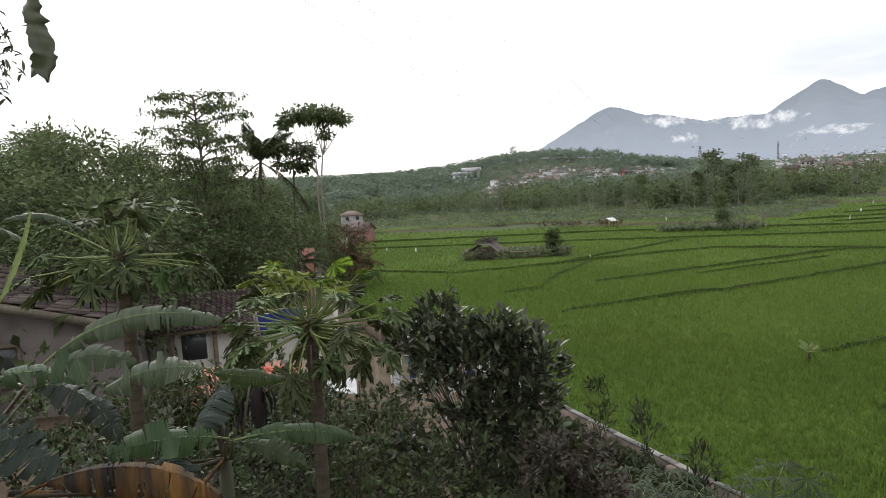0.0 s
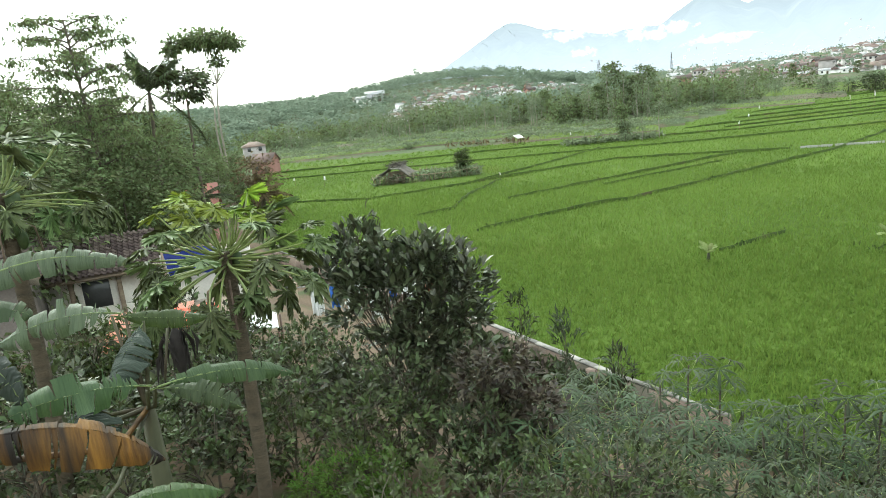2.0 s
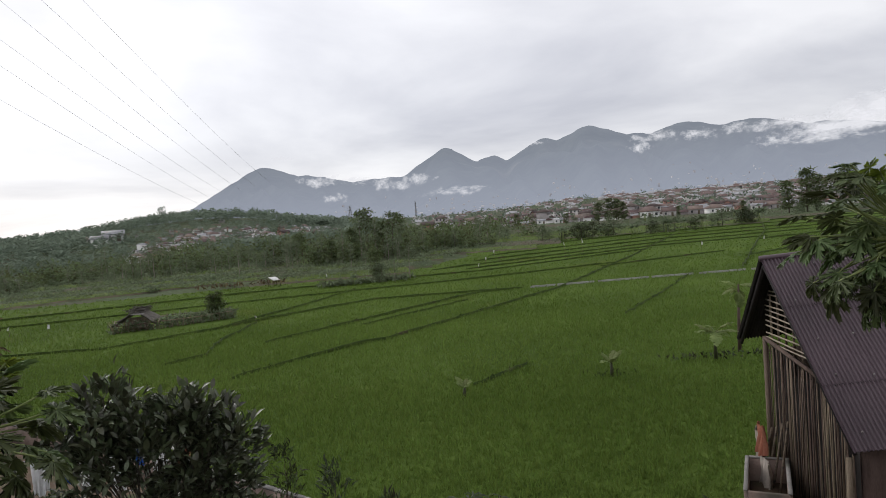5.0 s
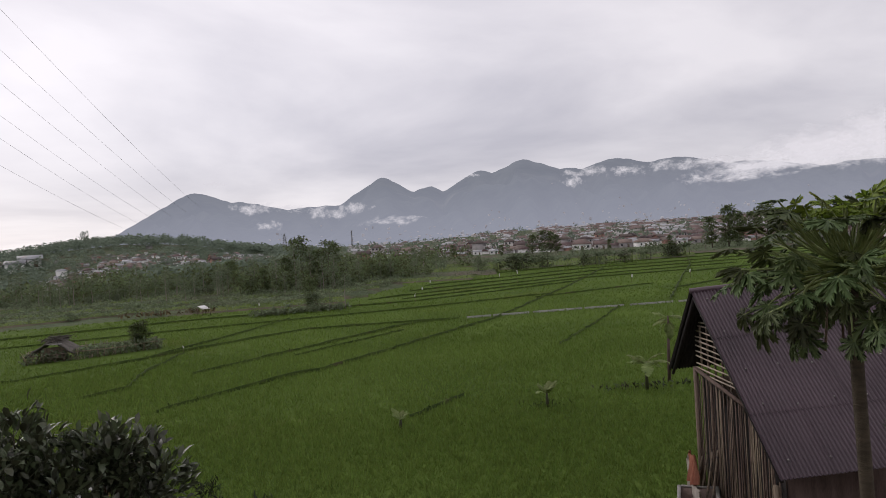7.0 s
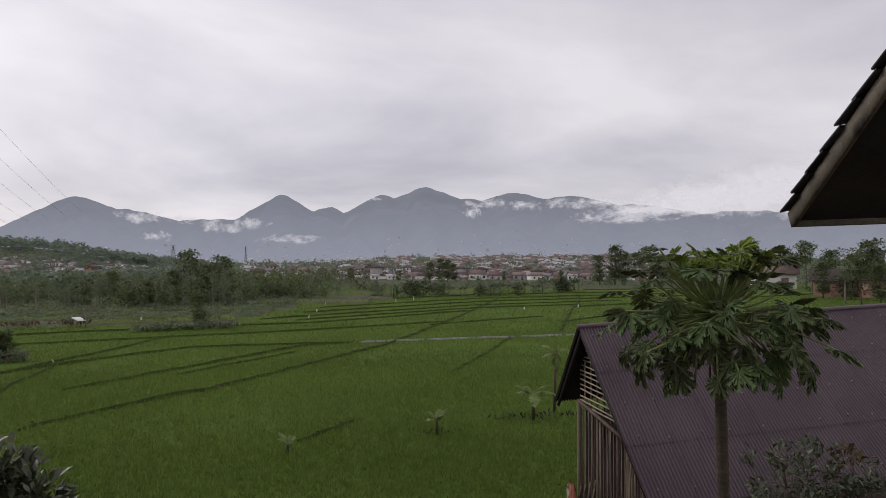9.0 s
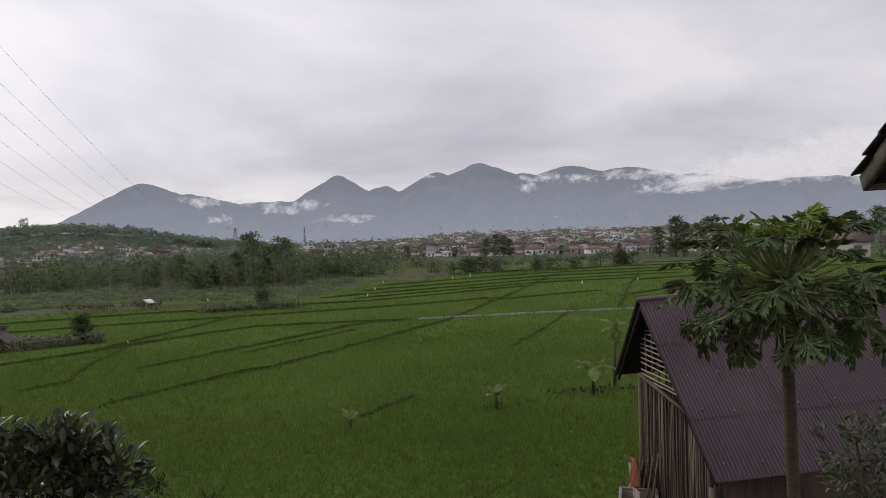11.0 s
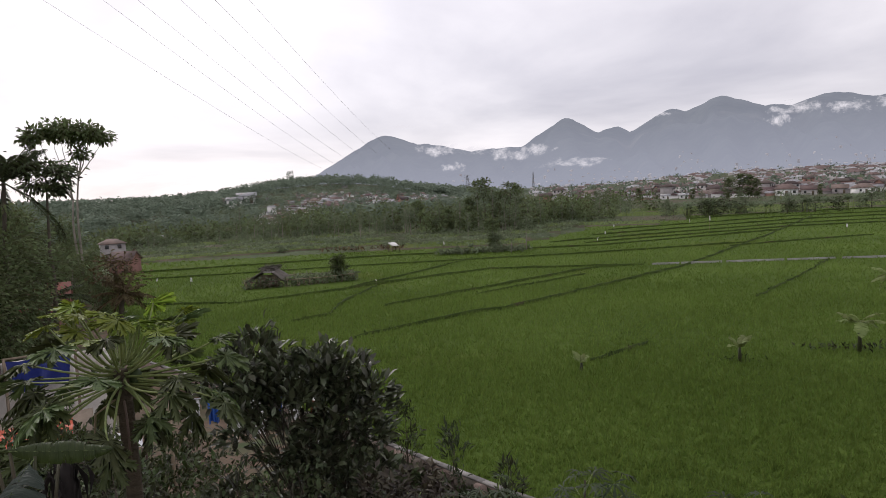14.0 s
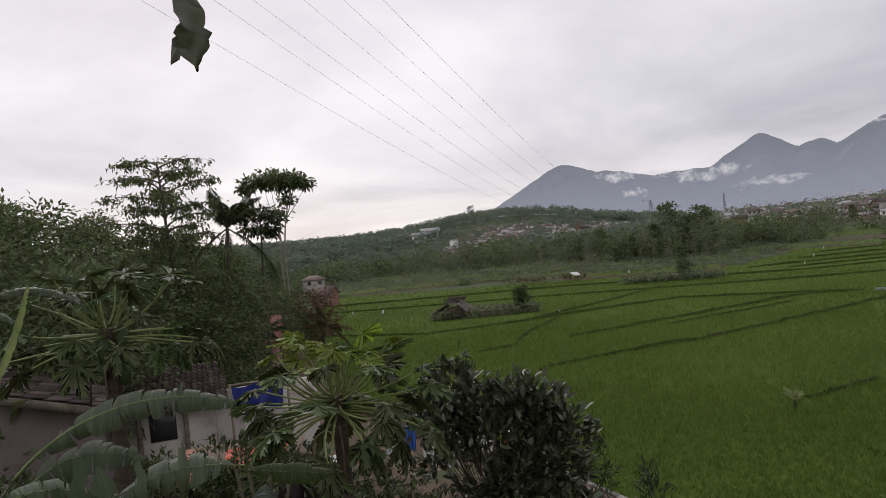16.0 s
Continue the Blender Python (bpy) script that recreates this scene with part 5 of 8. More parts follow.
def villages():
    rng = np.random.default_rng(81)
    firsts = {}

    def put(az, r, v, turn, s=1.0, dz=0.0, group="houses of the village"):
        x, y = r * math.sin(radians(az)), r * math.cos(radians(az))
        z = G(x, y) + dz
        if v not in firsts:
            firsts[v] = house("village_house", HOUSE_TEXT[v], (x, y, z), turn, HOUSES[v], group)
            firsts[v].scale = (s, s, s)
        else:
            copy_thing(firsts[v], Matrix.LocRotScale((x, y, z), Euler((0, 0, radians(turn))), (s / firsts[v].scale[0],) * 3))
    # village at the foot of the hill
    for az, r, v, s in ((-7.4, 182, 2, 0.42), (-6.6, 190, 0, 0.42), (-5.6, 196, 3, 0.45), (-4.4, 186, 4, 0.42), (-3.3, 190, 0, 0.40), (-2.4, 194, 5, 0.42), (-1.5, 184, 3, 0.42), (-0.6, 188, 4, 0.4), (0.2, 182, 0, 0.42),
                        (0.9, 186, 1, 0.5), (1.5, 192, 3, 0.42), (2.9, 188, 3, 0.36), (-5.0, 206, 5, 0.45), (-1.9, 204, 3, 0.45), (3.6, 200, 5, 0.4), (-6.9, 204, 1, 0.42), (-3.8, 202, 1, 0.4)):
        put(az, r, v, rng.uniform(-30, 30), s * 0.78, 0.3)
    # the white house and the long village on the hillside
    for az, r, v, s in ((1.5, 292, 3, 1.0), (2.4, 296, 3, 1.2), (1.0, 306, 0, 0.6), (-1.5, 310, 3, 0.55)):
        put(az, r, v, rng.uniform(-20, 20), s, 0.5)
    for k in range(90):
        az = rng.uniform(3.5, 20)
        r = np.interp(az, [3.5, 8, 14, 20], [225, 235, 255, 275]) + rng.normal(0, 22)
        put(az, r, int(rng.choice([0, 1, 3, 4, 5], p=[0.14, 0.24, 0.42, 0.1, 0.1])), rng.uniform(-60, 60), rng.uniform(0.28, 0.48), 0.5)
    # the town beyond the field
    for k in range(70):
        az = rng.uniform(27, 64)
        r = np.interp(az, [27, 34, 40, 50, 64], [240, 235, 225, 215, 225]) + abs(rng.normal(0, 45))
        put(az, r, int(rng.choice([0, 1, 2, 3, 4, 5], p=[0.30, 0.08, 0.1, 0.12, 0.26, 0.14])), rng.uniform(-50, 50), rng.uniform(0.38, 0.62), 0.2 + (r - 215) * 0.02, "houses of the town")
    for az, r, v, s, t in ((36.6, 224, 3, 0.65, -30), (38.0, 222, 3, 0.65, -36), (39.6, 226, 1, 0.65, -70), (45.3, 215, 1, 0.95, -44), (46.8, 214, 0, 0.8, -46), (48.8, 216, 0, 0.8, -50), (50.2, 213, 1, 0.75, -20), (51.0, 215, 3, 0.8, -60),
                           (53.2, 217, 3, 0.75, -55), (54.4, 220, 0, 0.7, -50), (68.4, 165, 0, 1.5, -70), (66.5, 166, 4, 0.7, -60), (72.6, 132, 4, 1.25, -72), (75.8, 130, 4, 1.35, -72), (79, 132, 4, 1.4, -75)):
        put(az, r, v, t, s * (0.68 if az < 60 else 0.85), 0.0, "houses of the town")


villages()


def cottage(s, rng, deep=5.0):
    """Walls and a gabled roof of a house far off."""
    w, d, h = s * rng.uniform(1.0, 1.7), s * rng.uniform(0.8, 1.1), s * rng.uniform(0.5, 0.95)
    b = box(-w, -d, -deep, w, d, h)
    e, k = s * 0.15, h + s * rng.uniform(0.35, 0.6)
    rf = (np.array([(-w - e, -d - e, h - 0.1 * s), (w + e, -d - e, h - 0.1 * s), (w + e, d + e, h - 0.1 * s), (-w - e, d + e, h - 0.1 * s), (-w - e, 0, k), (w + e, 0, k)]),
          [np.array([(0, 1, 5, 4), (2, 3, 4, 5)]), np.array([(1, 2, 5), (3, 0, 4)])])
    a = rng.uniform(0, 3.14)
    Rm = np.array([(math.cos(a), -math.sin(a), 0), (math.sin(a), math.cos(a), 0), (0, 0, 1)])
    return (b[0] @ Rm.T, [b[1]]), (rf[0] @ Rm.T, rf[1])


def house_crowd(name, label, spots, seed, white=0.4):
    """Many small houses crowded together: walls in two paints, roofs in three coverings."""
    rng = np.random.default_rng(seed)
    heaps = {}
    for x, y, z, s in spots:
        wl, rf = cottage(s, rng)
        p = np.array((x, y, z))
        wm = "wall_white" if rng.random() < white else ("wall_brick" if rng.random() < 0.3 else "wall_far")
        rm = str(rng.choice(["tile_red", "sheet_grey", "tile_brown"], p=[0.5, 0.3, 0.2]))
        heaps.setdefault(wm, []).append((wl[0] + p, wl[1]))
        heaps.setdefault(rm, []).append((rf[0] + p, rf[1]))
    ob = thing(name, label, "houses", kind="stuff")
    for m, ps in heaps.items():
        part("roofs" if m in ("tile_red", "sheet_grey", "tile_brown") else "walls", mesh_np("house_crowd", *join(ps), M[m]), ob)


def crowds():
    rng = np.random.default_rng(86)
    spots = []
    for k in range(330):
        az = rng.uniform(3.0, 20.5)
        r = np.interp(az, [3, 8, 14, 20.5], [232, 240, 262, 280]) + rng.normal(0, 26)
        x, y = r * math.sin(radians(az)), r * math.cos(radians(az))
        spots.append((x, y, G(x, y) + rng.uniform(0.1, 0.8), rng.uniform(0.40, 0.95)))
    house_crowd("hillside_village", "crowded small houses climbing the wooded hillside", spots, 87, 0.3)
    spots = []
    for k in range(110):
        az = rng.uniform(-8.5, 4.5)
        r = np.interp(az, [-8.5, 4.5], [160, 175]) + rng.normal(0, 16)
        x, y = r * math.sin(radians(az)), r * math.cos(radians(az))
        spots.append((x, y, G(x, y) + rng.uniform(0.2, 0.8), rng.uniform(0.45, 1.0)))
    house_crowd("valley_village", "small houses among trees at the foot of the hill", spots, 88, 0.4)
    spots = []
    for k in range(300):
        az = rng.uniform(27, 66)
        r = np.interp(az, [27, 40, 66], [235, 215, 215]) + abs(rng.normal(0, 50))
        x, y = r * math.sin(radians(az)), r * math.cos(radians(az))
        spots.append((x, y, G(x, y) + (r - 215) * 0.012, rng.uniform(0.8, 1.9)))
    house_crowd("town_edge", "crowded town houses with red and grey roofs", spots, 89, 0.22)


crowds()


def roof_sea():
    """The far part of the town, where roofs run together."""
    rng = np.random.default_rng(85)
    pieces = []
    for k in range(620):
        az = rng.uniform(26, 66) if k % 2 else rng.uniform(42, 60)
        r = rng.uniform(260, 760)
        s = rng.uniform(1.2, 2.6)
        x, y = r * math.sin(radians(az)), r * math.cos(radians(az))
        z = G(x, y) + 0.3
        b = box(-s * 1.3, -s, -6, s * 1.3, s, s * 0.6)
        rf = (np.array([(-s * 1.5, -s * 1.2, s * 0.55), (s * 1.5, -s * 1.2, s * 0.55), (s * 1.5, s * 1.2, s * 0.55), (-s * 1.5, s * 1.2, s * 0.55), (-s * 1.1, 0, s * 1.1), (s * 1.1, 0, s * 1.1)]),
              [np.array([(0, 1, 5, 4), (2, 3, 4, 5)]), np.array([(1, 2, 5), (3, 0, 4)])])
        a = rng.uniform(0, 3.14)
        c, sn = math.cos(a), math.sin(a)
        Rm = np.array([(c, -sn, 0), (sn, c, 0), (0, 0, 1)])
        pieces.append((b[0] @ Rm.T + (x, y, z), [b[1]], rf[0] @ Rm.T + (x, y, z), rf[1], rng.random()))
    walls = join([(p[0], p[1]) for p in pieces])
    reds = join([(p[2], p[3]) for p in pieces if p[4] < 0.65])
    greys = join([(p[2], p[3]) for p in pieces if p[4] >= 0.65])
    ob = thing("far_town", "distant town of low houses with red and grey roofs", "town", kind="stuff")
    part("walls", mesh_np("walls", walls[0], walls[1], M["wall_far"]), ob)
    part("red_roofs", mesh_np("red_roofs", reds[0], reds[1], M["tile_red"]), ob)
    part("grey_roofs", mesh_np("grey_roofs", greys[0], greys[1], M["sheet_grey"]), ob)
    # trees between the roofs
    n = 620
    az, r = rng.uniform(22, 80, n), rng.uniform(215, 740, n)
    x, y = r * np.sin(np.radians(az)), r * np.cos(np.radians(az))
    Z = ground_height(x, y)
    S = rng.uniform(1.0, 2.6, n)
    m = 22
    C = np.repeat(np.stack([x, y, Z + S * 0.9], 1), m, axis=0); s = np.repeat(S, m)
    off = rng.normal(0, 1, (len(C), 3)); off /= np.linalg.norm(off, axis=1)[:, None]
    Q = C + off * s[:, None] * [0.7, 0.7, 1.0]
    V, F = scatter(LEAF, Q, frames_of(off + rng.normal(0, 0.6, off.shape), rng, 1.2), s * 0.6, s * 0.45)
    thing("town_trees", "trees standing between the roofs of the town", "trees", kind="stuff", data=mesh_np("town_trees", V, F, M["leaf_hill_hazed"]))


roof_sea()


def lattice_mast(az, r, H, half, label):
    place = on_ground(az, r)
    ob = thing("lattice_mast", label, "pylon", place)
    pieces = []
    n = 7
    for i in range(n):
        z0, z1 = H * i / n, H * (i + 1) / n
        w0, w1 = half * (1 - 0.85 * i / n), half * (1 - 0.85 * (i + 1) / n)
        cs = [(-1, -1), (1, -1), (1, 1), (-1, 1)]
        for (a, b), (c, d) in zip(cs, cs[1:] + cs[:1]):
            pieces.append(tube([(a * w0, b * w0, z0), (a * w1, b * w1, z1)], 0.12, 4))
            pieces.append(tube([(a * w0, b * w0, z0), (c * w1, d * w1, z1)], 0.08, 3))
            pieces.append(tube([(c * w0, d * w0, z0), (a * w1, b * w1, z1)], 0.08, 3))
    part("tower", mesh_np("tower", *join(pieces), M["steel"]), ob)
    for f in (0.72, 0.86, 0.98):
        part("cross_arm", mesh_np("cross_arm", *tube([(-half * 1.3, 0, H * f), (0, 0, H * f + 0.4), (half * 1.3, 0, H * f)], 0.10, 4), M["steel"]), ob)


lattice_mast(20.7, 620, 15.5, 2.2, "grey lattice power pylon far behind the trees")
lattice_mast(26.2, 700, 18.0, 1.0, "thin grey lattice radio mast near the town")


def cables():
    """High-voltage lines sweeping over the field towards the hill."""
    for k, (x, y, z) in enumerate(((-30.4, 89.9, 38.9), (-21.8, 92.2, 39.1), (-16.9, 93.2, 39.1), (-10.3, 94.2, 39.0), (-5.0, 94.7, 38.8), (0.4, 94.9, 38.5))):
        a = radians(8.6 + k * 1.15)
        end = np.array([430 * math.sin(a), 430 * math.cos(a), 24.0 + 2.0 * k])
        start = np.array([x, y, z])
        q = np.linspace(-0.35, 1.0, 40)[:, None]
        P = start + q * (end - start)
        P[:, 2] -= 7.5 * (4 * 0.25 * (q[:, 0] * (1 - q[:, 0])) * 0.9)
        ob = thing("power_line", "thin grey high-voltage cable across the sky", "power cable", group="cables of the power line",
                   data=mesh_np("power_line", *tube(P, 0.012 + 0.00010 * np.linalg.norm(P, axis=1), 4), M["cable"]))


cables()


# ---- in the field ----
def field_hut():
    """Low thatched field shelter with its stick fence, on a dry spot among the rice."""
    ob = thing("field_hut", "low ragged field hut with sagging dark thatched roof", "hut", (2.75, 47.0, -0.2), turn=-22)
    ob.scale = (0.9, 0.9, 0.93)
    rng = np.random.default_rng(2)
    for x in (-0.85, 0.9):
        for y in (-0.75, 0.75):
            part("post", mesh_np("post", *tube([(x, y, 0), (x + 0.03, y, 0.72)], 0.04, 6), M["bamboo"]), ob)
    part("ridge_pole", mesh_np("ridge_pole", *tube([(0.1, -1.0, 1.36), (0.1, 1.0, 1.36)], 0.035, 6), M["bamboo"]), ob)
    part("back_wall", mesh_np("back_wall", *box(-0.8, -0.55, 0.05, 0.85, -0.5, 0.95, 0.02), M["bamboo"]), ob)
    part("front_screen", mesh_np("front_screen", *slab([(-0.35, -0.78, 0.30), (0.95, -0.80, 0.26), (0.92, -0.72, 0.66), (-0.3, -0.70, 0.62)], 0.03), M["bamboo_pale"]), ob, "grey woven bamboo screen")
    for side, reach, low in ((-1, 1.55, 0.52), (1, 1.25, 0.66)):
        u, v = np.meshgrid(np.linspace(-1.05, 1.05, 14), np.linspace(0, 1, 8), indexing="ij")
        X = 0.1 + side * reach * v * (1 + rng.normal(0, 0.05, u.shape) * v) + 0.05 * np.sin(u * 5)
        Z = 1.42 - (1.42 - low) * v ** 1.15 + 0.06 * np.sin(u * 2.6 + side) + rng.normal(0, 0.022, u.shape)
        V = np.stack([X, u * (1 + 0.08 * v), Z], -1).reshape(-1, 3)
        V2 = np.concatenate([V, V - [0, 0, 0.09]])
        i, j = np.meshgrid(np.arange(13), np.arange(7), indexing="ij")
        F = np.stack([i * 8 + j, (i + 1) * 8 + j, (i + 1) * 8 + j + 1, i * 8 + j + 1], -1).reshape(-1, 4)
        rim = [(k * 8 + 7, (k + 1) * 8 + 7, (k + 1) * 8 + 119, k * 8 + 119) for k in range(13)]
        rim += [(k, k + 1, k + 113, k + 112) for k in range(7)]
        part("roof_slope", mesh_np("roof_slope", V2, np.concatenate([F, F[:, ::-1] + 112, np.array(rim)]), M["thatch"]), ob)
    # straw heaped along the ridge, and the pale strip that ties it down
    n = 420
    P = np.stack([0.1 + rng.normal(0, 0.3, n), rng.uniform(-1.0, 1.0, n), 1.36 + np.abs(rng.normal(0, 0.07, n))], 1)
    D = np.stack([np.sign(P[:, 0] - 0.1) * rng.uniform(0.3, 1, n), rng.normal(0, 0.5, n), rng.uniform(-0.6, 0.5, n)], 1)
    part("ridge_straw", mesh_np("ridge_straw", *scatter(LEAF, P, frames_of(D, rng, 0.8), rng.uniform(0.15, 0.4, n), rng.uniform(0.04, 0.09, n)), M["thatch"]), ob)
    part("ridge_sheet", mesh_np("ridge_sheet", *slab([(-0.15, -1.12, 1.20), (0.75, -1.14, 1.14), (0.74, -1.04, 1.24), (-0.14, -1.02, 1.30)], 0.025), M["coping"]), ob, "pale weathered strip under the ridge")
    fence = thing("stick_fence", "rough fence of grey sticks round the hut plot", "fence", (0, 0, -0.25))
    rng = np.random.default_rng(8)
    ring = [(1.3, 46.0), (4.1, 45.6), (8.3, 46.0), (8.5, 48.0), (4.5, 48.6), (1.4, 48.4), (1.3, 46.0)]
    sticks = []
    for (x0, y0), (x1, y1) in zip(ring, ring[1:]):
        n = int(math.hypot(x1 - x0, y1 - y0) / 0.14)
        for k in range(n):
            f = k / n
            x, y = x0 + f * (x1 - x0) + rng.normal(0, 0.04), y0 + f * (y1 - y0) + rng.normal(0, 0.04)
            sticks.append(((x, y, 0), (x + rng.normal(0, 0.17), y + rng.normal(0, 0.12), rng.uniform(0.3, 0.85))))
        part("rail", mesh_np("rail", *tube([(x0, y0, 0.6), ((x0 + x1) / 2, (y0 + y1) / 2, 0.55), (x1, y1, 0.62)], 0.03, 5), M["bamboo"]), fence)
    for a, b in sticks:
        part("stick", mesh_np("stick", *tube([a, b], [0.022, 0.012], 4), M["bamboo"]), fence)
    n = 1150
    k = rng.uniform(0, 1, n)
    P = np.stack([0.9 + 7.6 * k, 45.7 + np.abs(rng.normal(0, 0.8, n)) - 0.1 * k, rng.uniform(-0.2, 0.45, n)], 1)
    P = P[(P[:, 0] > 4.2) | (P[:, 1] < 46.1)]
    D = rng.normal(0, 0.8, (len(P), 3)); D[:, 2] = 0.7
    thing("plot_weeds", "tangled weeds and vegetables in the fenced plot", "weeds", kind="stuff",
          data=mesh_np("plot_weeds", *scatter(LEAF, P, frames_of(D, rng, 1.0), rng.uniform(0.15, 0.4, len(P)), rng.uniform(0.08, 0.2, len(P))), M["leaf_far_hazed"]))
    tree("field_bush", "small round dark tree beside the field hut", (7.35, 46.6, -0.2),
         tree_mesh(91, 1.75, 0.06, 0.16, 0.52, 14, 2400, 0.12, M["leaf_mid"], M["bark"], 0.55, clump=0.5))


field_hut()


def small_banana(label, place, seed, H, leaves, L, mat, dry=False, lean=0.0, rise=(0.4, 1.2)):
    """A young banana plant: stem and arching leaves, ragged."""
    rng = np.random.default_rng(seed)
    ob = thing("banana_plant", label, "banana plant", place)
    part("pseudostem", mesh_np("pseudostem", *tube([(0, 0, 0), (lean * 0.4, 0, H * 0.5), (lean, 0, H)], [0.07, 0.055, 0.03], 7), M["stem_banana"] if not dry else M["bamboo"]), ob)
    for i in range(leaves):
        a = i * 2.4 + rng.uniform(-0.4, 0.4)
        leaf = banana_leaf(rng, L * rng.uniform(0.7, 1.1), L * 0.24, rng.uniform(*rise) if not dry else rng.uniform(-1.2, 0.9), rng.uniform(0.5, 1.0), mat)
        part("leaf", leaf, ob, m=Matrix.Translation((lean, 0, H * rng.uniform(0.85, 1.0))) @ pose(0, 0, 0, 0, 0, math.degrees(a)))


def banana_leaf(rng, L, W, up, bend, mat, tear=0.35, rib=True, roll=0.0, fold=0.25):
    """One leaf along +x: an arching midrib, blades at both sides torn into strips that hang."""
    n = 44
    q = np.linspace(0, 1, n)
    ang = up - bend * 1.7 * q
    C = np.cumsum(np.stack([np.cos(ang), np.zeros(n), np.sin(ang)], 1) * (L / n), axis=0)
    N = np.stack([-np.sin(ang), np.zeros(n), np.cos(ang)], 1)
    S = np.array([0, 1, 0]) * math.cos(roll) + N * math.sin(roll)
    N = N * math.cos(roll) - np.array([0, 1, 0]) * math.sin(roll)
    halfw = W * np.clip(np.sin(np.pi * np.clip((q - 0.10) / 0.90, 0, 1)) ** 0.6, 0, 1)
    V, F = [], []
    for s in (1, -1):
        hang = fold
        start = 0
        while start < n - 1:
            run = int(rng.integers(2, 8)) if rng.random() > tear * 0.7 else 1
            end = min(n - 1, start + run)
            h2 = hang + rng.normal(0, tear * 0.55)
            cut = 1.03 - min(1, tear * 1.6) * rng.uniform(0, 0.32)
            rows = []
            for k in range(start, end + 1):
                row = []
                for f in (0, 0.35, 0.7, 1.0):
                    w = halfw[k] * f * cut
                    p = C[k] + S[k] * s * w * math.cos(h2 * f) - N[k] * w * math.sin(h2 * f) * 1.0 + np.array([0.12 * w, 0, 0])
                    shrink = 0.0 if f < 0.3 else min(0.45, tear * f * 0.7)
                    if k == start:
                        p = p + (C[min(k + 1, n - 1)] - C[k]) * shrink
                    if k == end:
                        p = p - (C[k] - C[max(k - 1, 0)]) * shrink
                    row.append(len(V)); V.append(p + rng.normal(0, 0.0015, 3))
                rows.append(row)
            for a, b in zip(rows, rows[1:]):
                for c in range(3):
                    quad = (a[c], b[c], b[c + 1], a[c + 1])
                    F.append(quad if s < 0 else quad[::-1])
            start = end
    pieces = [(np.array(V), np.array(F))]
    if rib:
        pieces.append(tube(C - N * 0.004, 0.010 * L * (1.15 - q) * 0.6 + 0.0015, 5))
    V2, F2 = join(pieces)
    nq = len(F)
    slots = []
    for f in F2:
        if f.shape[1] == 4:
            slots += [0] * nq + [1] * (len(f) - nq)
        else:
            slots += [1] * len(f)
    return mesh_np("leaf", V2, F2, [mat, M["midrib"] if mat is not M["leaf_dead"] else M["leaf_dead"]], slots=slots, smooth=True)


small_banana("tiny banana shoot standing alone in the rice", (10.0, 18.6, -0.2), 101, 0.35, 7, 0.5, M["leaf_pale"], rise=(0.7, 1.4))
small_banana("wilted young banana plant on a field bank", (14.8, 17.2, -0.2), 102, 0.55, 9, 0.62, M["leaf_pale"], rise=(0.8, 1.45))
small_banana("young banana plant with spreading leaves on a bank", (18.7, 16.3, -0.2), 103, 1.05, 9, 0.95, M["leaf_pale"])
small_banana("tall withered banana plant leaning beside the shed", (20.3, 16.6, -0.2), 104, 2.5, 12, 0.75, M["leaf_pale"], dry=True, lean=0.12)


def weed_strip(pts, n, size, mat, label, z=-0.05, spread=0.25, seed=1):
    rng = np.random.default_rng(seed)
    P2 = np.array(pts)
    k = rng.uniform(0, len(P2) - 1, n)
    X, Y = np.interp(k, np.arange(len(P2)), P2[:, 0]), np.interp(k, np.arange(len(P2)), P2[:, 1])
    P = np.stack([X + rng.normal(0, spread, n), Y + rng.normal(0, spread, n), np.full(n, z)], 1)
    D = rng.normal(0, 0.7, (n, 3)); D[:, 2] = 0.9
    thing("weeds", label, "weeds", kind="stuff", data=mesh_np("weeds", *scatter(LEAF, P, frames_of(D, rng, 1.0), size * rng.uniform(0.5, 1.3, n), size * 0.35), mat))


weed_strip([(17.6, 17.4), (19.4, 16.2), (21.5, 14.8)], 150, 0.20, M["leaf_wood"], "rank weeds round the young banana plants", seed=5)
weed_strip([(14.2, 17.6), (15.3, 16.9)], 36, 0.16, M["bund"], "dry weeds at the foot of a banana plant", seed=6)


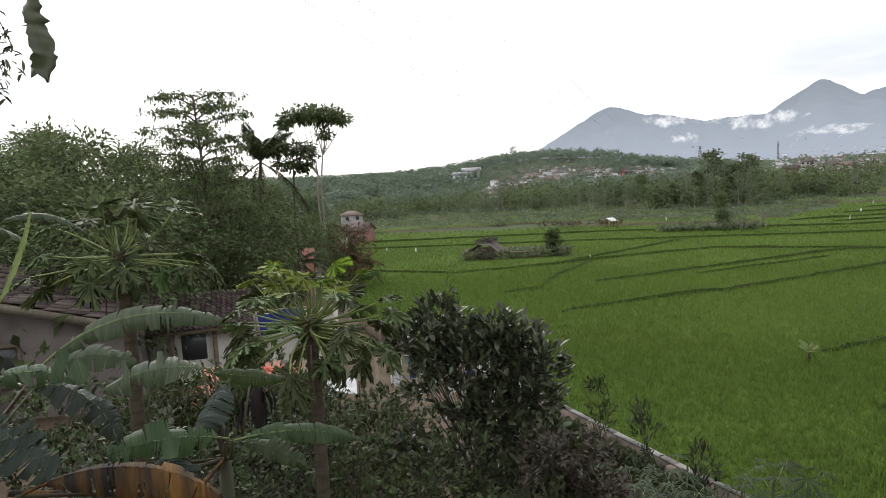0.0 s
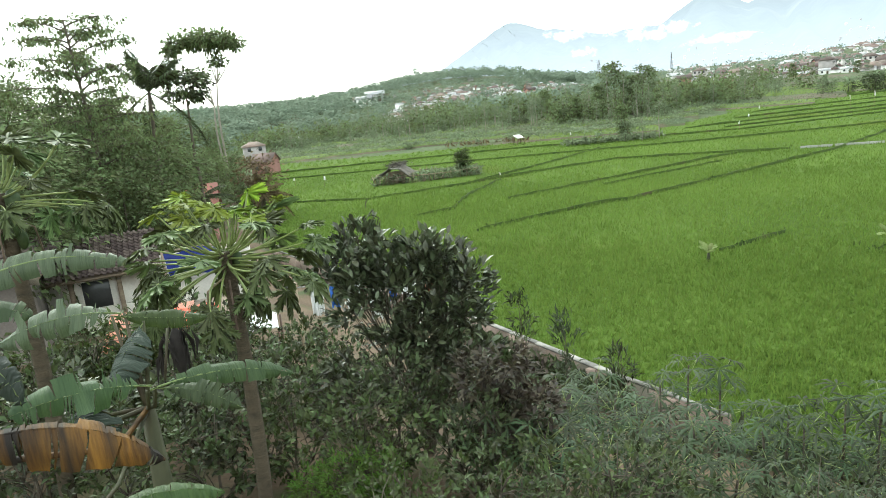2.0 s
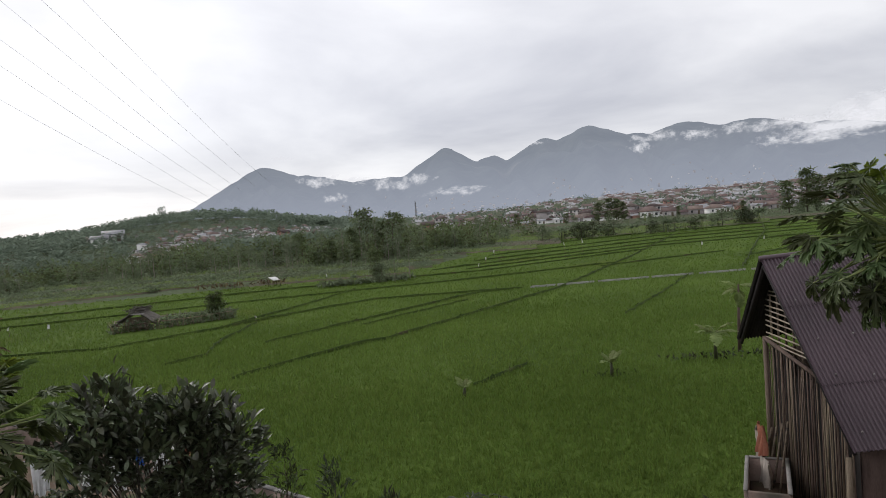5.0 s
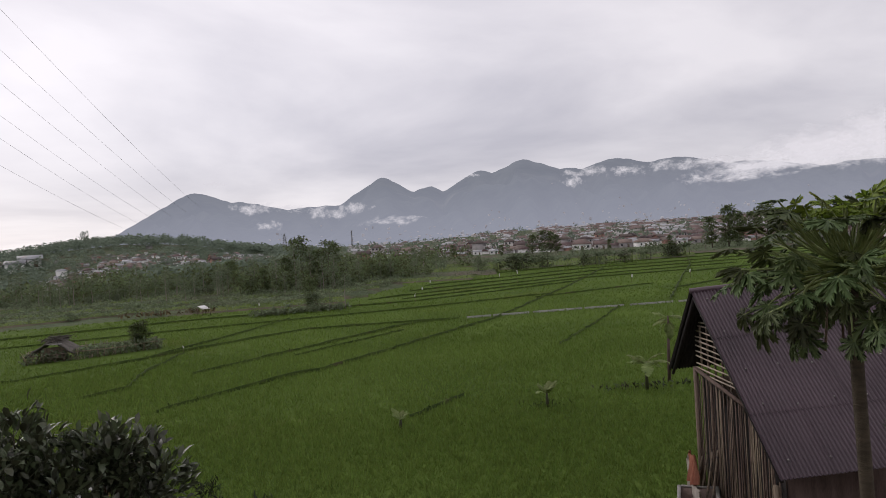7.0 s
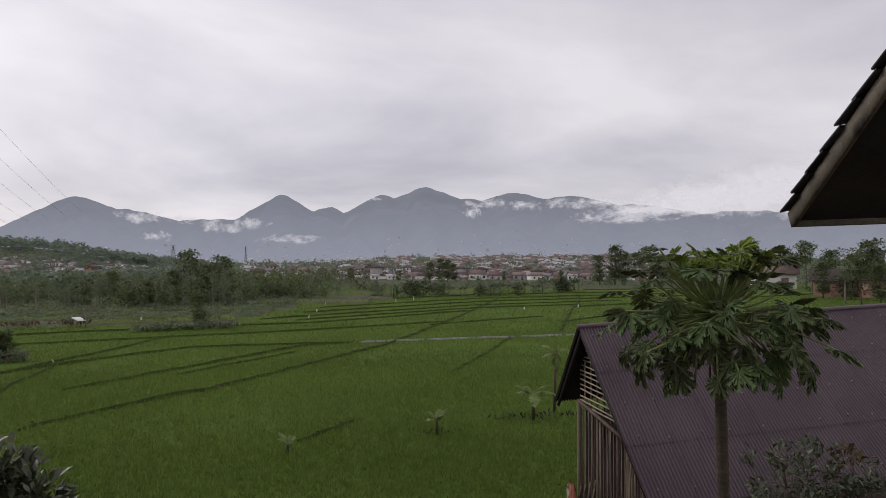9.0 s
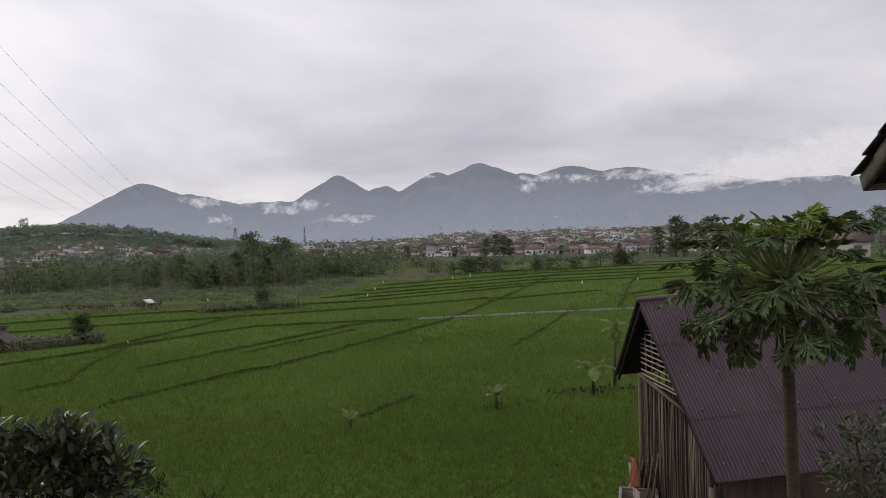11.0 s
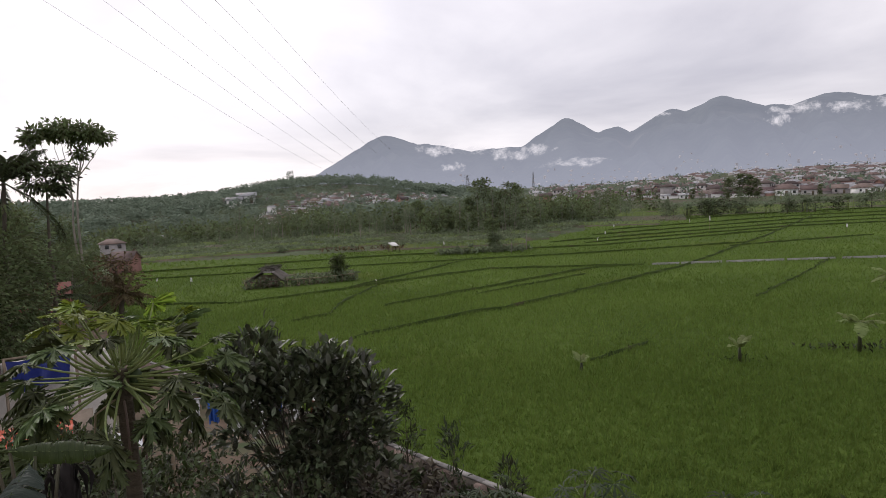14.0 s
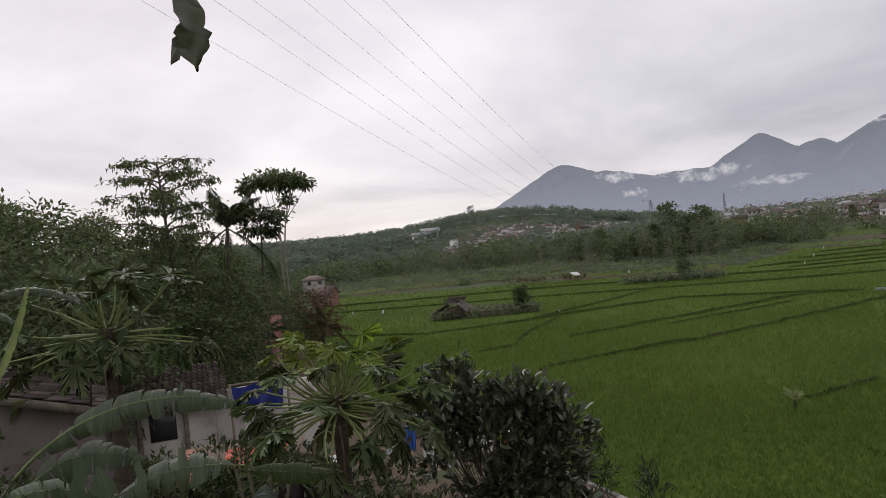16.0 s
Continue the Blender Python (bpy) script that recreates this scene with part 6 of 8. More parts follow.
def markers():
    """Scraps of white plastic on sticks, to keep birds off the rice."""
    first = None
    for k, (x, y, h) in enumerate(((-2.3, 48.2, 0.75), (8.9, 42.0, 0.35), (44.4, 70.1, 0.8), (33.2, 55.5, 0.7), (54.9, 47.9, 0.9), (52.5, 63.4, 1.5), (50.9, 64.7, 1.2), (62.1, 46.0, 0.9), (-4.6, 52, 0.5), (38, 62, 0.7), (20.5, 63, 0.8))):
        if first is None:
            first = thing("field_marker", "white plastic scrap tied to a stick among the rice", "field marker", (x, y, -0.2), "bird scarers in the field")
            part("stick", mesh_np("stick", *tube([(0, 0, 0), (0.01, 0, 1.0)], 0.012, 5), M["bamboo"]), first)
            u, v = np.meshgrid(np.linspace(0, 0.13, 5), np.linspace(0.72, 1.0, 6), indexing="ij")
            V = np.stack([u, 0.03 * np.sin(u * 30) + 0.03 * np.sin(v * 14), v - u * 0.25], -1).reshape(-1, 3)
            V2 = np.concatenate([V, V + [0, 0.008, 0]])
            i, j = np.meshgrid(np.arange(4), np.arange(5), indexing="ij")
            F = np.stack([i * 6 + j, (i + 1) * 6 + j, (i + 1) * 6 + j + 1, i * 6 + j + 1], -1).reshape(-1, 4)
            part("plastic_scrap", mesh_np("plastic_scrap", V2, np.concatenate([F, F[:, ::-1] + 30]), M["cloth_white"]), first)
            first.scale = (1, 1, h + 0.2)
        else:
            copy_thing(first, Matrix.LocRotScale((x, y, -0.2), Euler((0, 0, k * 1.3)), (1, 1, (h + 0.2) / first.scale[2])))


markers()


def water_channel():
    """A narrow concrete channel that crosses the field as a pale line."""
    ob = thing("water_channel", "narrow pale concrete water channel across the rice", "channel", kind="structure")
    P = np.array([(28.0, 40.0), (34.0, 37.2), (42.5, 32.9), (52, 27.5), (80, 11)])
    rng = np.random.default_rng(152)
    D = np.concatenate([[0], np.cumsum(np.hypot(*np.diff(P, axis=0).T))])
    u = 0.0
    while u < D[-1] - 1:
        e = min(u + rng.uniform(1.2, 4.0), D[-1])
        a, b = (np.array([np.interp(w, D, P[:, 0]), np.interp(w, D, P[:, 1])]) for w in (u, e))
        u = e + rng.uniform(0.0, 0.5)
        t = (b - a) / np.linalg.norm(b - a); s = np.array([-t[1], t[0]])
        for off in (-0.05 + rng.normal(0, 0.02),):
            q = [(*(a + s * off), 0.03), (*(b + s * off), 0.03), (*(b + s * (off + 0.04)), 0.03), (*(a + s * (off + 0.04)), 0.03)]
            part("channel_wall", mesh_np("channel_wall", *slab(q, 0.4), M["bank"]), ob)


water_channel()
thing_hut = thing("roadside_hut", "tiny field shelter with a pale sheet roof", "hut", (16.3, 66.2, -0.1), turn=20)
thing_hut.scale = (0.72, 0.72, 0.72)
for sx in (-0.6, 0.6):
    for sy in (-0.5, 0.5):
        part("post", mesh_np("post", *tube([(sx, sy, 0), (sx, sy, 0.95)], 0.05, 5), M["wood"]), thing_hut)
part("roof", mesh_np("roof", *slab([(-0.55, -0.6, 0.85), (0.55, -0.6, 0.85), (0.55, 0.55, 1.25), (-0.55, 0.55, 1.25)], 0.05), M["wall_white"]), thing_hut)
weed_strip([(9.5, 70), (13, 68.5), (17, 66.5)], 90, 0.55, M["leaf_rust"], "reddish withered bushes along the far field edge", z=0.1, spread=0.6, seed=15)


def terraces():
    """Narrow stepped plots behind the field: a weedy bank in front of each, low crops on top."""
    rng = np.random.default_rng(160)
    # bearings, near and far distance, crop
    plots = [(-9, 13, 75.0, 78.6, "rice"), (-9, 12, 79.2, 82.6, "grass"), (-9, 14, 83.4, 88.0, "rice"), (-7, 15, 89.0, 95.0, "grass"), (-4, 18, 96.0, 104.0, "rice"), (0, 20, 106, 116, "grass"),
             (13.5, 25, 69.5, 74.0, "rice"), (14, 27, 75.0, 81.0, "grass"), (15, 28, 82.2, 89.0, "rice"), (26, 36, 95.5, 103, "rice"), (27, 38, 104.5, 116, "grass"), (26, 40, 118, 132, "rice"), (27, 42, 134, 150, "rice"),
             (38, 47, 119, 130, "rice"), (40, 54, 131.5, 146, "rice"), (42, 58, 148, 164, "grass")]
    for k, (a0, a1, r0, r1, crop) in enumerate(plots):
        n = 40
        az = np.radians(np.linspace(a0, a1, n))
        wob = np.array([noise.noise((math.degrees(a) * 0.35, k * 3.1, 2.0)) for a in az])
        rows = []
        for f, up in ((-0.15, -0.5), (0.0, 0.16), (0.5, 0.20), (1.0, 0.20)):
            r = r0 + f * (r1 - r0) * (1 if f > 0 else 2.0) + wob * 1.4
            x, y = r * np.sin(az), r * np.cos(az)
            rows.append(np.stack([x, y, np.maximum(ground_height(x, y), -0.1) + up], 1))
        V = np.concatenate(rows)
        i, j = np.meshgrid(np.arange(3), np.arange(n - 1), indexing="ij")
        F = np.stack([i * n + j, i * n + j + 1, (i + 1) * n + j + 1, (i + 1) * n + j], -1).reshape(-1, 4)[:, ::-1]
        thing("terrace_plot", "narrow green terrace plot with a weedy earth bank", "field terrace", group="terraces beyond the field", kind="structure",
              data=mesh_np("terrace_plot", V, F, [M["earth_bank"], M["rice_far" if crop == "rice" else "grass"]], slots=[0] * (n - 1) + [1] * (2 * (n - 1))))
        m = 560
        q, f = rng.uniform(0, 1, m), rng.uniform(0, 1, m) ** 1.5
        a = np.radians(a0 + q * (a1 - a0))
        r = r0 + np.interp(np.degrees(a), np.degrees(az), wob) * 1.4 + f * (r1 - r0)
        x, y = r * np.sin(a), r * np.cos(a)
        P = np.stack([x, y, np.maximum(ground_height(x, y), -0.1) + 0.15], 1)
        D = rng.normal(0, 0.7, (m, 3)); D[:, 2] = 0.8
        thing("terrace_weeds", "low crops and weeds on a narrow terrace", "weeds", kind="stuff",
              data=mesh_np("terrace_weeds", *scatter(LEAF, P, frames_of(D, rng, 1.0), rng.uniform(0.12, 0.36, m), rng.uniform(0.06, 0.16, m)), M["leaf_far_hazed"]))


terraces()


# ---- the retaining wall, the tank and the shed ----
def field_wall():
    ob = thing("garden_wall", "low weathered brick wall with pale coping along the field", "wall", kind="structure")
    P = np.array([(-3.5, 25.8), (-0.6, 20.2), (1.95, 15.4), (2.75, 13.55), (3.45, 12.0), (4.1, 10.5), (4.95, 8.85)])
    rng = np.random.default_rng(4)
    pieces, caps, piers = [], [], []
    for a, b in zip(P, P[1:]):
        L = np.linalg.norm(b - a)
        t = (b - a) / L; s = np.array([-t[1], t[0]])
        q = [(*(a - s * 0.06), 0.44), (*(b - s * 0.06), 0.44), (*(b + s * 0.06), 0.44), (*(a + s * 0.06), 0.44)]
        pieces.append(slab(q, 1.0))
        n = max(1, int(L / 0.62))
        for k in range(n):
            c0, c1 = a + t * (L * k / n + 0.006), a + t * (L * (k + 1) / n - 0.006)
            dz = rng.normal(0, 0.008)
            w = 0.055 + rng.normal(0, 0.006)
            q = [(*(c0 - s * w), 0.475 + dz), (*(c1 - s * w), 0.475 + dz + rng.normal(0, 0.006)), (*(c1 + s * w), 0.475 + dz), (*(c0 + s * w), 0.475 + dz)]
            caps.append(slab(q, 0.03))
        for k in range(1, n, 3):
            c = a + t * (L * k / n) - s * 0.0
            q = [(*(c - t * 0.09 - s * 0.17), 0.43), (*(c + t * 0.09 - s * 0.17), 0.43), (*(c + t * 0.09 + s * 0.1), 0.43), (*(c - t * 0.09 + s * 0.1), 0.43)]
            piers.append(slab(q, 0.95))
    for p in pieces:
        part("wall_length", mesh_np("wall_length", p[0], p[1], M["brickwall"]), ob)
    for c in caps:
        part("coping_stone", mesh_np("coping_stone", *c, M["coping"]), ob)
    for c in piers:
        part("pier", mesh_np("pier", *c, M["brickwall"]), ob)
    tank = thing("concrete_tank", "empty concrete tank with pale rim beside the shed", "tank", (10.72, 9.0, 0), turn=36.5)
    for nm, b in (("side", box(-1.65, -0.06, -0.4, 0.0, 0.0, 0.5, 0.012)), ("side", box(-1.65, -0.75, -0.4, 0.0, -0.69, 0.5, 0.012)), ("end", box(-0.06, -0.69, -0.4, 0.0, -0.06, 0.49, 0.012)), ("end", box(-1.65, -0.69, -0.4, -1.59, -0.06, 0.49, 0.012)),
                  ("bottom", box(-1.59, -0.69, -0.4, -0.06, -0.06, 0.05))):
        part(nm, mesh_np(nm, *b, M["brickwall"] if nm != "bottom" else M["soil"]), tank)
    for b in (box(-1.66, -0.064, 0.5, 0.01, 0.005, 0.52, 0.008), box(-1.67, -0.755, 0.5, 0.01, -0.686, 0.53, 0.008), box(-0.064, -0.686, 0.5, 0.005, -0.064, 0.527, 0.008)):
        part("rim", mesh_np("rim", *b, M["coping"]), tank, "pale rim")


field_wall()


def shed():
    """Bamboo-walled shed under a brown corrugated roof."""
    A = np.array([10.93, 8.62, 4.27]); N = np.array([9.36, 6.13, 1.75])
    g = (A - N)[:2] / np.linalg.norm((A - N)[:2]); r = np.array([g[1], -g[0]])
    B = np.array([A[0] + r[0] * 9.5, A[1] + r[1] * 9.5, 4.27 + 0.46])
    E = A + np.array([g[0] * 1.35, g[1] * 1.35, -1.72])
    ob = thing("bamboo_shed", "bamboo-walled shed with brown corrugated metal roof", "shed", (0, 0, 0))
    along = (B - A)
    L = np.linalg.norm(along)
    rng = np.random.default_rng(12)

    def sheets(top, down, name):
        D = down - top
        S = np.linalg.norm(D)
        rows = 3 if S > 2.6 else 2
        wsheet, pitch = 0.86, 0.066
        nrm = np.cross(along / L, D / S); nrm *= np.sign(nrm[2])
        for row in range(rows):
            f0 = [0, 0.28, 0.70][row] if rows == 3 else row / rows
            f1 = ([0.28, 0.70, 1.0][row] if rows == 3 else (row + 1) / rows) + 0.025
            for c in range(int(L / wsheet) + 1):
                s0, s1 = c * wsheet, min((c + 1) * wsheet + 0.05, L)
                if s1 - s0 < 0.1:
                    continue
                n = int((s1 - s0) / pitch * 6) + 1
                u = np.linspace(s0, s1, n)
                wave = 0.021 * np.cos(2 * np.pi * u / pitch)
                lift = 0.02 + 0.006 * (rows - row) + rng.normal(0, 0.002)
                ends = []
                for f, extra in ((f0, 0.0), (min(f1, 1.02), 0.006)):
                    ends.append(top + np.outer(u / L, along) + D * f + np.outer(wave + lift + extra, nrm))
                V = np.concatenate([ends[0], ends[1], ends[0] - nrm * 0.004, ends[1] - nrm * 0.004, ends[1], ends[1] - nrm * 0.009])
                k = np.arange(n - 1)
                F = np.stack([k, k + 1, k + 1 + n, k + n], 1)
                F2 = np.stack([k + 2 * n, k + 3 * n, k + 3 * n + 1, k + 2 * n + 1], 1)
                rim = np.stack([k + 4 * n, k + 5 * n, k + 5 * n + 1, k + 4 * n + 1], 1)
                # Underside and lap edge go near-black, shade coloured into the sheet.
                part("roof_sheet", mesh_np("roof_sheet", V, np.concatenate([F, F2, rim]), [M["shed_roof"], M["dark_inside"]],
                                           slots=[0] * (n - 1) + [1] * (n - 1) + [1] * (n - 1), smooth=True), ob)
    sheets(A, np.array([*N[:2], N[2]]), "near")
    down = N - A
    nrm = np.cross(along / L, down / np.linalg.norm(down)); nrm *= np.sign(nrm[2])
    studs = []
    for f in (0.06, 0.27, 0.50, 0.69, 0.95):
        for u in np.arange(0.3, L, 0.59):
            p = A + along * ((u + rng.normal(0, 0.05)) / L) + down * (f + rng.normal(0, 0.006)) + nrm * 0.058
            studs.append(tube([p - nrm * 0.01, p + nrm * 0.012], [0.018, 0.012], 6))
    part("roof_nails", mesh_np("roof_nails", *join(studs), M["coping"]), ob, "pale nail washers")
    sheets(A, E, "far")
    part("ridge_cap", mesh_np("ridge_cap", *tube([A + [0, 0, 0.05], B + [0, 0, 0.05]], 0.055, 8), M["shed_roof"]), ob)
    # timber under the roof edge
    for P0, P1 in ((A, N), (A, E)):
        # The poles are near-black too, for the shade under the overhang.
        q = np.array([P0, P1]) + np.array([*(r * 0.07), -0.09])
        part("verge_pole", mesh_np("verge_pole", *tube(q, 0.035, 6), M["dark_inside"]), ob)
    # the gable wall of upright bamboo, set back under the roof
    base = A[:2] + r * 0.30
    w0, w1, top, WTOP = -2.45, 0.62, 2.74, 0.62
    nx = 0
    x = w0
    while x < w1:
        wdt = rng.uniform(0.012, 0.030)
        p = base + g * x + r * rng.normal(0, 0.012)
        h = min(top - (WTOP - x) * 0.13 - rng.uniform(0, 0.2), 4.12 + 0.854 * x)
        lean = rng.normal(0, 0.06)
        part("bamboo_stake", mesh_np("bamboo_stake", *tube([(p[0], p[1], -0.2), (p[0] + g[0] * lean * 0.5, p[1] + g[1] * lean * 0.5, 1.2), (p[0] + g[0] * lean, p[1] + g[1] * lean, h)], [wdt * 0.62, wdt * 0.55, wdt * 0.48], 5), M["bamboo"]), ob)
        x += wdt * rng.uniform(1.2, 3.0) + (0.04 if rng.random() < 0.08 else 0)
    # Near-black sheet added behind the stakes, standing in for shade indoors.
    back = base + r * 0.09
    q = [(*(back + g * w0), 2.0), (*(back + g * -2.0), top - 0.45), (*(back + g * w1), top - 0.1)]
    Vb = np.array([(*(back + g * w0), -0.2), (*(back + g * w1), -0.2), q[2], q[1], q[0]])
    Vb = np.concatenate([Vb, Vb + np.array([*(r * 0.02), 0])])
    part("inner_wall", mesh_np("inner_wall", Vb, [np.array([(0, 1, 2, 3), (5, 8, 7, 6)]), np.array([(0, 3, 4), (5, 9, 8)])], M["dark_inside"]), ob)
    # the gable above: split bamboo laid slanting
    part("wall_plate", mesh_np("wall_plate", *tube([(*(base + g * w1 - r * 0.05), top - 0.04), (*(base + g * -2.0 - r * 0.05), top - 0.36)], 0.04, 6), M["bamboo"]), ob)
    # the gable above: laths of split bamboo, open to the dark inside
    for k in range(14):
        z0 = 2.62 + 0.105 * k
        x0, x1 = min(0.62, (4.17 - z0) / 1.27), -(4.15 - z0) / 0.854
        a, b = base + g * x0, base + g * x1
        part("gable_lath", mesh_np("gable_lath", *tube([(a[0], a[1], z0 + rng.normal(0, 0.015)), (b[0], b[1], z0 + rng.normal(0, 0.02))], 0.017, 5), M["bamboo_pale"]), ob)
    for k in range(6):
        x = 0.45 - 0.32 * k
        p = base + g * x + r * 0.03
        zt = min(4.22 + 0.854 * x, 4.2 - 1.27 * x) - 0.06
        part("gable_post", mesh_np("gable_post", *tube([(p[0], p[1], 2.2), (p[0], p[1], max(zt, 2.4))], 0.022, 5), M["bamboo"]), ob)
    for x in (w0 + 0.05, w1 - 0.03):
        p = base + g * x - r * 0.05
        part("corner_post", mesh_np("corner_post", *tube([(p[0], p[1], -0.2), (p[0], p[1], 2.7 if x > 0 else 1.4)], 0.045, 7), M["bamboo"]), ob)
    # closing walls along and behind
    for off, h in ((w1 - 0.06, 2.5), (w0 + 0.06, 1.6)):
        p0, p1 = base + g * off + r * 0.1, base + g * off + r * 8.3
        t = g * 0.04
        V = np.array([(*(p0 - t), -0.2), (*(p1 - t), -0.2), (*(p1 - t), h), (*(p0 - t), h), (*(p0 + t), -0.2), (*(p1 + t), -0.2), (*(p1 + t), h), (*(p0 + t), h)])
        part("side_wall", mesh_np("side_wall", V, np.array([(0, 1, 2, 3), (5, 4, 7, 6), (3, 2, 6, 7), (4, 0, 3, 7), (1, 5, 6, 2)]), M["bamboo"]), ob)
    return base, g, r


SHED_BASE, SHED_G, SHED_R = shed()


def draped(name, label, category, mat, top, w, h, depth, seed, turn=0.0, folds=5):
    """A hanging cloth with folds, and some thickness."""
    rng = np.random.default_rng(seed)
    u, v = np.meshgrid(np.linspace(-0.5, 0.5, 18), np.linspace(0, 1, 10), indexing="ij")
    ph = rng.uniform(0, 6)
    Y = depth * (np.sin(u * folds * 6.28 + ph) * (0.3 + v) * 0.5 + 0.3 * np.sin(v * 4 + u * 9))
    V = np.stack([u * w * (1 - 0.12 * v), Y, -v * h - 0.06 * h * np.sin(u * 7 + ph)], -1).reshape(-1, 3)
    V2 = np.concatenate([V, V + [0, 0.012, 0]])
    i, j = np.meshgrid(np.arange(17), np.arange(9), indexing="ij")
    F = np.stack([i * 10 + j, i * 10 + j + 1, (i + 1) * 10 + j + 1, (i + 1) * 10 + j], -1).reshape(-1, 4)
    return thing(name, label, category, top, turn=turn, data=mesh_np(name, V2, np.concatenate([F, F[:, ::-1] + 180]), mat, smooth=True))


def shed_clutter():
    b = SHED_BASE - SHED_R * 0.12
    p = b + SHED_G * 0.12
    stack = thing("leaning_boards", "old boards and bamboo leaning against the shed", "boards", (0, 0, 0))
    for k in range(4):
        q = b + SHED_G * (0.35 - 0.28 * k) - SHED_R * 0.25
        t = b + SHED_G * (0.30 - 0.25 * k)
        part("board", mesh_np("board", *tube([(q[0], q[1], -0.1), (t[0], t[1], 1.0 + 0.12 * k)], 0.022, 5), M["wood"]), stack)
    for k, (off, mat, w, h, z) in enumerate(((0.42, "sack", 0.34, 0.95, 0.92), (0.16, "terracotta", 0.30, 0.60, 1.12), (-0.12, "sack", 0.5, 0.55, 0.55))):
        q = b + SHED_G * off - SHED_R * (0.2 + 0.06 * k)
        draped("hanging_sack", ["pale sack hung on the shed wall", "terracotta cloth slung over a bamboo rail", "pale feed sack slumped by the shed"][k], "sack", M[mat], (q[0], q[1], z), w, h, 0.10, 60 + k, turn=math.degrees(math.atan2(SHED_G[1], SHED_G[0])))


shed_clutter()
weed_strip([(6.2, 7.6), (7.6, 7.4), (9.0, 7.7), (9.4, 8.3)], 420, 0.26, M["leaf_wood"], "weeds along the field edge beside the tank", z=-0.08, spread=0.22, seed=31)
weed_strip([(1.4, 15.3), (2.25, 13.4), (2.95, 11.9), (3.6, 10.4)], 900, 0.30, M["leaf_wood"], "rank weeds along the inner foot of the garden wall", z=0.22, spread=0.17, seed=33)
weed_strip([(5.0, 8.7), (5.6, 8.1), (6.4, 7.5)], 260, 0.26, M["leaf_wood"], "weeds at the end of the garden wall", z=-0.05, spread=0.2, seed=32)


# ---- the neighbouring roof at the terrace ----
def terrace_roof():
    T = np.array([5.315, 2.467, 6.03]); Vp = np.array([4.215, 1.497, 6.80])
    p = (Vp - T); p /= np.linalg.norm(p)
    h = p[:2] / np.linalg.norm(p[:2])
    e = np.array([-h[1], h[0], 0.0])
    if e[0] < 0:
        e = -e
    e = e + np.array([0, 0, 0.03])
    L, W = 3.6, 6.0
    nrm = np.cross(e, p); nrm *= np.sign(nrm[2]); nrm /= np.linalg.norm(nrm)
    ob = thing("terrace_roof", "tiled roof corner with weathered fascia over the terrace", "roof")
    q = [T, T + e * W, T + e * W + p * L, T + p * L]
    # The soffit's near-black paints in the shade under the tiles.
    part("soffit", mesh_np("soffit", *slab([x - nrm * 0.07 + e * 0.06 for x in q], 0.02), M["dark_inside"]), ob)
    step = 0.27
    rng = np.random.default_rng(9)
    for row in range(int(L / step)):
        for c in range(12):
            a = T + p * row * step + e * (c * 0.235 - 0.02) + rng.normal(0, 0.003, 3)
            x0, x1 = 0, 0.245
            V = []
            for u in np.linspace(0, 1, 5):
                zz = 0.02 * math.sin(u * math.pi) + 0.004 * rng.normal()
                for v, lift in ((-0.03, 0.045), (step + 0.02, 0.012)):
                    V.append(a + e * (x0 + (x1 - x0) * u) + p * v + nrm * (zz + lift))
            V = np.array(V)
            V = np.concatenate([V, V - nrm * 0.016])
            F = [(2 * k, 2 * k + 2, 2 * k + 3, 2 * k + 1) for k in range(4)] + [(2 * k + 11, 2 * k + 13, 2 * k + 12, 2 * k + 10) for k in range(4)]
            F += [(2 * k, 2 * k + 10, 2 * k + 12, 2 * k + 2) for k in range(4)] + [(0, 1, 11, 10), (8, 18, 19, 9)]
            part("tile", mesh_np("tile", V, np.array(F), M["roof_dark"]), ob)

    def board(a, b, depth, thick, name, mat):
        d = (b - a) / np.linalg.norm(b - a)
        side = np.cross(d, nrm)
        V = np.array([a, b, b - nrm * depth, a - nrm * depth])
        V = np.concatenate([V, V + side * thick])
        part(name, mesh_np(name, V, np.array([(0, 1, 2, 3), (7, 6, 5, 4), (0, 4, 5, 1), (3, 2, 6, 7), (1, 5, 6, 2), (4, 0, 3, 7)]), mat), ob)
    board(T + e * 0.05, T + e * 0.05 + p * L, 0.13, 0.03, "verge_board", M["fascia"])
    board(T + p * 0.03 + e * 0.05, T + p * 0.03 + e * W, 0.13, -0.03, "eave_board", M["fascia"])
    for k in (4.5, 5.8):
        b = T + e * k + p * 0.4
        part("post", mesh_np("post", *tube([(b[0], b[1], G(b[0], b[1]) - 0.2), (b[0], b[1], b[2] - 0.1)], 0.07, 8), M["wood"]), ob)


terrace_roof()


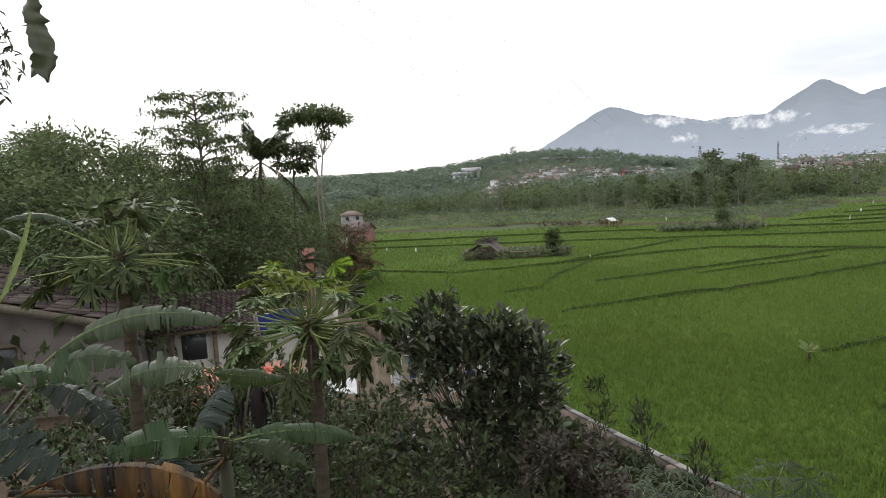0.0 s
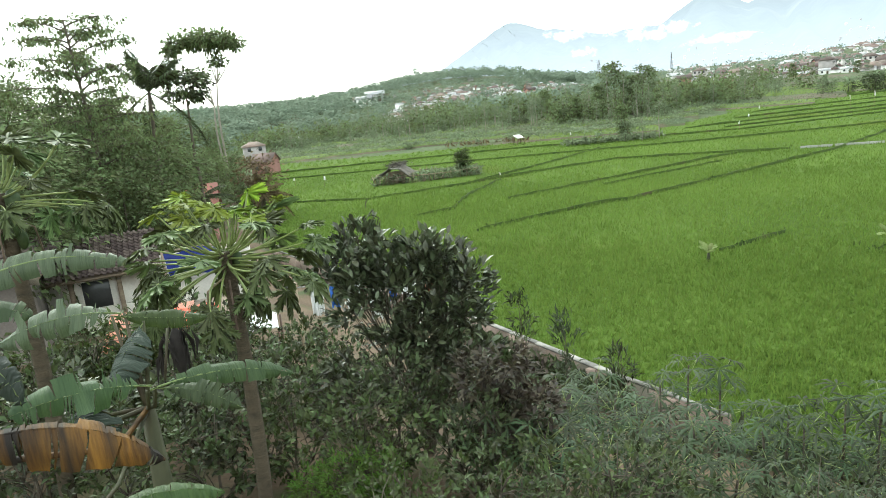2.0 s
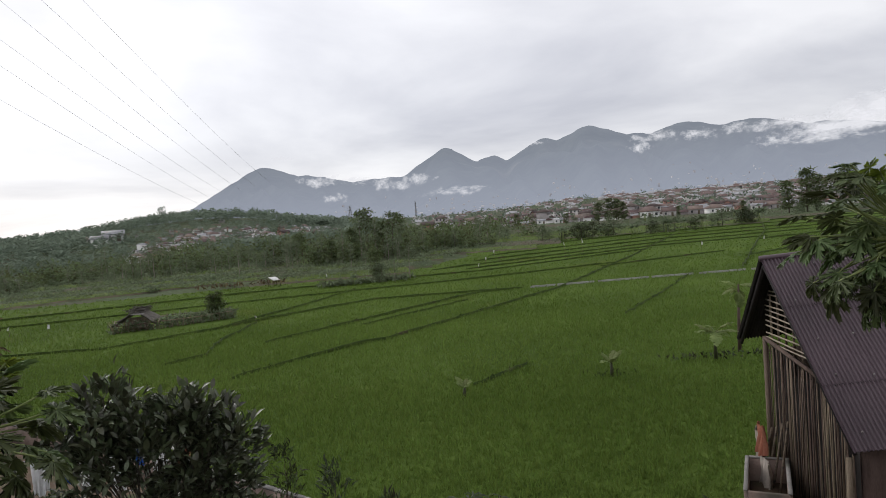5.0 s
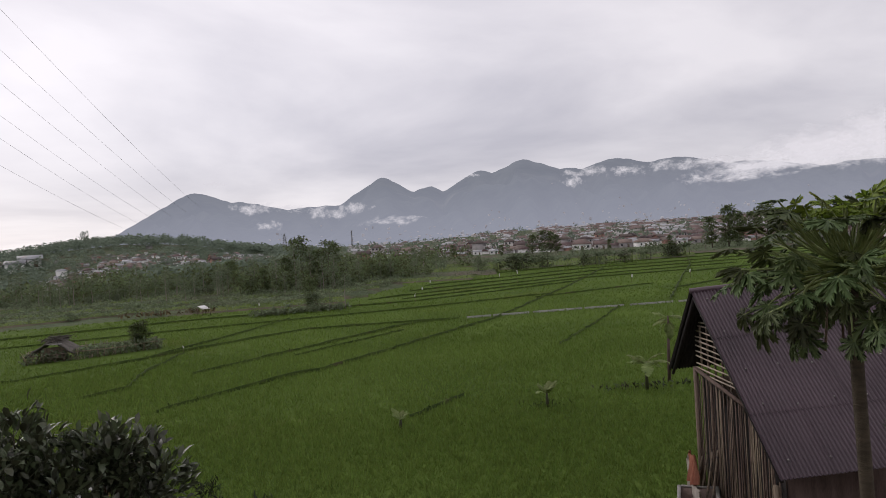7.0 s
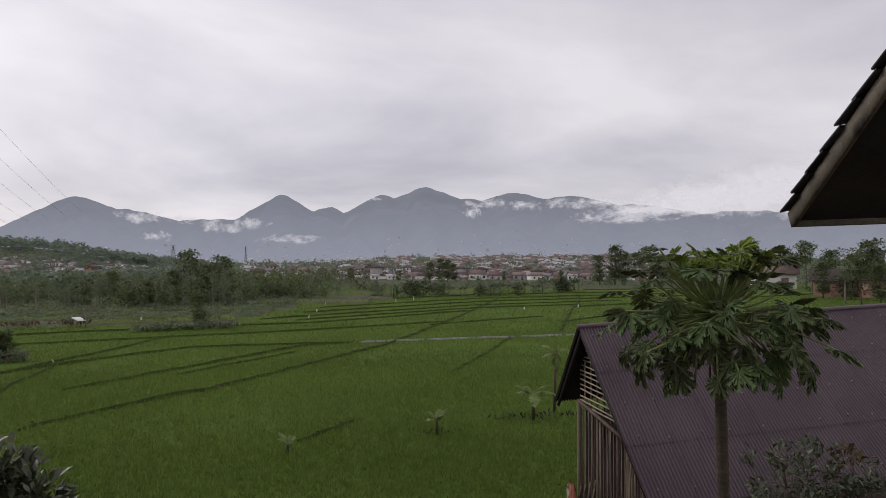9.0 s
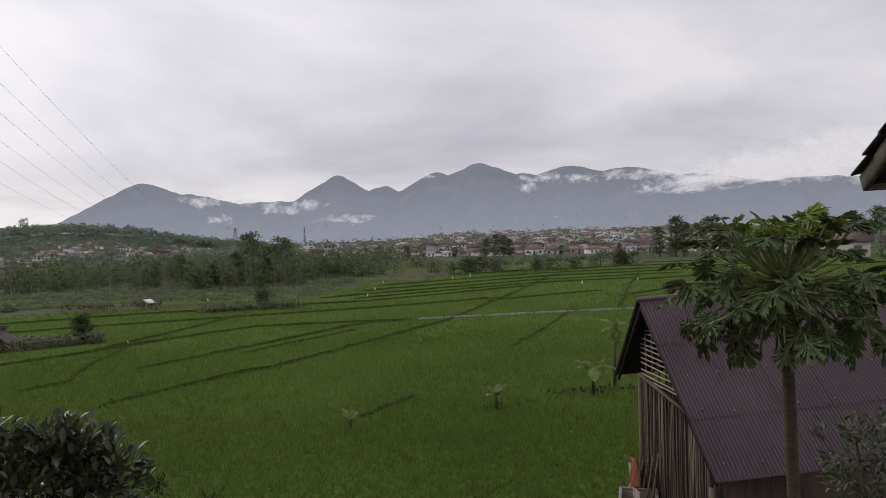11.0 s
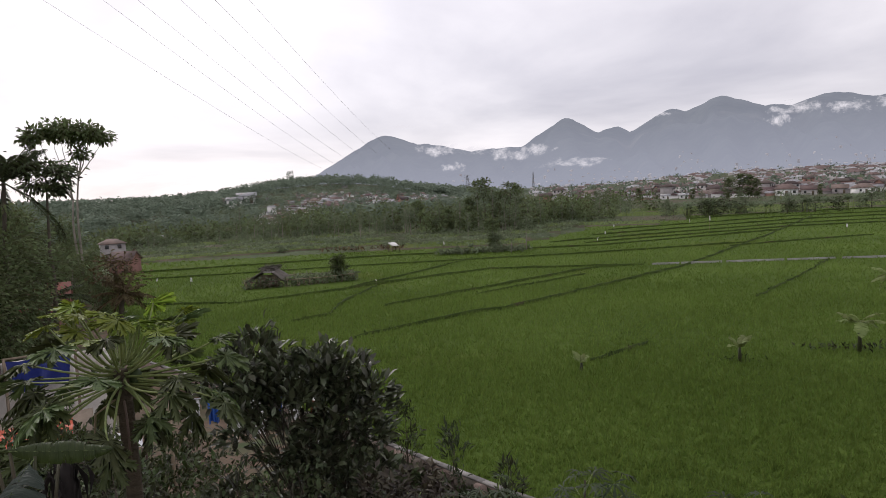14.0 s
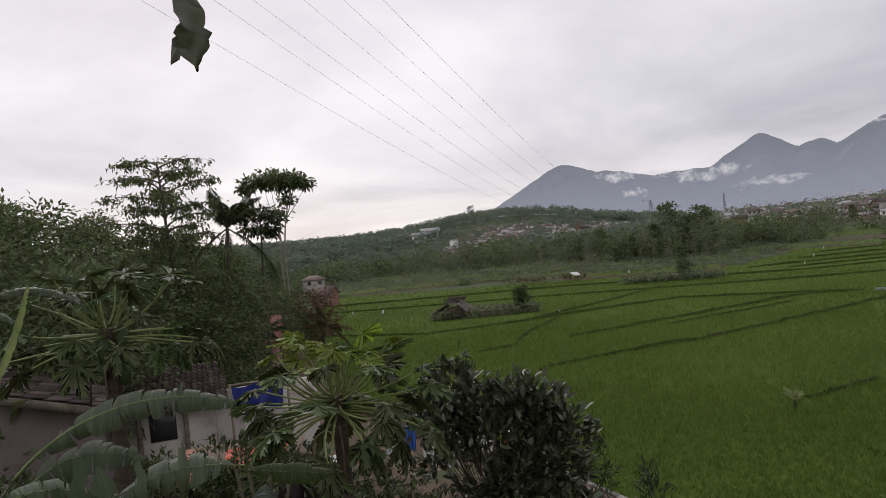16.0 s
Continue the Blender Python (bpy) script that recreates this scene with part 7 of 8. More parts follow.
# ---- the garden: papaya, banana, jackfruit, cassava ----
def palmate(lobes, tooth, seed, droop=0.25):
    """A deeply cut papaya blade of radius 1, its stalk at the origin."""
    rng = np.random.default_rng(seed)
    V, F = [(0, 0, 0)], []
    outline = []
    for i in range(lobes):
        a = math.radians(-150 + 300 * i / (lobes - 1)) + math.pi / 2
        R = (0.72 + 0.28 * math.cos(a - math.pi / 2)) * rng.uniform(0.92, 1.06)
        da = math.radians(300 / (lobes - 1) / 2)
        half = [(-1.0, 0.26), (-0.52, 0.40), (-0.70, 0.50), (-1.10, 0.66), (-0.50, 0.60), (-0.36, 0.70), (-0.80, 0.86), (-0.28, 0.78), (-0.40, 0.95), (-0.10, 0.88)]
        for f, k in half + [(0.0, 1.0)] + [(-f, k) for f, k in half[:0:-1]]:
            outline.append((a + da * f * (0.85 if k < 0.9 else 1) * tooth, R * k))
    for a, r in outline:
        V.append((math.cos(a) * r, math.sin(a) * r, -droop * r * r + 0.07 * math.sin(a * 7 + seed) * r + rng.normal(0, 0.018)))
    n = len(outline)
    F = [(0, k + 1, (k + 1) % n + 1) for k in range(n - 1)]
    return np.array(V), np.array(F)


BLADES = {}


def blades(mat, key, low):
    if key not in BLADES:
        BLADES[key] = [mesh_np("blade", *palmate(8, 1.0, 200 + k, low + 0.14 * k), mat) for k in range(3)]
    return BLADES[key]


def papaya(label, place, hub, size, leaves, seed, fruits=0, young=0.2, trunk_r=0.05, dead=3, lowest=-0.75, reach=1.0, blade=1.0):
    """place: foot of the trunk; hub: where the stalks spring; size: stalk length."""
    rng = np.random.default_rng(seed)
    foot, H = Vector(place), Vector(hub)
    ob = thing("papaya_tree", label, "papaya tree", place, "papaya trees")
    d = H - foot
    k = np.linspace(0, 1, 16)[:, None]
    P = np.array(d)[None] * k + np.array([0.03, 0.02, 0]) * np.sin(k * 3.1)
    part("trunk", mesh_np("trunk", *tube(P, trunk_r * (1.15 - 0.25 * k[:, 0]) + 0.004 * np.sin(k[:, 0] * 60) * trunk_r * 4, 9), M["bark_papaya"], smooth=True), ob)
    for i in range(leaves):
        f = i / leaves
        a = i * 2.399 + rng.uniform(-0.3, 0.3)
        el = np.interp(f, [0, 0.12, 0.40, 0.48, 0.75, 1], [1.35, 1.0, 0.58, 0.15, -0.15, lowest]) + rng.normal(0, 0.08)
        L = size * np.interp(f, [0, 0.2, 0.5, 0.8, 1], [0.48, 0.70, 0.98, 1.02, 0.78]) * rng.uniform(0.62, 1.14) * reach
        start = np.array([math.cos(a) * trunk_r, math.sin(a) * trunk_r, -0.30 * size * f + 0.10 * size])
        q = np.linspace(0, 1, 9)[:, None]
        dirv = np.array([math.cos(a) * math.cos(el), math.sin(a) * math.cos(el), math.sin(el)])
        # the stalk leaves level, then sweeps up (young) or down (old)
        C = start + np.stack([dirv[0] * q[:, 0], dirv[1] * q[:, 0], dirv[2] * q[:, 0] ** rng.uniform(1.2, 2.2)], 1) * L + np.array([-math.sin(a), math.cos(a), 0]) * (rng.normal(0, 0.07) * L * (q - q ** 2) * 4)
        mat = M["petiole"]
        is_young = f < young
        leaf = part("leaf", blades(M["leaf_young"] if is_young else M["leaf_papaya"], "young" if is_young else "flat" if f < 0.5 else "old", 0.06 if f < 0.5 else 0.35)[i % 3], ob, "bright yellow-green young leaf" if is_young else "")
        tip = C[-1]
        out = C[-1] - C[-3]
        yaw = math.atan2(out[1], out[0])
        R = size * rng.uniform(0.36, 0.52) * blade * (0.8 if is_young else 1.0)
        tilt = rng.normal(0.0, 0.18) + np.interp(f, [0, 0.5, 0.75, 1], [0.05, -0.05, -0.5, -1.1])
        ml = Matrix.Translation(d + Vector(tip)) @ Matrix.Rotation(yaw - math.pi / 2, 4, "Z") @ Matrix.Rotation(tilt, 4, "X") @ Matrix.Rotation(rng.normal(0, 0.40), 4, "Y") @ Matrix.Diagonal((R, R, R, 1))
        leaf.matrix_local = ml
        stalk = mesh_np("petiole", *tube(C, size * (0.0150 - 0.006 * q[:, 0]), 5), mat, smooth=True)
        st = part("petiole", stalk, leaf, "", ml.inverted() @ Matrix.Translation(d))
    for i in range(fruits):
        a = i * 2.4
        r = size * rng.uniform(0.10, 0.15)
        u, v = np.meshgrid(np.linspace(0, 2 * np.pi, 10, endpoint=False), np.linspace(0, np.pi, 7), indexing="ij")
        prof = np.sin(v) * (1 + 0.12 * np.cos(v))
        V = np.stack([r * 0.62 * prof * np.cos(u) * (1 + 0.05 * np.cos(5 * u)), r * 0.62 * prof * np.sin(u) * (1 + 0.05 * np.cos(5 * u)), r * 1.2 * np.cos(v)], -1).reshape(-1, 3)
        ii, jj = np.meshgrid(np.arange(10), np.arange(6), indexing="ij")
        F = np.stack([ii * 7 + jj, ii * 7 + jj + 1, (ii + 1) % 10 * 7 + jj + 1, (ii + 1) % 10 * 7 + jj], -1).reshape(-1, 4)
        part("fruit", mesh_np("fruit", V, F, M["fruit"], smooth=True), ob, "green unripe fruit",
             Matrix.Translation(d + Vector((math.cos(a) * (trunk_r + r * 0.45), math.sin(a) * (trunk_r + r * 0.45), -size * (0.12 + 0.055 * i)))))
    for i in range(dead):
        a = i * 2.1 + 0.7
        C = np.array([(math.cos(a) * trunk_r, math.sin(a) * trunk_r, -0.3 * size), (math.cos(a) * 0.3 * size, math.sin(a) * 0.3 * size, -0.45 * size), (math.cos(a) * 0.35 * size, math.sin(a) * 0.35 * size, -0.9 * size)])
        part("petiole", mesh_np("petiole", *tube(C, size * 0.012, 4), M["bamboo"]), ob, "dry hanging leaf stalk", Matrix.Translation(d))
    return ob


papaya("young papaya tree with bright new leaves in the garden", (-1.0, 4.46, G(-1, 4.46) - 0.1), (-0.96, 4.50, 4.70), 0.56, 74, 301, fruits=2, young=0.30, trunk_r=0.046, blade=0.64, lowest=-0.62)
papaya("papaya tree with green fruit in front of a house", (-2.70, 5.43, G(-2.70, 5.43) - 0.1), (-2.64, 5.43, 5.15), 0.62, 40, 302, fruits=9, young=0.0, trunk_r=0.055, dead=4, blade=0.78, lowest=-0.10)
papaya("broad papaya tree standing before the corrugated shed", (7.75, 4.06, G(7.75, 4.06) - 0.1), (7.33, 3.99, 5.12), 1.04, 190, 303, fruits=4, young=0.24, trunk_r=0.07, dead=5, lowest=-0.72, blade=0.53)


def leafy(name, label, category, place, pts, n, size, width, mat, seed, stems, template=LEAF, upward=0.5, group="", whorl=True):
    """A shrub: stems that reach towards centres of growth; leaves in whorls at the twig ends. pts: centres (x, y, z, radius) from the foot."""
    rng = np.random.default_rng(seed)
    ob = thing(name, label, category, place, group)
    wood, tips, axes = [], [], []
    for c in range(len(pts)):
        x, y, z, r = pts[c]
        C = np.array((x, y, z))
        q = np.linspace(0, 1, 7)[:, None]
        main = C * q + np.array([0.25 * x, 0.25 * y, 0]) * np.sin(q * 3.14) * -0.6 + rng.normal(0, 0.02, (7, 3)) * q
        wood.append(tube(main, stems * (1.2 - 0.8 * q[:, 0]), 6))
        m = max(6, int(n * r ** 2 / sum(p[3] ** 2 for p in pts) / 11))
        for k in range(m):
            d = rng.normal(0, 1, 3); d /= np.linalg.norm(d); d[2] = d[2] * 0.85 + 0.12
            R = r * rng.uniform(0.45, 1.0) ** 0.6
            tip = C + d * R
            b = main[int(rng.integers(3, 7))]
            if k % 2 == 0:
                wood.append(tube(np.stack([b, (b + tip) / 2 + [0, 0, 0.04], tip]), [stems * 0.4, stems * 0.25, stems * 0.1], 4))
            tips.append(tip); axes.append(d + [0, 0, upward])
    tips, axes = np.array(tips), np.array(axes)
    m = 11
    P = np.repeat(tips, m, axis=0) + rng.normal(0, size * 0.35, (len(tips) * m, 3))
    D = np.repeat(axes, m, axis=0) * (0.9 if whorl else 0.3) + rng.normal(0, 0.75, (len(P), 3))
    L = size * rng.uniform(0.65, 1.25, len(P))
    V, F = scatter(template, P, frames_of(D, rng, 0.7), L, L * width)
    part("stem", mesh_np("stem", *join(wood), M["bark"], smooth=True), ob)
    part("foliage", mesh_np("foliage", V, F, mat), ob)
    return ob


OVATE = (np.array([(0, 0, 0), (-0.42, 0.35, 0.06), (0, 0.38, 0), (0.42, 0.35, 0.06), (-0.40, 0.7, 0.03), (0, 0.72, -0.04), (0.40, 0.7, 0.03), (0, 1, -0.13)]),
         np.array([(0, 2, 1), (0, 3, 2), (1, 2, 5), (1, 5, 4), (2, 3, 6), (2, 6, 5), (4, 5, 7), (5, 6, 7)]))
gz = G(0.3, 6.5)
leafy("jackfruit_tree", "bushy young jackfruit tree with glossy dark leaves", "tree", (0.32, 6.5, gz - 0.1),
      [(-0.47, 0.47, 4.20 - gz, 0.30), (-0.65, 0.43, 3.98 - gz, 0.30), (-0.21, 0.41, 3.96 - gz, 0.34), (0.17, 0.41, 4.00 - gz, 0.30), (0.42, 0.36, 3.90 - gz, 0.30), (0.58, 0.29, 3.72 - gz, 0.26), (-0.07, 0.34, 3.70 - gz, 0.36), (0.34, 0.27, 3.55 - gz, 0.34), (0.52, 0.20, 3.42 - gz, 0.28), (-0.65, 0.33, 3.60 - gz, 0.20), (0.10, 0.15, 3.15 - gz, 0.26), (0.48, 0.05, 3.02 - gz, 0.26), (-0.74, 0.16, 3.00 - gz, 0.20), (-0.22, 0.10, 2.80 - gz, 0.24), (0.28, 0.00, 2.70 - gz, 0.24), (-0.02, 0.38, 3.88 - gz, 0.26), (0.00, 0.20, 3.38 - gz, 0.24), (-0.27, 0.22, 3.35 - gz, 0.20), (0.23, 0.10, 2.95 - gz, 0.22), (-0.47, 0.30, 3.78 - gz, 0.26)],
      5600, 0.118, 0.44, M["leaf_dark"], 311, 0.013, OVATE, 1.1)


def fan_leaf():
    V, F = [], []
    for i in range(7):
        a = math.radians(-115 + 230 * i / 6)
        k = 1.0 - 0.35 * abs(i - 3) / 3
        c, s = math.cos(a), math.sin(a)
        b = len(V)
        for x, y, z in ((0, 0, 0), (-0.075, 0.5, -0.02), (0, 0.5, 0.03), (0.075, 0.5, -0.02), (0, 1, -0.30)):
            x, y, z = x * k, y * k, z * k
            V.append((x * c + y * s, -x * s + y * c, z))
        F += [(b, b + 2, b + 1), (b, b + 3, b + 2), (b + 1, b + 2, b + 4), (b + 2, b + 3, b + 4)]
    return np.array(V), np.array(F)


FAN = mesh_np("leaf", *fan_leaf(), M["leaf_cassava"])


def cassava(place, H, seed, leaves=20, size=0.19, label="cassava plant with grey-green fan-shaped leaves"):
    rng = np.random.default_rng(seed)
    ob = thing("cassava_plant", label, "cassava plant", place, "cassava plants on the slope")
    ob.rotation_euler = (0, 0, rng.uniform(0, 6))
    part("stem", mesh_np("stem", *tube([(0, 0, 0), (0.03, 0.02, H * 0.5), (0.0, 0.04, H)], [0.02, 0.016, 0.010], 6), M["bark"]), ob)
    for i in range(leaves):
        f = i / leaves
        a = i * 2.4
        z = H * (1.0 - 0.42 * f)
        el = np.interp(f, [0, 0.4, 1], [0.9, 0.25, -0.25])
        L = rng.uniform(0.22, 0.42) * (0.6 + 0.6 * f)
        tip = np.array([math.cos(a) * math.cos(el) * L, 0.03 + math.sin(a) * math.cos(el) * L, z + math.sin(el) * L])
        lf = part("leaf", FAN, ob)
        s = size * rng.uniform(0.7, 1.15)
        ml = Matrix.Translation(tip) @ Matrix.Rotation(a - math.pi / 2, 4, "Z") @ Matrix.Rotation(rng.normal(-0.15, 0.3) - 0.5 * f, 4, "X") @ Matrix.Diagonal((s, s, s, 1))
        lf.matrix_local = ml
        part("petiole", mesh_np("petiole", *tube([(0, 0.03, z - 0.02), tip], 0.004, 3), M["petiole"]), lf, "", ml.inverted())


rng = np.random.default_rng(320)
spots = [(2.2, 8.2, 1.0), (2.9, 8.1, 1.0), (1.9, 9.0, 0.9), (2.0, 7.5, 1.0), (4.0, 7.6, 1.0), (4.5, 7.0, 1.0), (5.0, 6.6, 1.0), (5.5, 6.5, 1.1), (5.4, 6.0, 1.0), (6.0, 6.1, 1.0), (1.2, 7.4, 0.9), (1.6, 8.2, 0.9)]
spots += [(3.42, 7.14, 2.19), (3.02, 7.05, 2.13), (3.78, 7.10, 1.99), (4.01, 6.17, 1.95), (4.08, 5.90, 2.03), (4.55, 5.93, 2.20), (4.65, 5.58, 2.23), (4.81, 5.42, 2.19), (3.71, 6.11, 1.97), (2.27, 6.50, 2.33), (1.74, 6.22, 2.36), (2.30, 7.14, 2.22), (1.26, 5.73, 2.51), (2.36, 5.98, 2.31), (2.74, 5.58, 2.34)]
spots += [(3.6, 5.0, 0.55), (3.8, 4.7, 0.6), (2.9, 5.2, 0.6), (2.2, 5.1, 0.6), (1.7, 5.1, 0.6), (1.2, 5.1, 0.6), (3.2, 4.8, 0.6), (3.9, 4.3, 0.6), (5.1, 5.4, 0.8), (5.2, 5.0, 0.8), (4.4, 5.0, 0.7), (0.8, 5.4, 0.7)]
for k, (x, y, h) in enumerate(spots):
    g0 = G(x, y)
    top = h if h < 1.5 else max(0.5, h - g0)
    cassava((x, y, g0 - 0.05), top * rng.uniform(0.95, 1.05), 330 + k, leaves=20, size=0.25)

# a copper-leaved shrub under the jackfruit tree
cz = G(0.85, 5.5)
leafy("copper_shrub", "shrub with dull reddish-brown leaves on the slope", "shrub", (0.85, 5.5, cz - 0.08),
      [(-0.15, 0.1, 3.20 - cz, 0.24), (0.10, 0.0, 3.32 - cz, 0.24), (0.30, 0.0, 3.12 - cz, 0.26), (0.0, -0.1, 2.95 - cz, 0.28), (0.35, -0.1, 2.85 - cz, 0.26)],
      1500, 0.085, 0.40, M["leaf_copper"], 359, 0.012, LEAF, 0.3)

# a feathery bright plant low on the slope
fz = G(-0.44, 4.97)
leafy("feathery_shrub", "feathery bright green shrub low on the slope", "shrub", (-0.44, 4.97, fz - 0.05), [(0, 0, 2.75 - fz, 0.26), (0.25, 0.1, 2.7 - fz, 0.22), (-0.25, 0.05, 2.68 - fz, 0.22), (0.1, -0.15, 2.55 - fz, 0.24)],
      3800, 0.055, 0.22, M["leaf_fern"], 358, 0.012, LEAF, 0.2)

# slim saplings by the wall
for k, (x, y, h, n, m) in enumerate(((2.75, 12.6, 1.5, 150, "leaf_wood"), (3.15, 11.0, 1.55, 170, "leaf_cassava"), (3.75, 10.0, 1.2, 130, "leaf_wood"), (3.5, 9.5, 1.0, 90, "leaf_wood"))):
    g0 = G(x, y)
    leafy("sapling", "slim upright sapling with narrow leaves by the wall", "sapling", (x, y, g0 - 0.05),
          [(0, 0, h * 0.55, 0.20), (0.02, 0, h * 0.8, 0.20), (0.0, 0.02, h, 0.16)], n, 0.16, 0.22, M[m], 360 + k, 0.010, LEAF, 1.3, "saplings by the wall")

# undergrowth on the slope
for k, (x, y, w, h, n, size, wd, m) in enumerate(((-1.3, 6.2, 0.7, 1.4, 900, 0.10, 0.5, "leaf_wood"), (-0.6, 7.4, 0.6, 0.8, 700, 0.10, 0.45, "leaf_mid"), (0.0, 5.9, 0.6, 1.2, 800, 0.09, 0.45, "leaf_wood"), (-1.9, 7.8, 0.8, 1.3, 900, 0.11, 0.5, "leaf_wood"), (-2.9, 5.6, 0.7, 1.5, 900, 0.11, 0.5, "leaf_wood"), (-3.4, 8.2, 0.8, 1.3, 900, 0.12, 0.5, "leaf_mid"), (-0.2, 3.5, 0.5, 0.9, 700, 0.07, 0.45, "leaf_mid"), (0.5, 3.6, 0.55, 0.8, 700, 0.07, 0.45, "leaf_wood"), (-1.7, 3.7, 0.5, 1.1, 800, 0.08, 0.5, "leaf_wood"), (1.3, 3.9, 0.6, 0.7, 700, 0.07, 0.45, "leaf_mid"), (-0.4, 6.6, 0.7, 1.2, 800, 0.10, 0.45, "leaf_wood"), (1.2, 7.4, 0.7, 0.9, 700, 0.10, 0.45, "leaf_wood"), (-0.2, 9.6, 0.6, 0.5, 500, 0.12, 0.45, "leaf_mid"), (-1.9, 9.0, 0.8, 0.9, 700, 0.12, 0.5, "leaf_wood"), (-0.3, 5.3, 0.65, 0.9, 700, 0.09, 0.5, "leaf_mid"), (0.6, 5.2, 0.6, 0.8, 700, 0.10, 0.45, "leaf_wood"), (1.3, 6.2, 0.55, 0.9, 650, 0.10, 0.45, "leaf_wood"), (-0.9, 5.6, 0.6, 0.9, 600, 0.09, 0.5, "leaf_mid"),
                                                  (-1.5, 5.4, 0.6, 0.9, 600, 0.10, 0.5, "leaf_wood"), (-2.2, 5.6, 0.6, 0.9, 600, 0.10, 0.45, "leaf_mid"), (0.0, 4.2, 0.6, 0.55, 650, 0.08, 0.45, "leaf_mid"), (-0.6, 3.8, 0.5, 0.5, 600, 0.08, 0.5, "leaf_wood"),
                                                  (0.9, 4.2, 0.6, 0.5, 650, 0.08, 0.4, "leaf_mid"), (1.9, 4.6, 0.6, 0.6, 600, 0.09, 0.45, "leaf_wood"), (-1.4, 4.1, 0.55, 0.6, 500, 0.09, 0.5, "leaf_wood"), (-2.0, 6.8, 0.8, 1.0, 800, 0.12, 0.5, "leaf_wood"),
                                                  (-3.2, 6.6, 0.8, 1.1, 800, 0.12, 0.5, "leaf_dark"), (-4.3, 7.2, 0.9, 1.4, 900, 0.13, 0.5, "leaf_wood"), (-1.0, 8.2, 0.8, 0.9, 800, 0.12, 0.45, "leaf_mid"), (0.4, 8.6, 0.6, 0.4, 500, 0.12, 0.45, "leaf_wood"),
                                                  (1.4, 10.2, 0.7, 0.7, 700, 0.12, 0.45, "leaf_mid"), (0.6, 11.4, 0.8, 0.7, 700, 0.13, 0.45, "leaf_wood"), (1.4, 13.0, 0.7, 0.6, 600, 0.13, 0.45, "leaf_wood"), (2.8, 3.9, 0.7, 0.6, 600, 0.09, 0.4, "leaf_wood"),
                                                  (3.7, 5.0, 0.7, 0.6, 600, 0.09, 0.4, "leaf_wood"), (-5.0, 5.6, 0.8, 2.6, 1400, 0.13, 0.5, "leaf_dark"), (-6.3, 8.4, 0.9, 1.9, 1000, 0.14, 0.5, "leaf_dark"), (-2.6, 10.2, 0.8, 0.8, 700, 0.13, 0.45, "leaf_mid"),
                                                  (-1.2, 12.2, 0.8, 0.7, 700, 0.13, 0.45, "leaf_wood"), (-3.4, 13.2, 0.8, 0.8, 700, 0.14, 0.45, "leaf_wood"),
                                                  (-3.1, 8.9, 0.8, 1.2, 900, 0.16, 0.36, "leaf_mid"), (-3.7, 8.6, 0.7, 1.1, 800, 0.15, 0.36, "leaf_wood"), (-2.7, 9.6, 0.8, 1.1, 800, 0.16, 0.4, "leaf_wood"), (-3.6, 7.4, 0.7, 1.2, 800, 0.13, 0.4, "leaf_mid"), (-2.1, 9.0, 0.7, 1.0, 800, 0.14, 0.4, "leaf_mid"))):
    leafy("shrub", "leafy green shrub in the garden undergrowth", "shrub", (x, y, G(x, y) - 0.08),
          [(-w * 0.4, 0, h * 0.55, w * 0.6), (w * 0.4, 0.1, h * 0.5, w * 0.6), (0, -w * 0.3, h * 0.4, w * 0.6), (0, 0.1, h * 0.8, w * 0.55)], int(n * 1.7), size * 0.74, wd, M[m], 400 + k, 0.014, LEAF, 0.5, "garden undergrowth")

# the shrub before the shed, tinged with red
leafy("croton_shrub", "shrub with small leaves, some red, before the shed", "shrub", (5.75, 2.45, G(5.75, 2.45) - 0.1),
      [(-0.2, 0.1, 3.85 - G(5.75, 2.45), 0.36), (0.25, -0.05, 3.9 - G(5.75, 2.45), 0.34), (0.0, 0.05, 3.5 - G(5.75, 2.45), 0.42), (0.45, -0.3, 3.6 - G(5.75, 2.45), 0.35), (0.1, 0.0, 3.1 - G(5.75, 2.45), 0.4)],
      2600, 0.075, 0.40, M["leaf_dark"], 441, 0.014, LEAF, 0.6)
leafy("red_shoots", "reddish young shoots beside the shrub", "shrub", (6.15, 2.35, G(6.15, 2.35) - 0.1), [(0.1, 0, 3.95 - G(6.15, 2.35), 0.14)], 90, 0.09, 0.42, M["leaf_rust"], 442, 0.01)


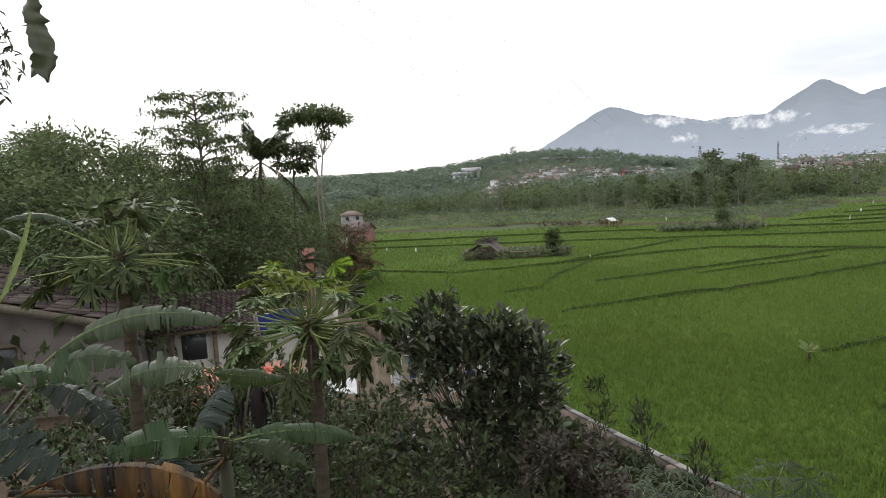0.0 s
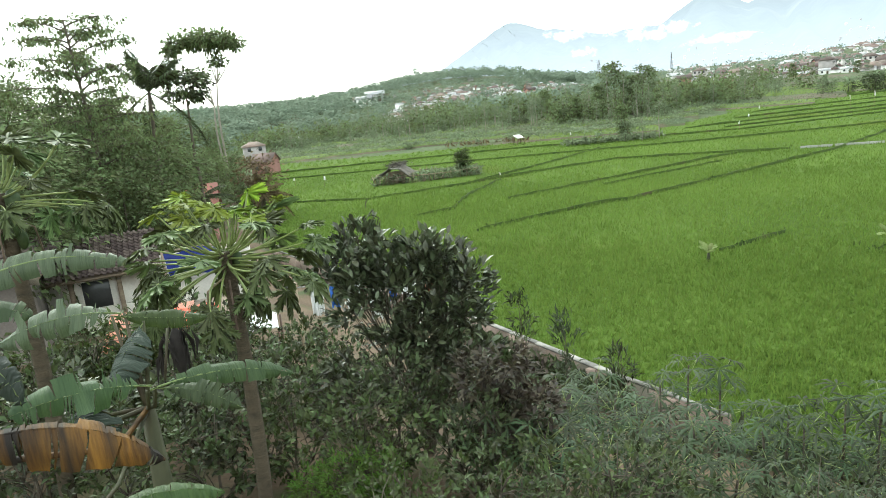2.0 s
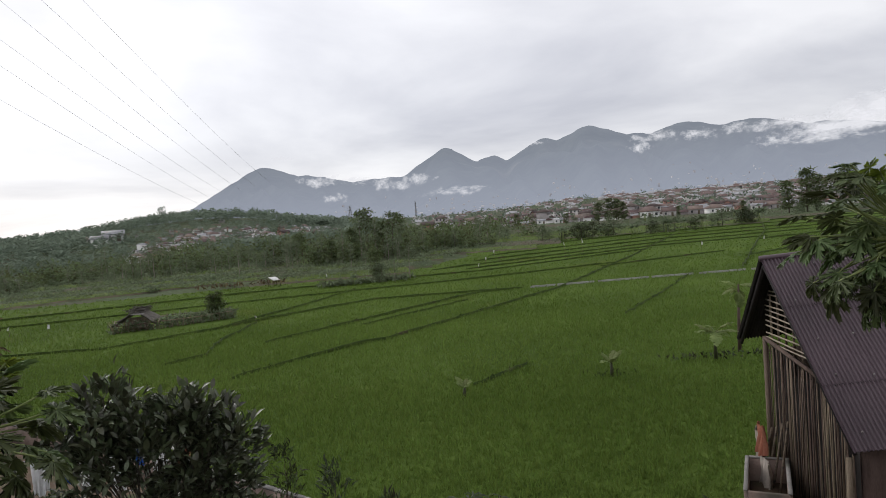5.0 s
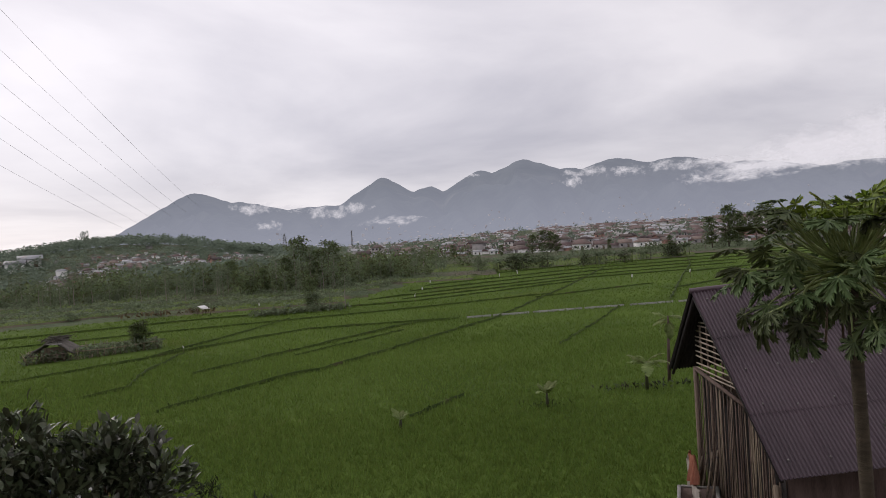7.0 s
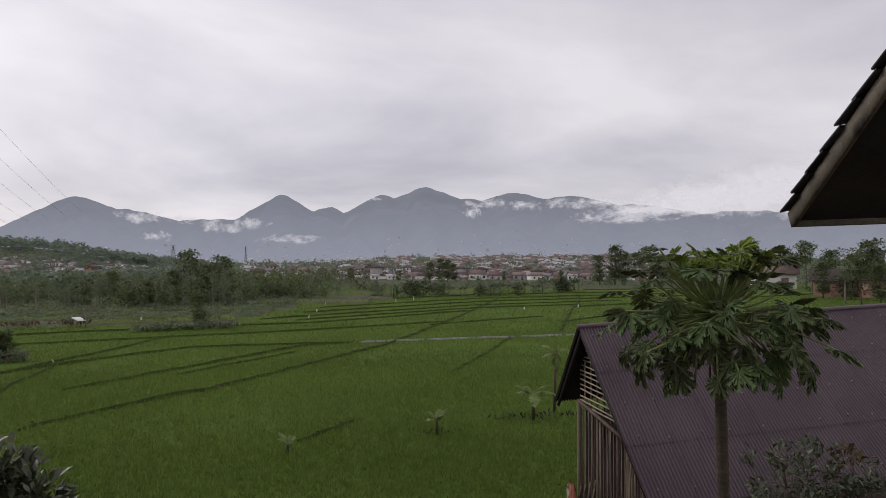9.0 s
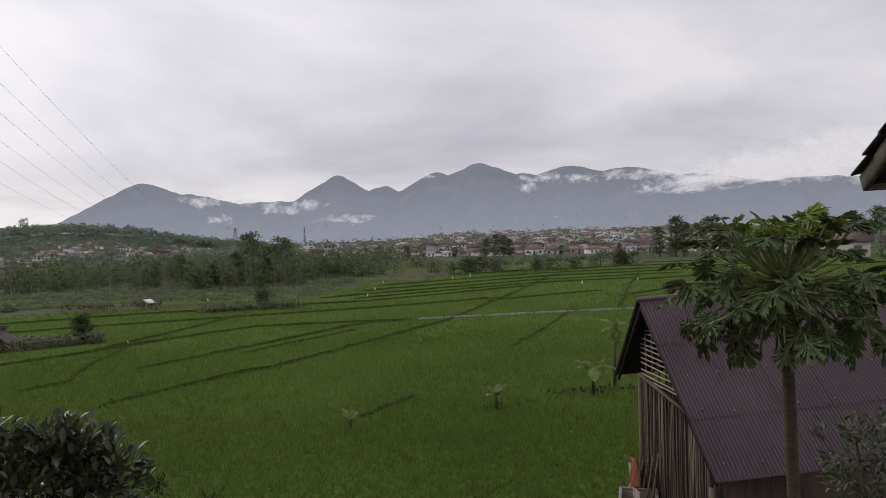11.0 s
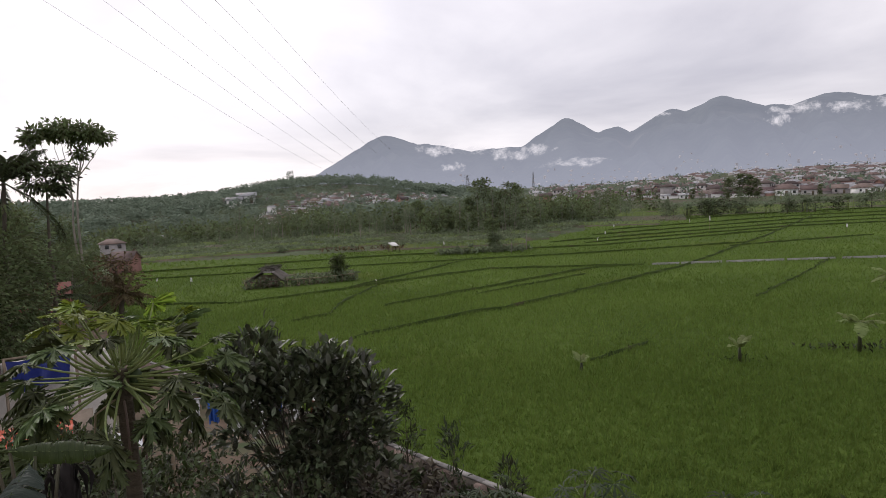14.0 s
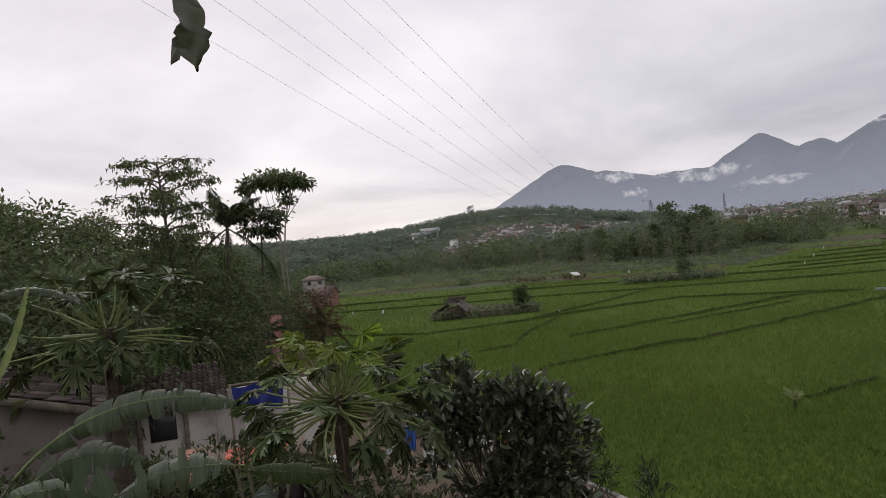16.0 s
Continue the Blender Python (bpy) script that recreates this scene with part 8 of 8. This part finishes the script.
# ---- banana plants in the foreground ----
def leaf_between(ob, a, mid, b, W, seed, mat, tear=0.35, label="", roll=0.0, fold=0.5):
    """A banana leaf from a to b, arched through mid."""
    a, mid, b = (Vector(v) for v in (a, mid, b))
    rng = np.random.default_rng(seed)
    chord = b - a
    yaw = math.atan2(chord.y, chord.x)
    flat = Vector((chord.x, chord.y, 0)).length
    up0 = math.atan2((mid - a).z, max(0.05, Vector(((mid - a).x, (mid - a).y)).length))
    up1 = math.atan2((b - mid).z, max(0.05, Vector(((b - mid).x, (b - mid).y)).length))
    start_up = up0 + (up0 - up1) / 2
    bend = (up0 - up1) * 2 / 1.7
    L = ((mid - a).length + (b - mid).length) * 1.03
    me = banana_leaf(rng, L, W * 1.12, start_up, bend, mat, tear, roll=roll, fold=fold)
    lf = part("leaf", me, ob, label)
    lf.matrix_local = Matrix.Translation(a - Vector(ob.location)) @ Matrix.Rotation(yaw, 4, "Z")
    # the stalk that joins the blade to the top of the stem
    crown, foot = Vector(ob["crown_top"]), a - Vector(ob.location)
    part("petiole", mesh_np("petiole", *tube([tuple(crown), tuple(crown * 0.35 + foot * 0.65 - Vector((0, 0, 0.05))), tuple(foot)], [0.012, 0.008, 0.006], 6), M["stem_banana"], smooth=True), ob)


def banana_foreground():
    a = thing("banana_plant", "large banana plant with torn silvery-green leaves", "banana plant", (-2.75, 2.9, G(-2.75, 2.9) - 0.1), "banana plants of the garden")
    top = np.array((-2.5, 3.0, 4.3)) - np.array(a.location)
    part("pseudostem", mesh_np("pseudostem", *tube([(0, 0, 0), tuple(top * 0.6 + [-0.1, 0, 0]), tuple(top)], [0.10, 0.085, 0.05], 10), M["stem_banana"], smooth=True), a)
    a["crown_top"] = tuple(float(v) for v in top)
    leaf_between(a, (-2.75, 4.28, 4.45), (-2.35, 4.52, 4.72), (-1.56, 4.52, 4.62), 0.110, 501, M["leaf_sheen"], 0.40, roll=0.75)
    leaf_between(a, (-2.41, 3.77, 4.53), (-2.14, 3.86, 4.7), (-1.86, 3.87, 4.63), 0.120, 502, M["leaf_banana"], 0.45, roll=0.60)
    leaf_between(a, (-1.74, 2.35, 4.92), (-1.62, 2.56, 4.95), (-1.45, 2.61, 4.77), 0.100, 514, M["leaf_banana"], 0.85, roll=0.70)
    leaf_between(a, (-1.65, 2.52, 4.88), (-1.46, 2.52, 4.87), (-1.3, 2.46, 4.62), 0.085, 516, M["leaf_shaded"], 0.70, roll=0.40)
    leaf_between(a, (-1.66, 2.28, 4.9), (-1.57, 2.31, 4.8), (-1.43, 2.27, 4.63), 0.100, 517, M["leaf_shaded"], 0.80, roll=0.40)
    leaf_between(a, (-2.15, 3.10, 5.05), (-2.08, 3.20, 5.30), (-2.00, 3.25, 5.54), 0.022, 518, M["leaf_pale"], 0.00, roll=0.30)
    leaf_between(a, (-2.50, 3.20, 5.40), (-2.32, 3.50, 5.50), (-2.20, 3.66, 5.35), 0.080, 519, M["leaf_mid_b"], 0.30, roll=0.30)
    leaf_between(a, (-2.25, 3.35, 5.48), (-2.10, 3.55, 5.53), (-1.99, 3.72, 5.42), 0.035, 520, M["leaf_sheen"], 0.20, roll=0.50)
    b = thing("banana_plant", "small banana plant with drooping ragged leaves", "banana plant", (-1.15, 3.15, G(-1.15, 3.15) - 0.1), "banana plants of the garden")
    tb = np.array((-1.12, 3.12, 4.32)) - np.array(b.location)
    part("pseudostem", mesh_np("pseudostem", *tube([(0, 0, 0), tuple(tb * 0.6), tuple(tb)], [0.07, 0.055, 0.03], 9), M["stem_banana"], smooth=True), b)
    b["crown_top"] = tuple(float(v) for v in tb)
    leaf_between(b, (-1.23, 3.39, 4.69), (-1.48, 3.38, 4.71), (-1.77, 3.34, 4.62), 0.105, 503, M["leaf_sheen"], 0.75, roll=-0.75)
    leaf_between(b, (-1.28, 3.37, 4.69), (-1.09, 3.41, 4.65), (-0.88, 3.4, 4.62), 0.046, 504, M["leaf_mid_b"], 0.15, roll=1.00)
    leaf_between(b, (-1.12, 3.29, 4.67), (-1.16, 3.21, 4.61), (-1.22, 3.08, 4.46), 0.120, 505, M["leaf_shaded"], 0.25, roll=0.20)
    leaf_between(b, (-0.98, 2.85, 4.52), (-1.22, 2.78, 4.58), (-1.4, 2.63, 4.57), 0.100, 506, M["leaf_banana"], 0.60, roll=-1.00)
    leaf_between(b, (-1.01, 2.83, 4.51), (-0.75, 3.02, 4.49), (-0.49, 3.13, 4.38), 0.052, 507, M["leaf_banana"], 0.30, roll=0.95)
    leaf_between(b, (-0.98, 2.85, 4.51), (-0.83, 2.83, 4.49), (-0.66, 2.78, 4.4), 0.050, 508, M["leaf_banana"], 0.45, roll=0.80)
    leaf_between(b, (-1.26, 2.85, 4.5), (-1.26, 2.77, 4.46), (-1.21, 2.69, 4.35), 0.120, 509, M["leaf_shaded"], 0.30, roll=0.20)
    leaf_between(b, (-1.38, 2.01, 4.69), (-1.13, 2.18, 4.70), (-0.82, 2.26, 4.46), 0.125, 512, M["leaf_dead"], 0.45, "dead brown leaf, streaked with black", roll=0.35, fold=1.0)
    leaf_between(b, (-1.0, 2.13, 4.40), (-0.83, 2.2, 4.41), (-0.65, 2.28, 4.33), 0.050, 513, M["leaf_mid_b"], 0.05, roll=0.40)
    part("leaf", mesh_np("leaf", *tube([(0.03, -0.02, float(tb[2])), (0.10, -0.6, float(tb[2]) + 0.1), (-0.38, -0.96, float(tb[2]) + 0.30)], 0.012, 5), M["leaf_dead"]), b, "dry leaf stalk")
    # A ragged hanging mass of dead leaves, filled out by a smooth core.
    c = thing("banana_flower", "dark ragged clump of dead banana leaves hanging down", "banana flower", (-1.09, 3.62, 4.62))
    part("stalk", mesh_np("stalk", *tube([(0.0, -0.3, -0.26), (0, -0.1, -0.05), (0, 0, -0.1)], 0.007, 6), M["stem_banana"]), c)
    rng = np.random.default_rng(515)
    P = np.stack([rng.normal(0, 0.035, 26), rng.normal(0, 0.03, 26), rng.uniform(-0.22, -0.06, 26)], 1)
    D = rng.normal(0, 0.22, (26, 3)); D[:, 2] = -1
    part("dry_leaves", mesh_np("dry_leaves", *scatter(LEAF, P, frames_of(D, rng, 0.8), rng.uniform(0.10, 0.22, 26), rng.uniform(0.012, 0.035, 26)), M["dark_inside"]), c)
    u, v = np.meshgrid(np.linspace(0, 2 * np.pi, 10, endpoint=False), np.linspace(0, 1, 8), indexing="ij")
    rad = 0.042 * np.sin(np.pi * np.clip(v * 0.93 + 0.05, 0, 1)) ** 0.7
    V = np.stack([rad * np.cos(u), rad * np.sin(u), -0.1 - 0.26 * v], -1).reshape(-1, 3)
    ii, jj = np.meshgrid(np.arange(10), np.arange(7), indexing="ij")
    part("bud", mesh_np("bud", V, np.stack([ii * 8 + jj, ii * 8 + jj + 1, (ii + 1) % 10 * 8 + jj + 1, (ii + 1) % 10 * 8 + jj], -1).reshape(-1, 4), M["dark_inside"], smooth=True), c)


banana_foreground()


def hanging_leaf():
    """A withered strip of banana leaf that hangs into view from above."""
    rng = np.random.default_rng(520)
    ob = thing("withered_leaf", "withered dark leaf strip hanging from above", "leaf", (-0.693, 1.240, 5.950))
    q = np.linspace(0, 1, 44)
    Z = 0.10 - 0.24 * q
    X = np.interp(Z, [-0.14, -0.115, -0.085, -0.053, -0.02, 0.03, 0.1], [-0.007, -0.009, -0.007, -0.014, -0.022, -0.018, 0.0])
    W = np.interp(Z, [-0.14, -0.134, -0.127, -0.115, -0.097, -0.086, -0.07, -0.054, -0.045, -0.032, -0.015, 0.03, 0.1], [0.0008, 0.0015, 0.009, 0.016, 0.016, 0.010, 0.011, 0.012, 0.008, 0.016, 0.015, 0.009, 0.004])
    rows = []
    for k in (-1, -0.35, 0.35, 1):
        rows.append(np.stack([X + k * W * rng.uniform(0.7, 1.2, 44) + rng.normal(0, 0.0012, 44), 0.012 * np.sin(q * 9 + k * 2) + 0.01 * k, Z + rng.normal(0, 0.001, 44)], 1))
    V = np.concatenate(rows); V2 = np.concatenate([V, V + [0, 0.0015, 0]])
    i, j = np.meshgrid(np.arange(3), np.arange(43), indexing="ij")
    F = np.stack([i * 44 + j, i * 44 + j + 1, (i + 1) * 44 + j + 1, (i + 1) * 44 + j], -1).reshape(-1, 4)
    part("blade", mesh_np("blade", V2, np.concatenate([F, F[:, ::-1] + 176]), M["leaf_dark"]), ob)
    part("torn_flap", mesh_np("torn_flap", *slab([(-0.016, 0, -0.092), (-0.033, 0.004, -0.100), (-0.036, 0.0, -0.128), (-0.026, 0.002, -0.122)], 0.003), M["leaf_dark"]), ob)
    part("stalk", mesh_np("stalk", *tube([(0, 0, 0.09), (-0.01, -0.01, 0.5), (-0.5, -0.9, 0.9), (-1.0, -1.6, 0.6), (-1.35, -1.9, -2.9)], [0.004, 0.006, 0.012, 0.03, 0.06], 6), M["petiole"]), ob)


hanging_leaf()


# ---- houses and clutter in the garden ----
def garden_house():
    ob = thing("garden_house", "low grey plastered house with an old tiled roof", "house", (-6.3, 12.9, 0), turn=16)
    g0 = -0.3
    V = np.array([(0, 0, g0), (-4.5, 0, g0), (-4.5, 0, 4.45), (0, 0, 3.12), (0, 3.4, g0), (-4.5, 3.4, g0), (-4.5, 3.4, 4.45), (0, 3.4, 3.12)])
    part("wall", mesh_np("wall", V, np.array([(1, 0, 3, 2), (4, 5, 6, 7), (0, 4, 7, 3), (5, 1, 2, 6)]), M["plaster"]), ob)
    part("roof_deck", mesh_np("roof_deck", *slab([(0.35, -0.3, 3.07), (0.35, 3.7, 3.07), (-4.7, 3.7, 4.57), (-4.7, -0.3, 4.57)], 0.06), M["wood"]), ob)
    part("verge_board", mesh_np("verge_board", *slab([(0.36, -0.34, 3.10), (0.36, -0.30, 3.10), (-4.7, -0.30, 4.60), (-4.7, -0.34, 4.60)], 0.16), M["fascia"]), ob)
    tiles(ob, (0.38, -0.33, 3.09), (0, 4.06, 0), (-5.06, 0, 1.5), 14, 15, "tile")
    w = box(-2.6, -0.03, 2.2, -1.9, 0.05, 2.9, 0.02)
    win = part("window", mesh_np("window", *w, M["window"]), ob)
    for b in (box(-2.66, -0.05, 2.14, -1.84, 0.0, 2.2, 0.008), box(-2.66, -0.05, 2.9, -1.84, 0.0, 2.96, 0.008), box(-2.66, -0.045, 2.2, -2.6, 0.0, 2.9, 0.008), box(-1.9, -0.045, 2.2, -1.84, 0.0, 2.9, 0.008)):
        part("window_frame", mesh_np("window_frame", *b, M["wood"]), win, "worn wooden frame")
    ob2 = thing("tiled_house", "small whitewashed house with mossy dark tile roof", "house", (-7.2, 15.15, 0), turn=16)
    V = np.array([(0, 0, g0), (2.3, 0, g0), (2.3, 0, 2.58), (0, 0, 2.58), (0, 2.6, g0), (2.3, 2.6, g0), (2.3, 2.6, 2.58), (0, 2.6, 2.58), (0, 1.3, 2.95), (2.3, 1.3, 2.95)])
    part("wall", mesh_np("wall", V, [np.array([(0, 1, 2, 3), (5, 4, 7, 6), (4, 0, 3, 7), (1, 5, 6, 2)]), np.array([(3, 8, 7), (2, 6, 9)])], M["whitewash"]), ob2)
    part("roof_deck", mesh_np("roof_deck", *slab([(-0.3, -0.35, 2.44), (2.6, -0.35, 2.44), (2.6, 1.3, 3.02), (-0.3, 1.3, 3.02)], 0.05), M["wood"]), ob2)
    part("roof_deck", mesh_np("roof_deck", *slab([(2.6, 2.95, 2.44), (-0.3, 2.95, 2.44), (-0.3, 1.3, 3.02), (2.6, 1.3, 3.02)], 0.05), M["tile_brown"]), ob2)
    tiles(ob2, (-0.3, -0.38, 2.46), (2.9, 0, 0), (0, 1.68, 0.59), 24, 12, "tile")
    for x in (0.75, 1.7):
        part("post", mesh_np("post", *box(x - 0.05, -0.12, g0, x + 0.05, -0.02, 2.5, 0.01), M["wood"]), ob2)
    part("window", mesh_np("window", *box(0.95, -0.03, 1.7, 1.5, 0.04, 2.3, 0.02), M["window"]), ob2)
    # the whitewashed yard wall
    yard = thing("yard_wall", "stained whitewashed yard wall beside the tiled house", "wall", (-4.98, 15.75, 0), turn=16)
    part("wall_panel", mesh_np("wall_panel", *box(0.02, 0, g0, 2.3, 0.14, 2.60, 0.015), M["whitewash"]), yard)
    for x in (0.6, 1.5):
        part("pier", mesh_np("pier", *box(x, -0.06, g0, x + 0.14, 0.0, 2.56, 0.01), M["whitewash"]), yard)
    draped("blue_tarpaulin", "dark blue tarpaulin hung over a yard wall", "tarpaulin", M["tarp_blue"], (-3.95, 15.6, 2.72), 1.12, 0.62, 0.10, 530, 14, 3)
    stand = thing("tarpaulin_rail", "bamboo rail that carries a tarpaulin", "rail", (-3.95, 15.7, 0))
    part("rail", mesh_np("rail", *tube([(-0.65, -0.05, 2.72), (0.65, 0.15, 2.74)], 0.025, 6), M["bamboo"]), stand)
    for x in (-0.62, 0.62):
        part("post", mesh_np("post", *tube([(x, x * 0.12 + 0.03, g0), (x, x * 0.12 + 0.03, 2.74)], 0.03, 6), M["bamboo"]), stand)


def tiles(ob, origin, across, up, nx, ny, name):
    """Rows of curved roof tiles, each a piece of its own on shared shapes."""
    rng = np.random.default_rng(int(abs(origin[0]) * 100) + nx)
    o, a, u = Vector(origin), Vector(across), Vector(up)
    n = a.cross(u).normalized()
    if n.z < 0:
        n = -n
    w, h = a.length / nx, u.length / ny
    V = []
    for k in range(5):
        s = k / 4
        zz = 0.028 * math.sin(s * math.pi * 2)
        V += [(s * w * 1.04, -0.02, zz + 0.05), (s * w * 1.04, h * 1.08, zz + 0.018)]
    V = np.array(V + [(x, y, z - 0.016) for x, y, z in V])
    F = [(2 * k, 2 * k + 2, 2 * k + 3, 2 * k + 1) for k in range(4)] + [(2 * k, 2 * k + 10, 2 * k + 12, 2 * k + 2) for k in range(4)] + [(2 * k + 11, 2 * k + 13, 2 * k + 12, 2 * k + 10) for k in range(4)] + [(0, 1, 11, 10), (8, 18, 19, 9)]
    if a.cross(u).z < 0:
        F = [f[::-1] for f in F]
    me = mesh_np("tile", V, np.array(F), M["tile_brown"])
    B = Matrix((a.normalized(), u.normalized(), n)).transposed().to_4x4()
    for i in range(nx):
        for j in range(ny):
            p = o + a * (i / nx) + u * (j / ny)
            part(name, me, ob, m=Matrix.Translation(p + n * rng.normal(0.012, 0.005)) @ B @ Matrix.Rotation(rng.normal(0, 0.02), 4, "Z"))


garden_house()


def yard_clutter():
    # low lean-to with a tarpaulin roof
    x, y = -3.35, 11.3
    g0 = G(x, y)
    ob = thing("lean_to", "low lean-to shelter with brown board roof", "shelter", (x, y, g0 - 0.1), turn=10)
    for sx in (-0.8, 0.8):
        for sy in (-0.5, 0.5):
            part("post", mesh_np("post", *tube([(sx, sy, 0), (sx, sy, 0.75 + 0.2 * sy)], 0.035, 6), M["bamboo"]), ob)
    for k in range(6):
        part("roof_board", mesh_np("roof_board", *slab([(-1.0 + k * 0.34, -0.65, 0.68), (-0.68 + k * 0.34, -0.65, 0.68 + 0.008 * (k % 2)), (-0.68 + k * 0.34, 0.65, 0.92 + 0.008 * (k % 2)), (-1.0 + k * 0.34, 0.65, 0.92)], 0.025), M["wood"] if k % 3 else M["tarp_red"]), ob)
    rng = np.random.default_rng(540)
    for nm, lab, mat, at, w, d in (("orange_tarpaulin", "crumpled orange tarpaulin lying on a low roof", "tarp_orange", (-3.05, 11.15, g0 + 0.80), 0.95, 0.5), ("white_sheet", "white plastic sheet spread over garden beds", "cloth_white", (-2.0, 11.6, G(-2, 11.6) + 0.62), 0.55, 0.4)):
        u, v = np.meshgrid(np.linspace(-0.5, 0.5, 14), np.linspace(-0.5, 0.5, 10), indexing="ij")
        Z = 0.05 * np.sin(u * 13 + 1) * np.cos(v * 9) + rng.normal(0, 0.012, u.shape) + v * d * 0.35
        V = np.stack([u * w, v * d, Z], -1).reshape(-1, 3)
        V2 = np.concatenate([V, V - [0, 0, 0.02]])
        i, j = np.meshgrid(np.arange(13), np.arange(9), indexing="ij")
        F = np.stack([i * 10 + j, (i + 1) * 10 + j, (i + 1) * 10 + j + 1, i * 10 + j + 1], -1).reshape(-1, 4)
        thing(nm, lab, "tarpaulin", at, turn=8, data=mesh_np(nm, V2, np.concatenate([F, F[:, ::-1] + 140]), M[mat]))
    bed = thing("seed_bed_frame", "bamboo frame that carries a white sheet", "frame", (-2.0, 11.6, G(-2, 11.6) - 0.1))
    for sx in (-0.3, 0.3):
        for sy in (-0.2, 0.2):
            part("post", mesh_np("post", *tube([(sx, sy, 0), (sx, sy, 0.68 + sy * 0.35)], 0.02, 5), M["bamboo"]), bed)
    # washing line behind the jackfruit tree
    ln = thing("washing_line", "rope washing line on two bamboo poles", "washing line", (0.1, 10.3, G(0.1, 10.3) - 0.1))
    for sx in (-1.3, 1.2):
        part("pole", mesh_np("pole", *tube([(sx, 0, 0), (sx, 0, 2.1)], 0.03, 6), M["bamboo"]), ln)
    part("rope", mesh_np("rope", *tube([(-1.3, 0, 2.02), (-0.05, 0, 1.97), (1.2, 0, 2.02)], 0.008, 4), M["cable"]), ln)
    z = G(0.1, 10.3) + 1.87
    for k, (dx, mat, w, h, lab) in enumerate(((-1.0, "cloth_white", 0.20, 0.42, "white shirt hung to dry on a line"), (-0.72, "cloth_blue", 0.16, 0.34, "pale blue cloth hung to dry on a line"), (-0.45, "cloth_white", 0.24, 0.50, "white cloth hung to dry on a line"),
                                              (-0.12, "cloth_white", 0.20, 0.62, "white cloth hung to dry on a line"), (0.16, "cloth_blue", 0.14, 0.34, "bright blue cloth hung to dry on a line"), (0.40, "cloth_white", 0.22, 0.46, "white cloth hung to dry on a line"), (0.72, "tarp_red", 0.2, 0.4, "faded red cloth hung to dry on a line"))):
        draped("washing", lab, "laundry", M[mat], (0.1 + dx, 10.3, z), w, h, 0.06, 550 + k, 5, 3)
    house("red_roof_house", "small house with red tile roof at the field edge", (-8.4, 32.8, 0.0), 8, house_meshes(3.2, 2.6, 1.75, 0.8, False, M["wall_brick"], M["tile_bright"], over=0.3))
    house("red_roof_house", "small brick house with red tile roof among trees", (-8.3, 66.0, -0.1), -20, house_meshes(5.8, 5.2, 3.4, 1.9, False, M["wall_brick"], M["tile_red"], over=0.4)).scale = (0.35,) * 3
    house("white_house", "white two-storey house behind a brick house", (-11.6, 84.0, -0.2), 12, house_meshes(7.0, 5.4, 5.4, 1.2, True, M["wall_far"], M["tile_red"], storeys=2, over=0.4)).scale = (0.36,) * 3
    # a leafy bough that reaches in beside the terrace
    foot = np.array((-8.6, 11.4, G(-8.6, 11.4) - 0.1))
    b = thing("overhanging_bough", "slender tree whose leafy bough hangs over the garden", "tree", tuple(foot))
    rng2 = np.random.default_rng(560)
    part("branch", mesh_np("branch", *tube(np.array([(-8.6, 11.4, foot[2]), (-8.5, 11.5, 6.0), (-8.1, 11.6, 8.4), (-7.4, 11.7, 8.9), (-7.15, 11.75, 8.2)]) - foot, [0.12, 0.09, 0.05, 0.02, 0.008], 6), M["bark"]), b)
    n = 190
    P = np.array((-7.55, 11.7, 8.15)) - foot + rng2.normal(0, 1, (n, 3)) * [0.22, 0.3, 0.42]
    D = rng2.normal(0, 0.6, (n, 3)); D[:, 2] -= 0.5
    part("foliage", mesh_np("foliage", *scatter(OVATE, P, frames_of(D, rng2, 0.8), rng2.uniform(0.14, 0.24, n), rng2.uniform(0.05, 0.09, n)), M["leaf_dark"]), b)


yard_clutter()
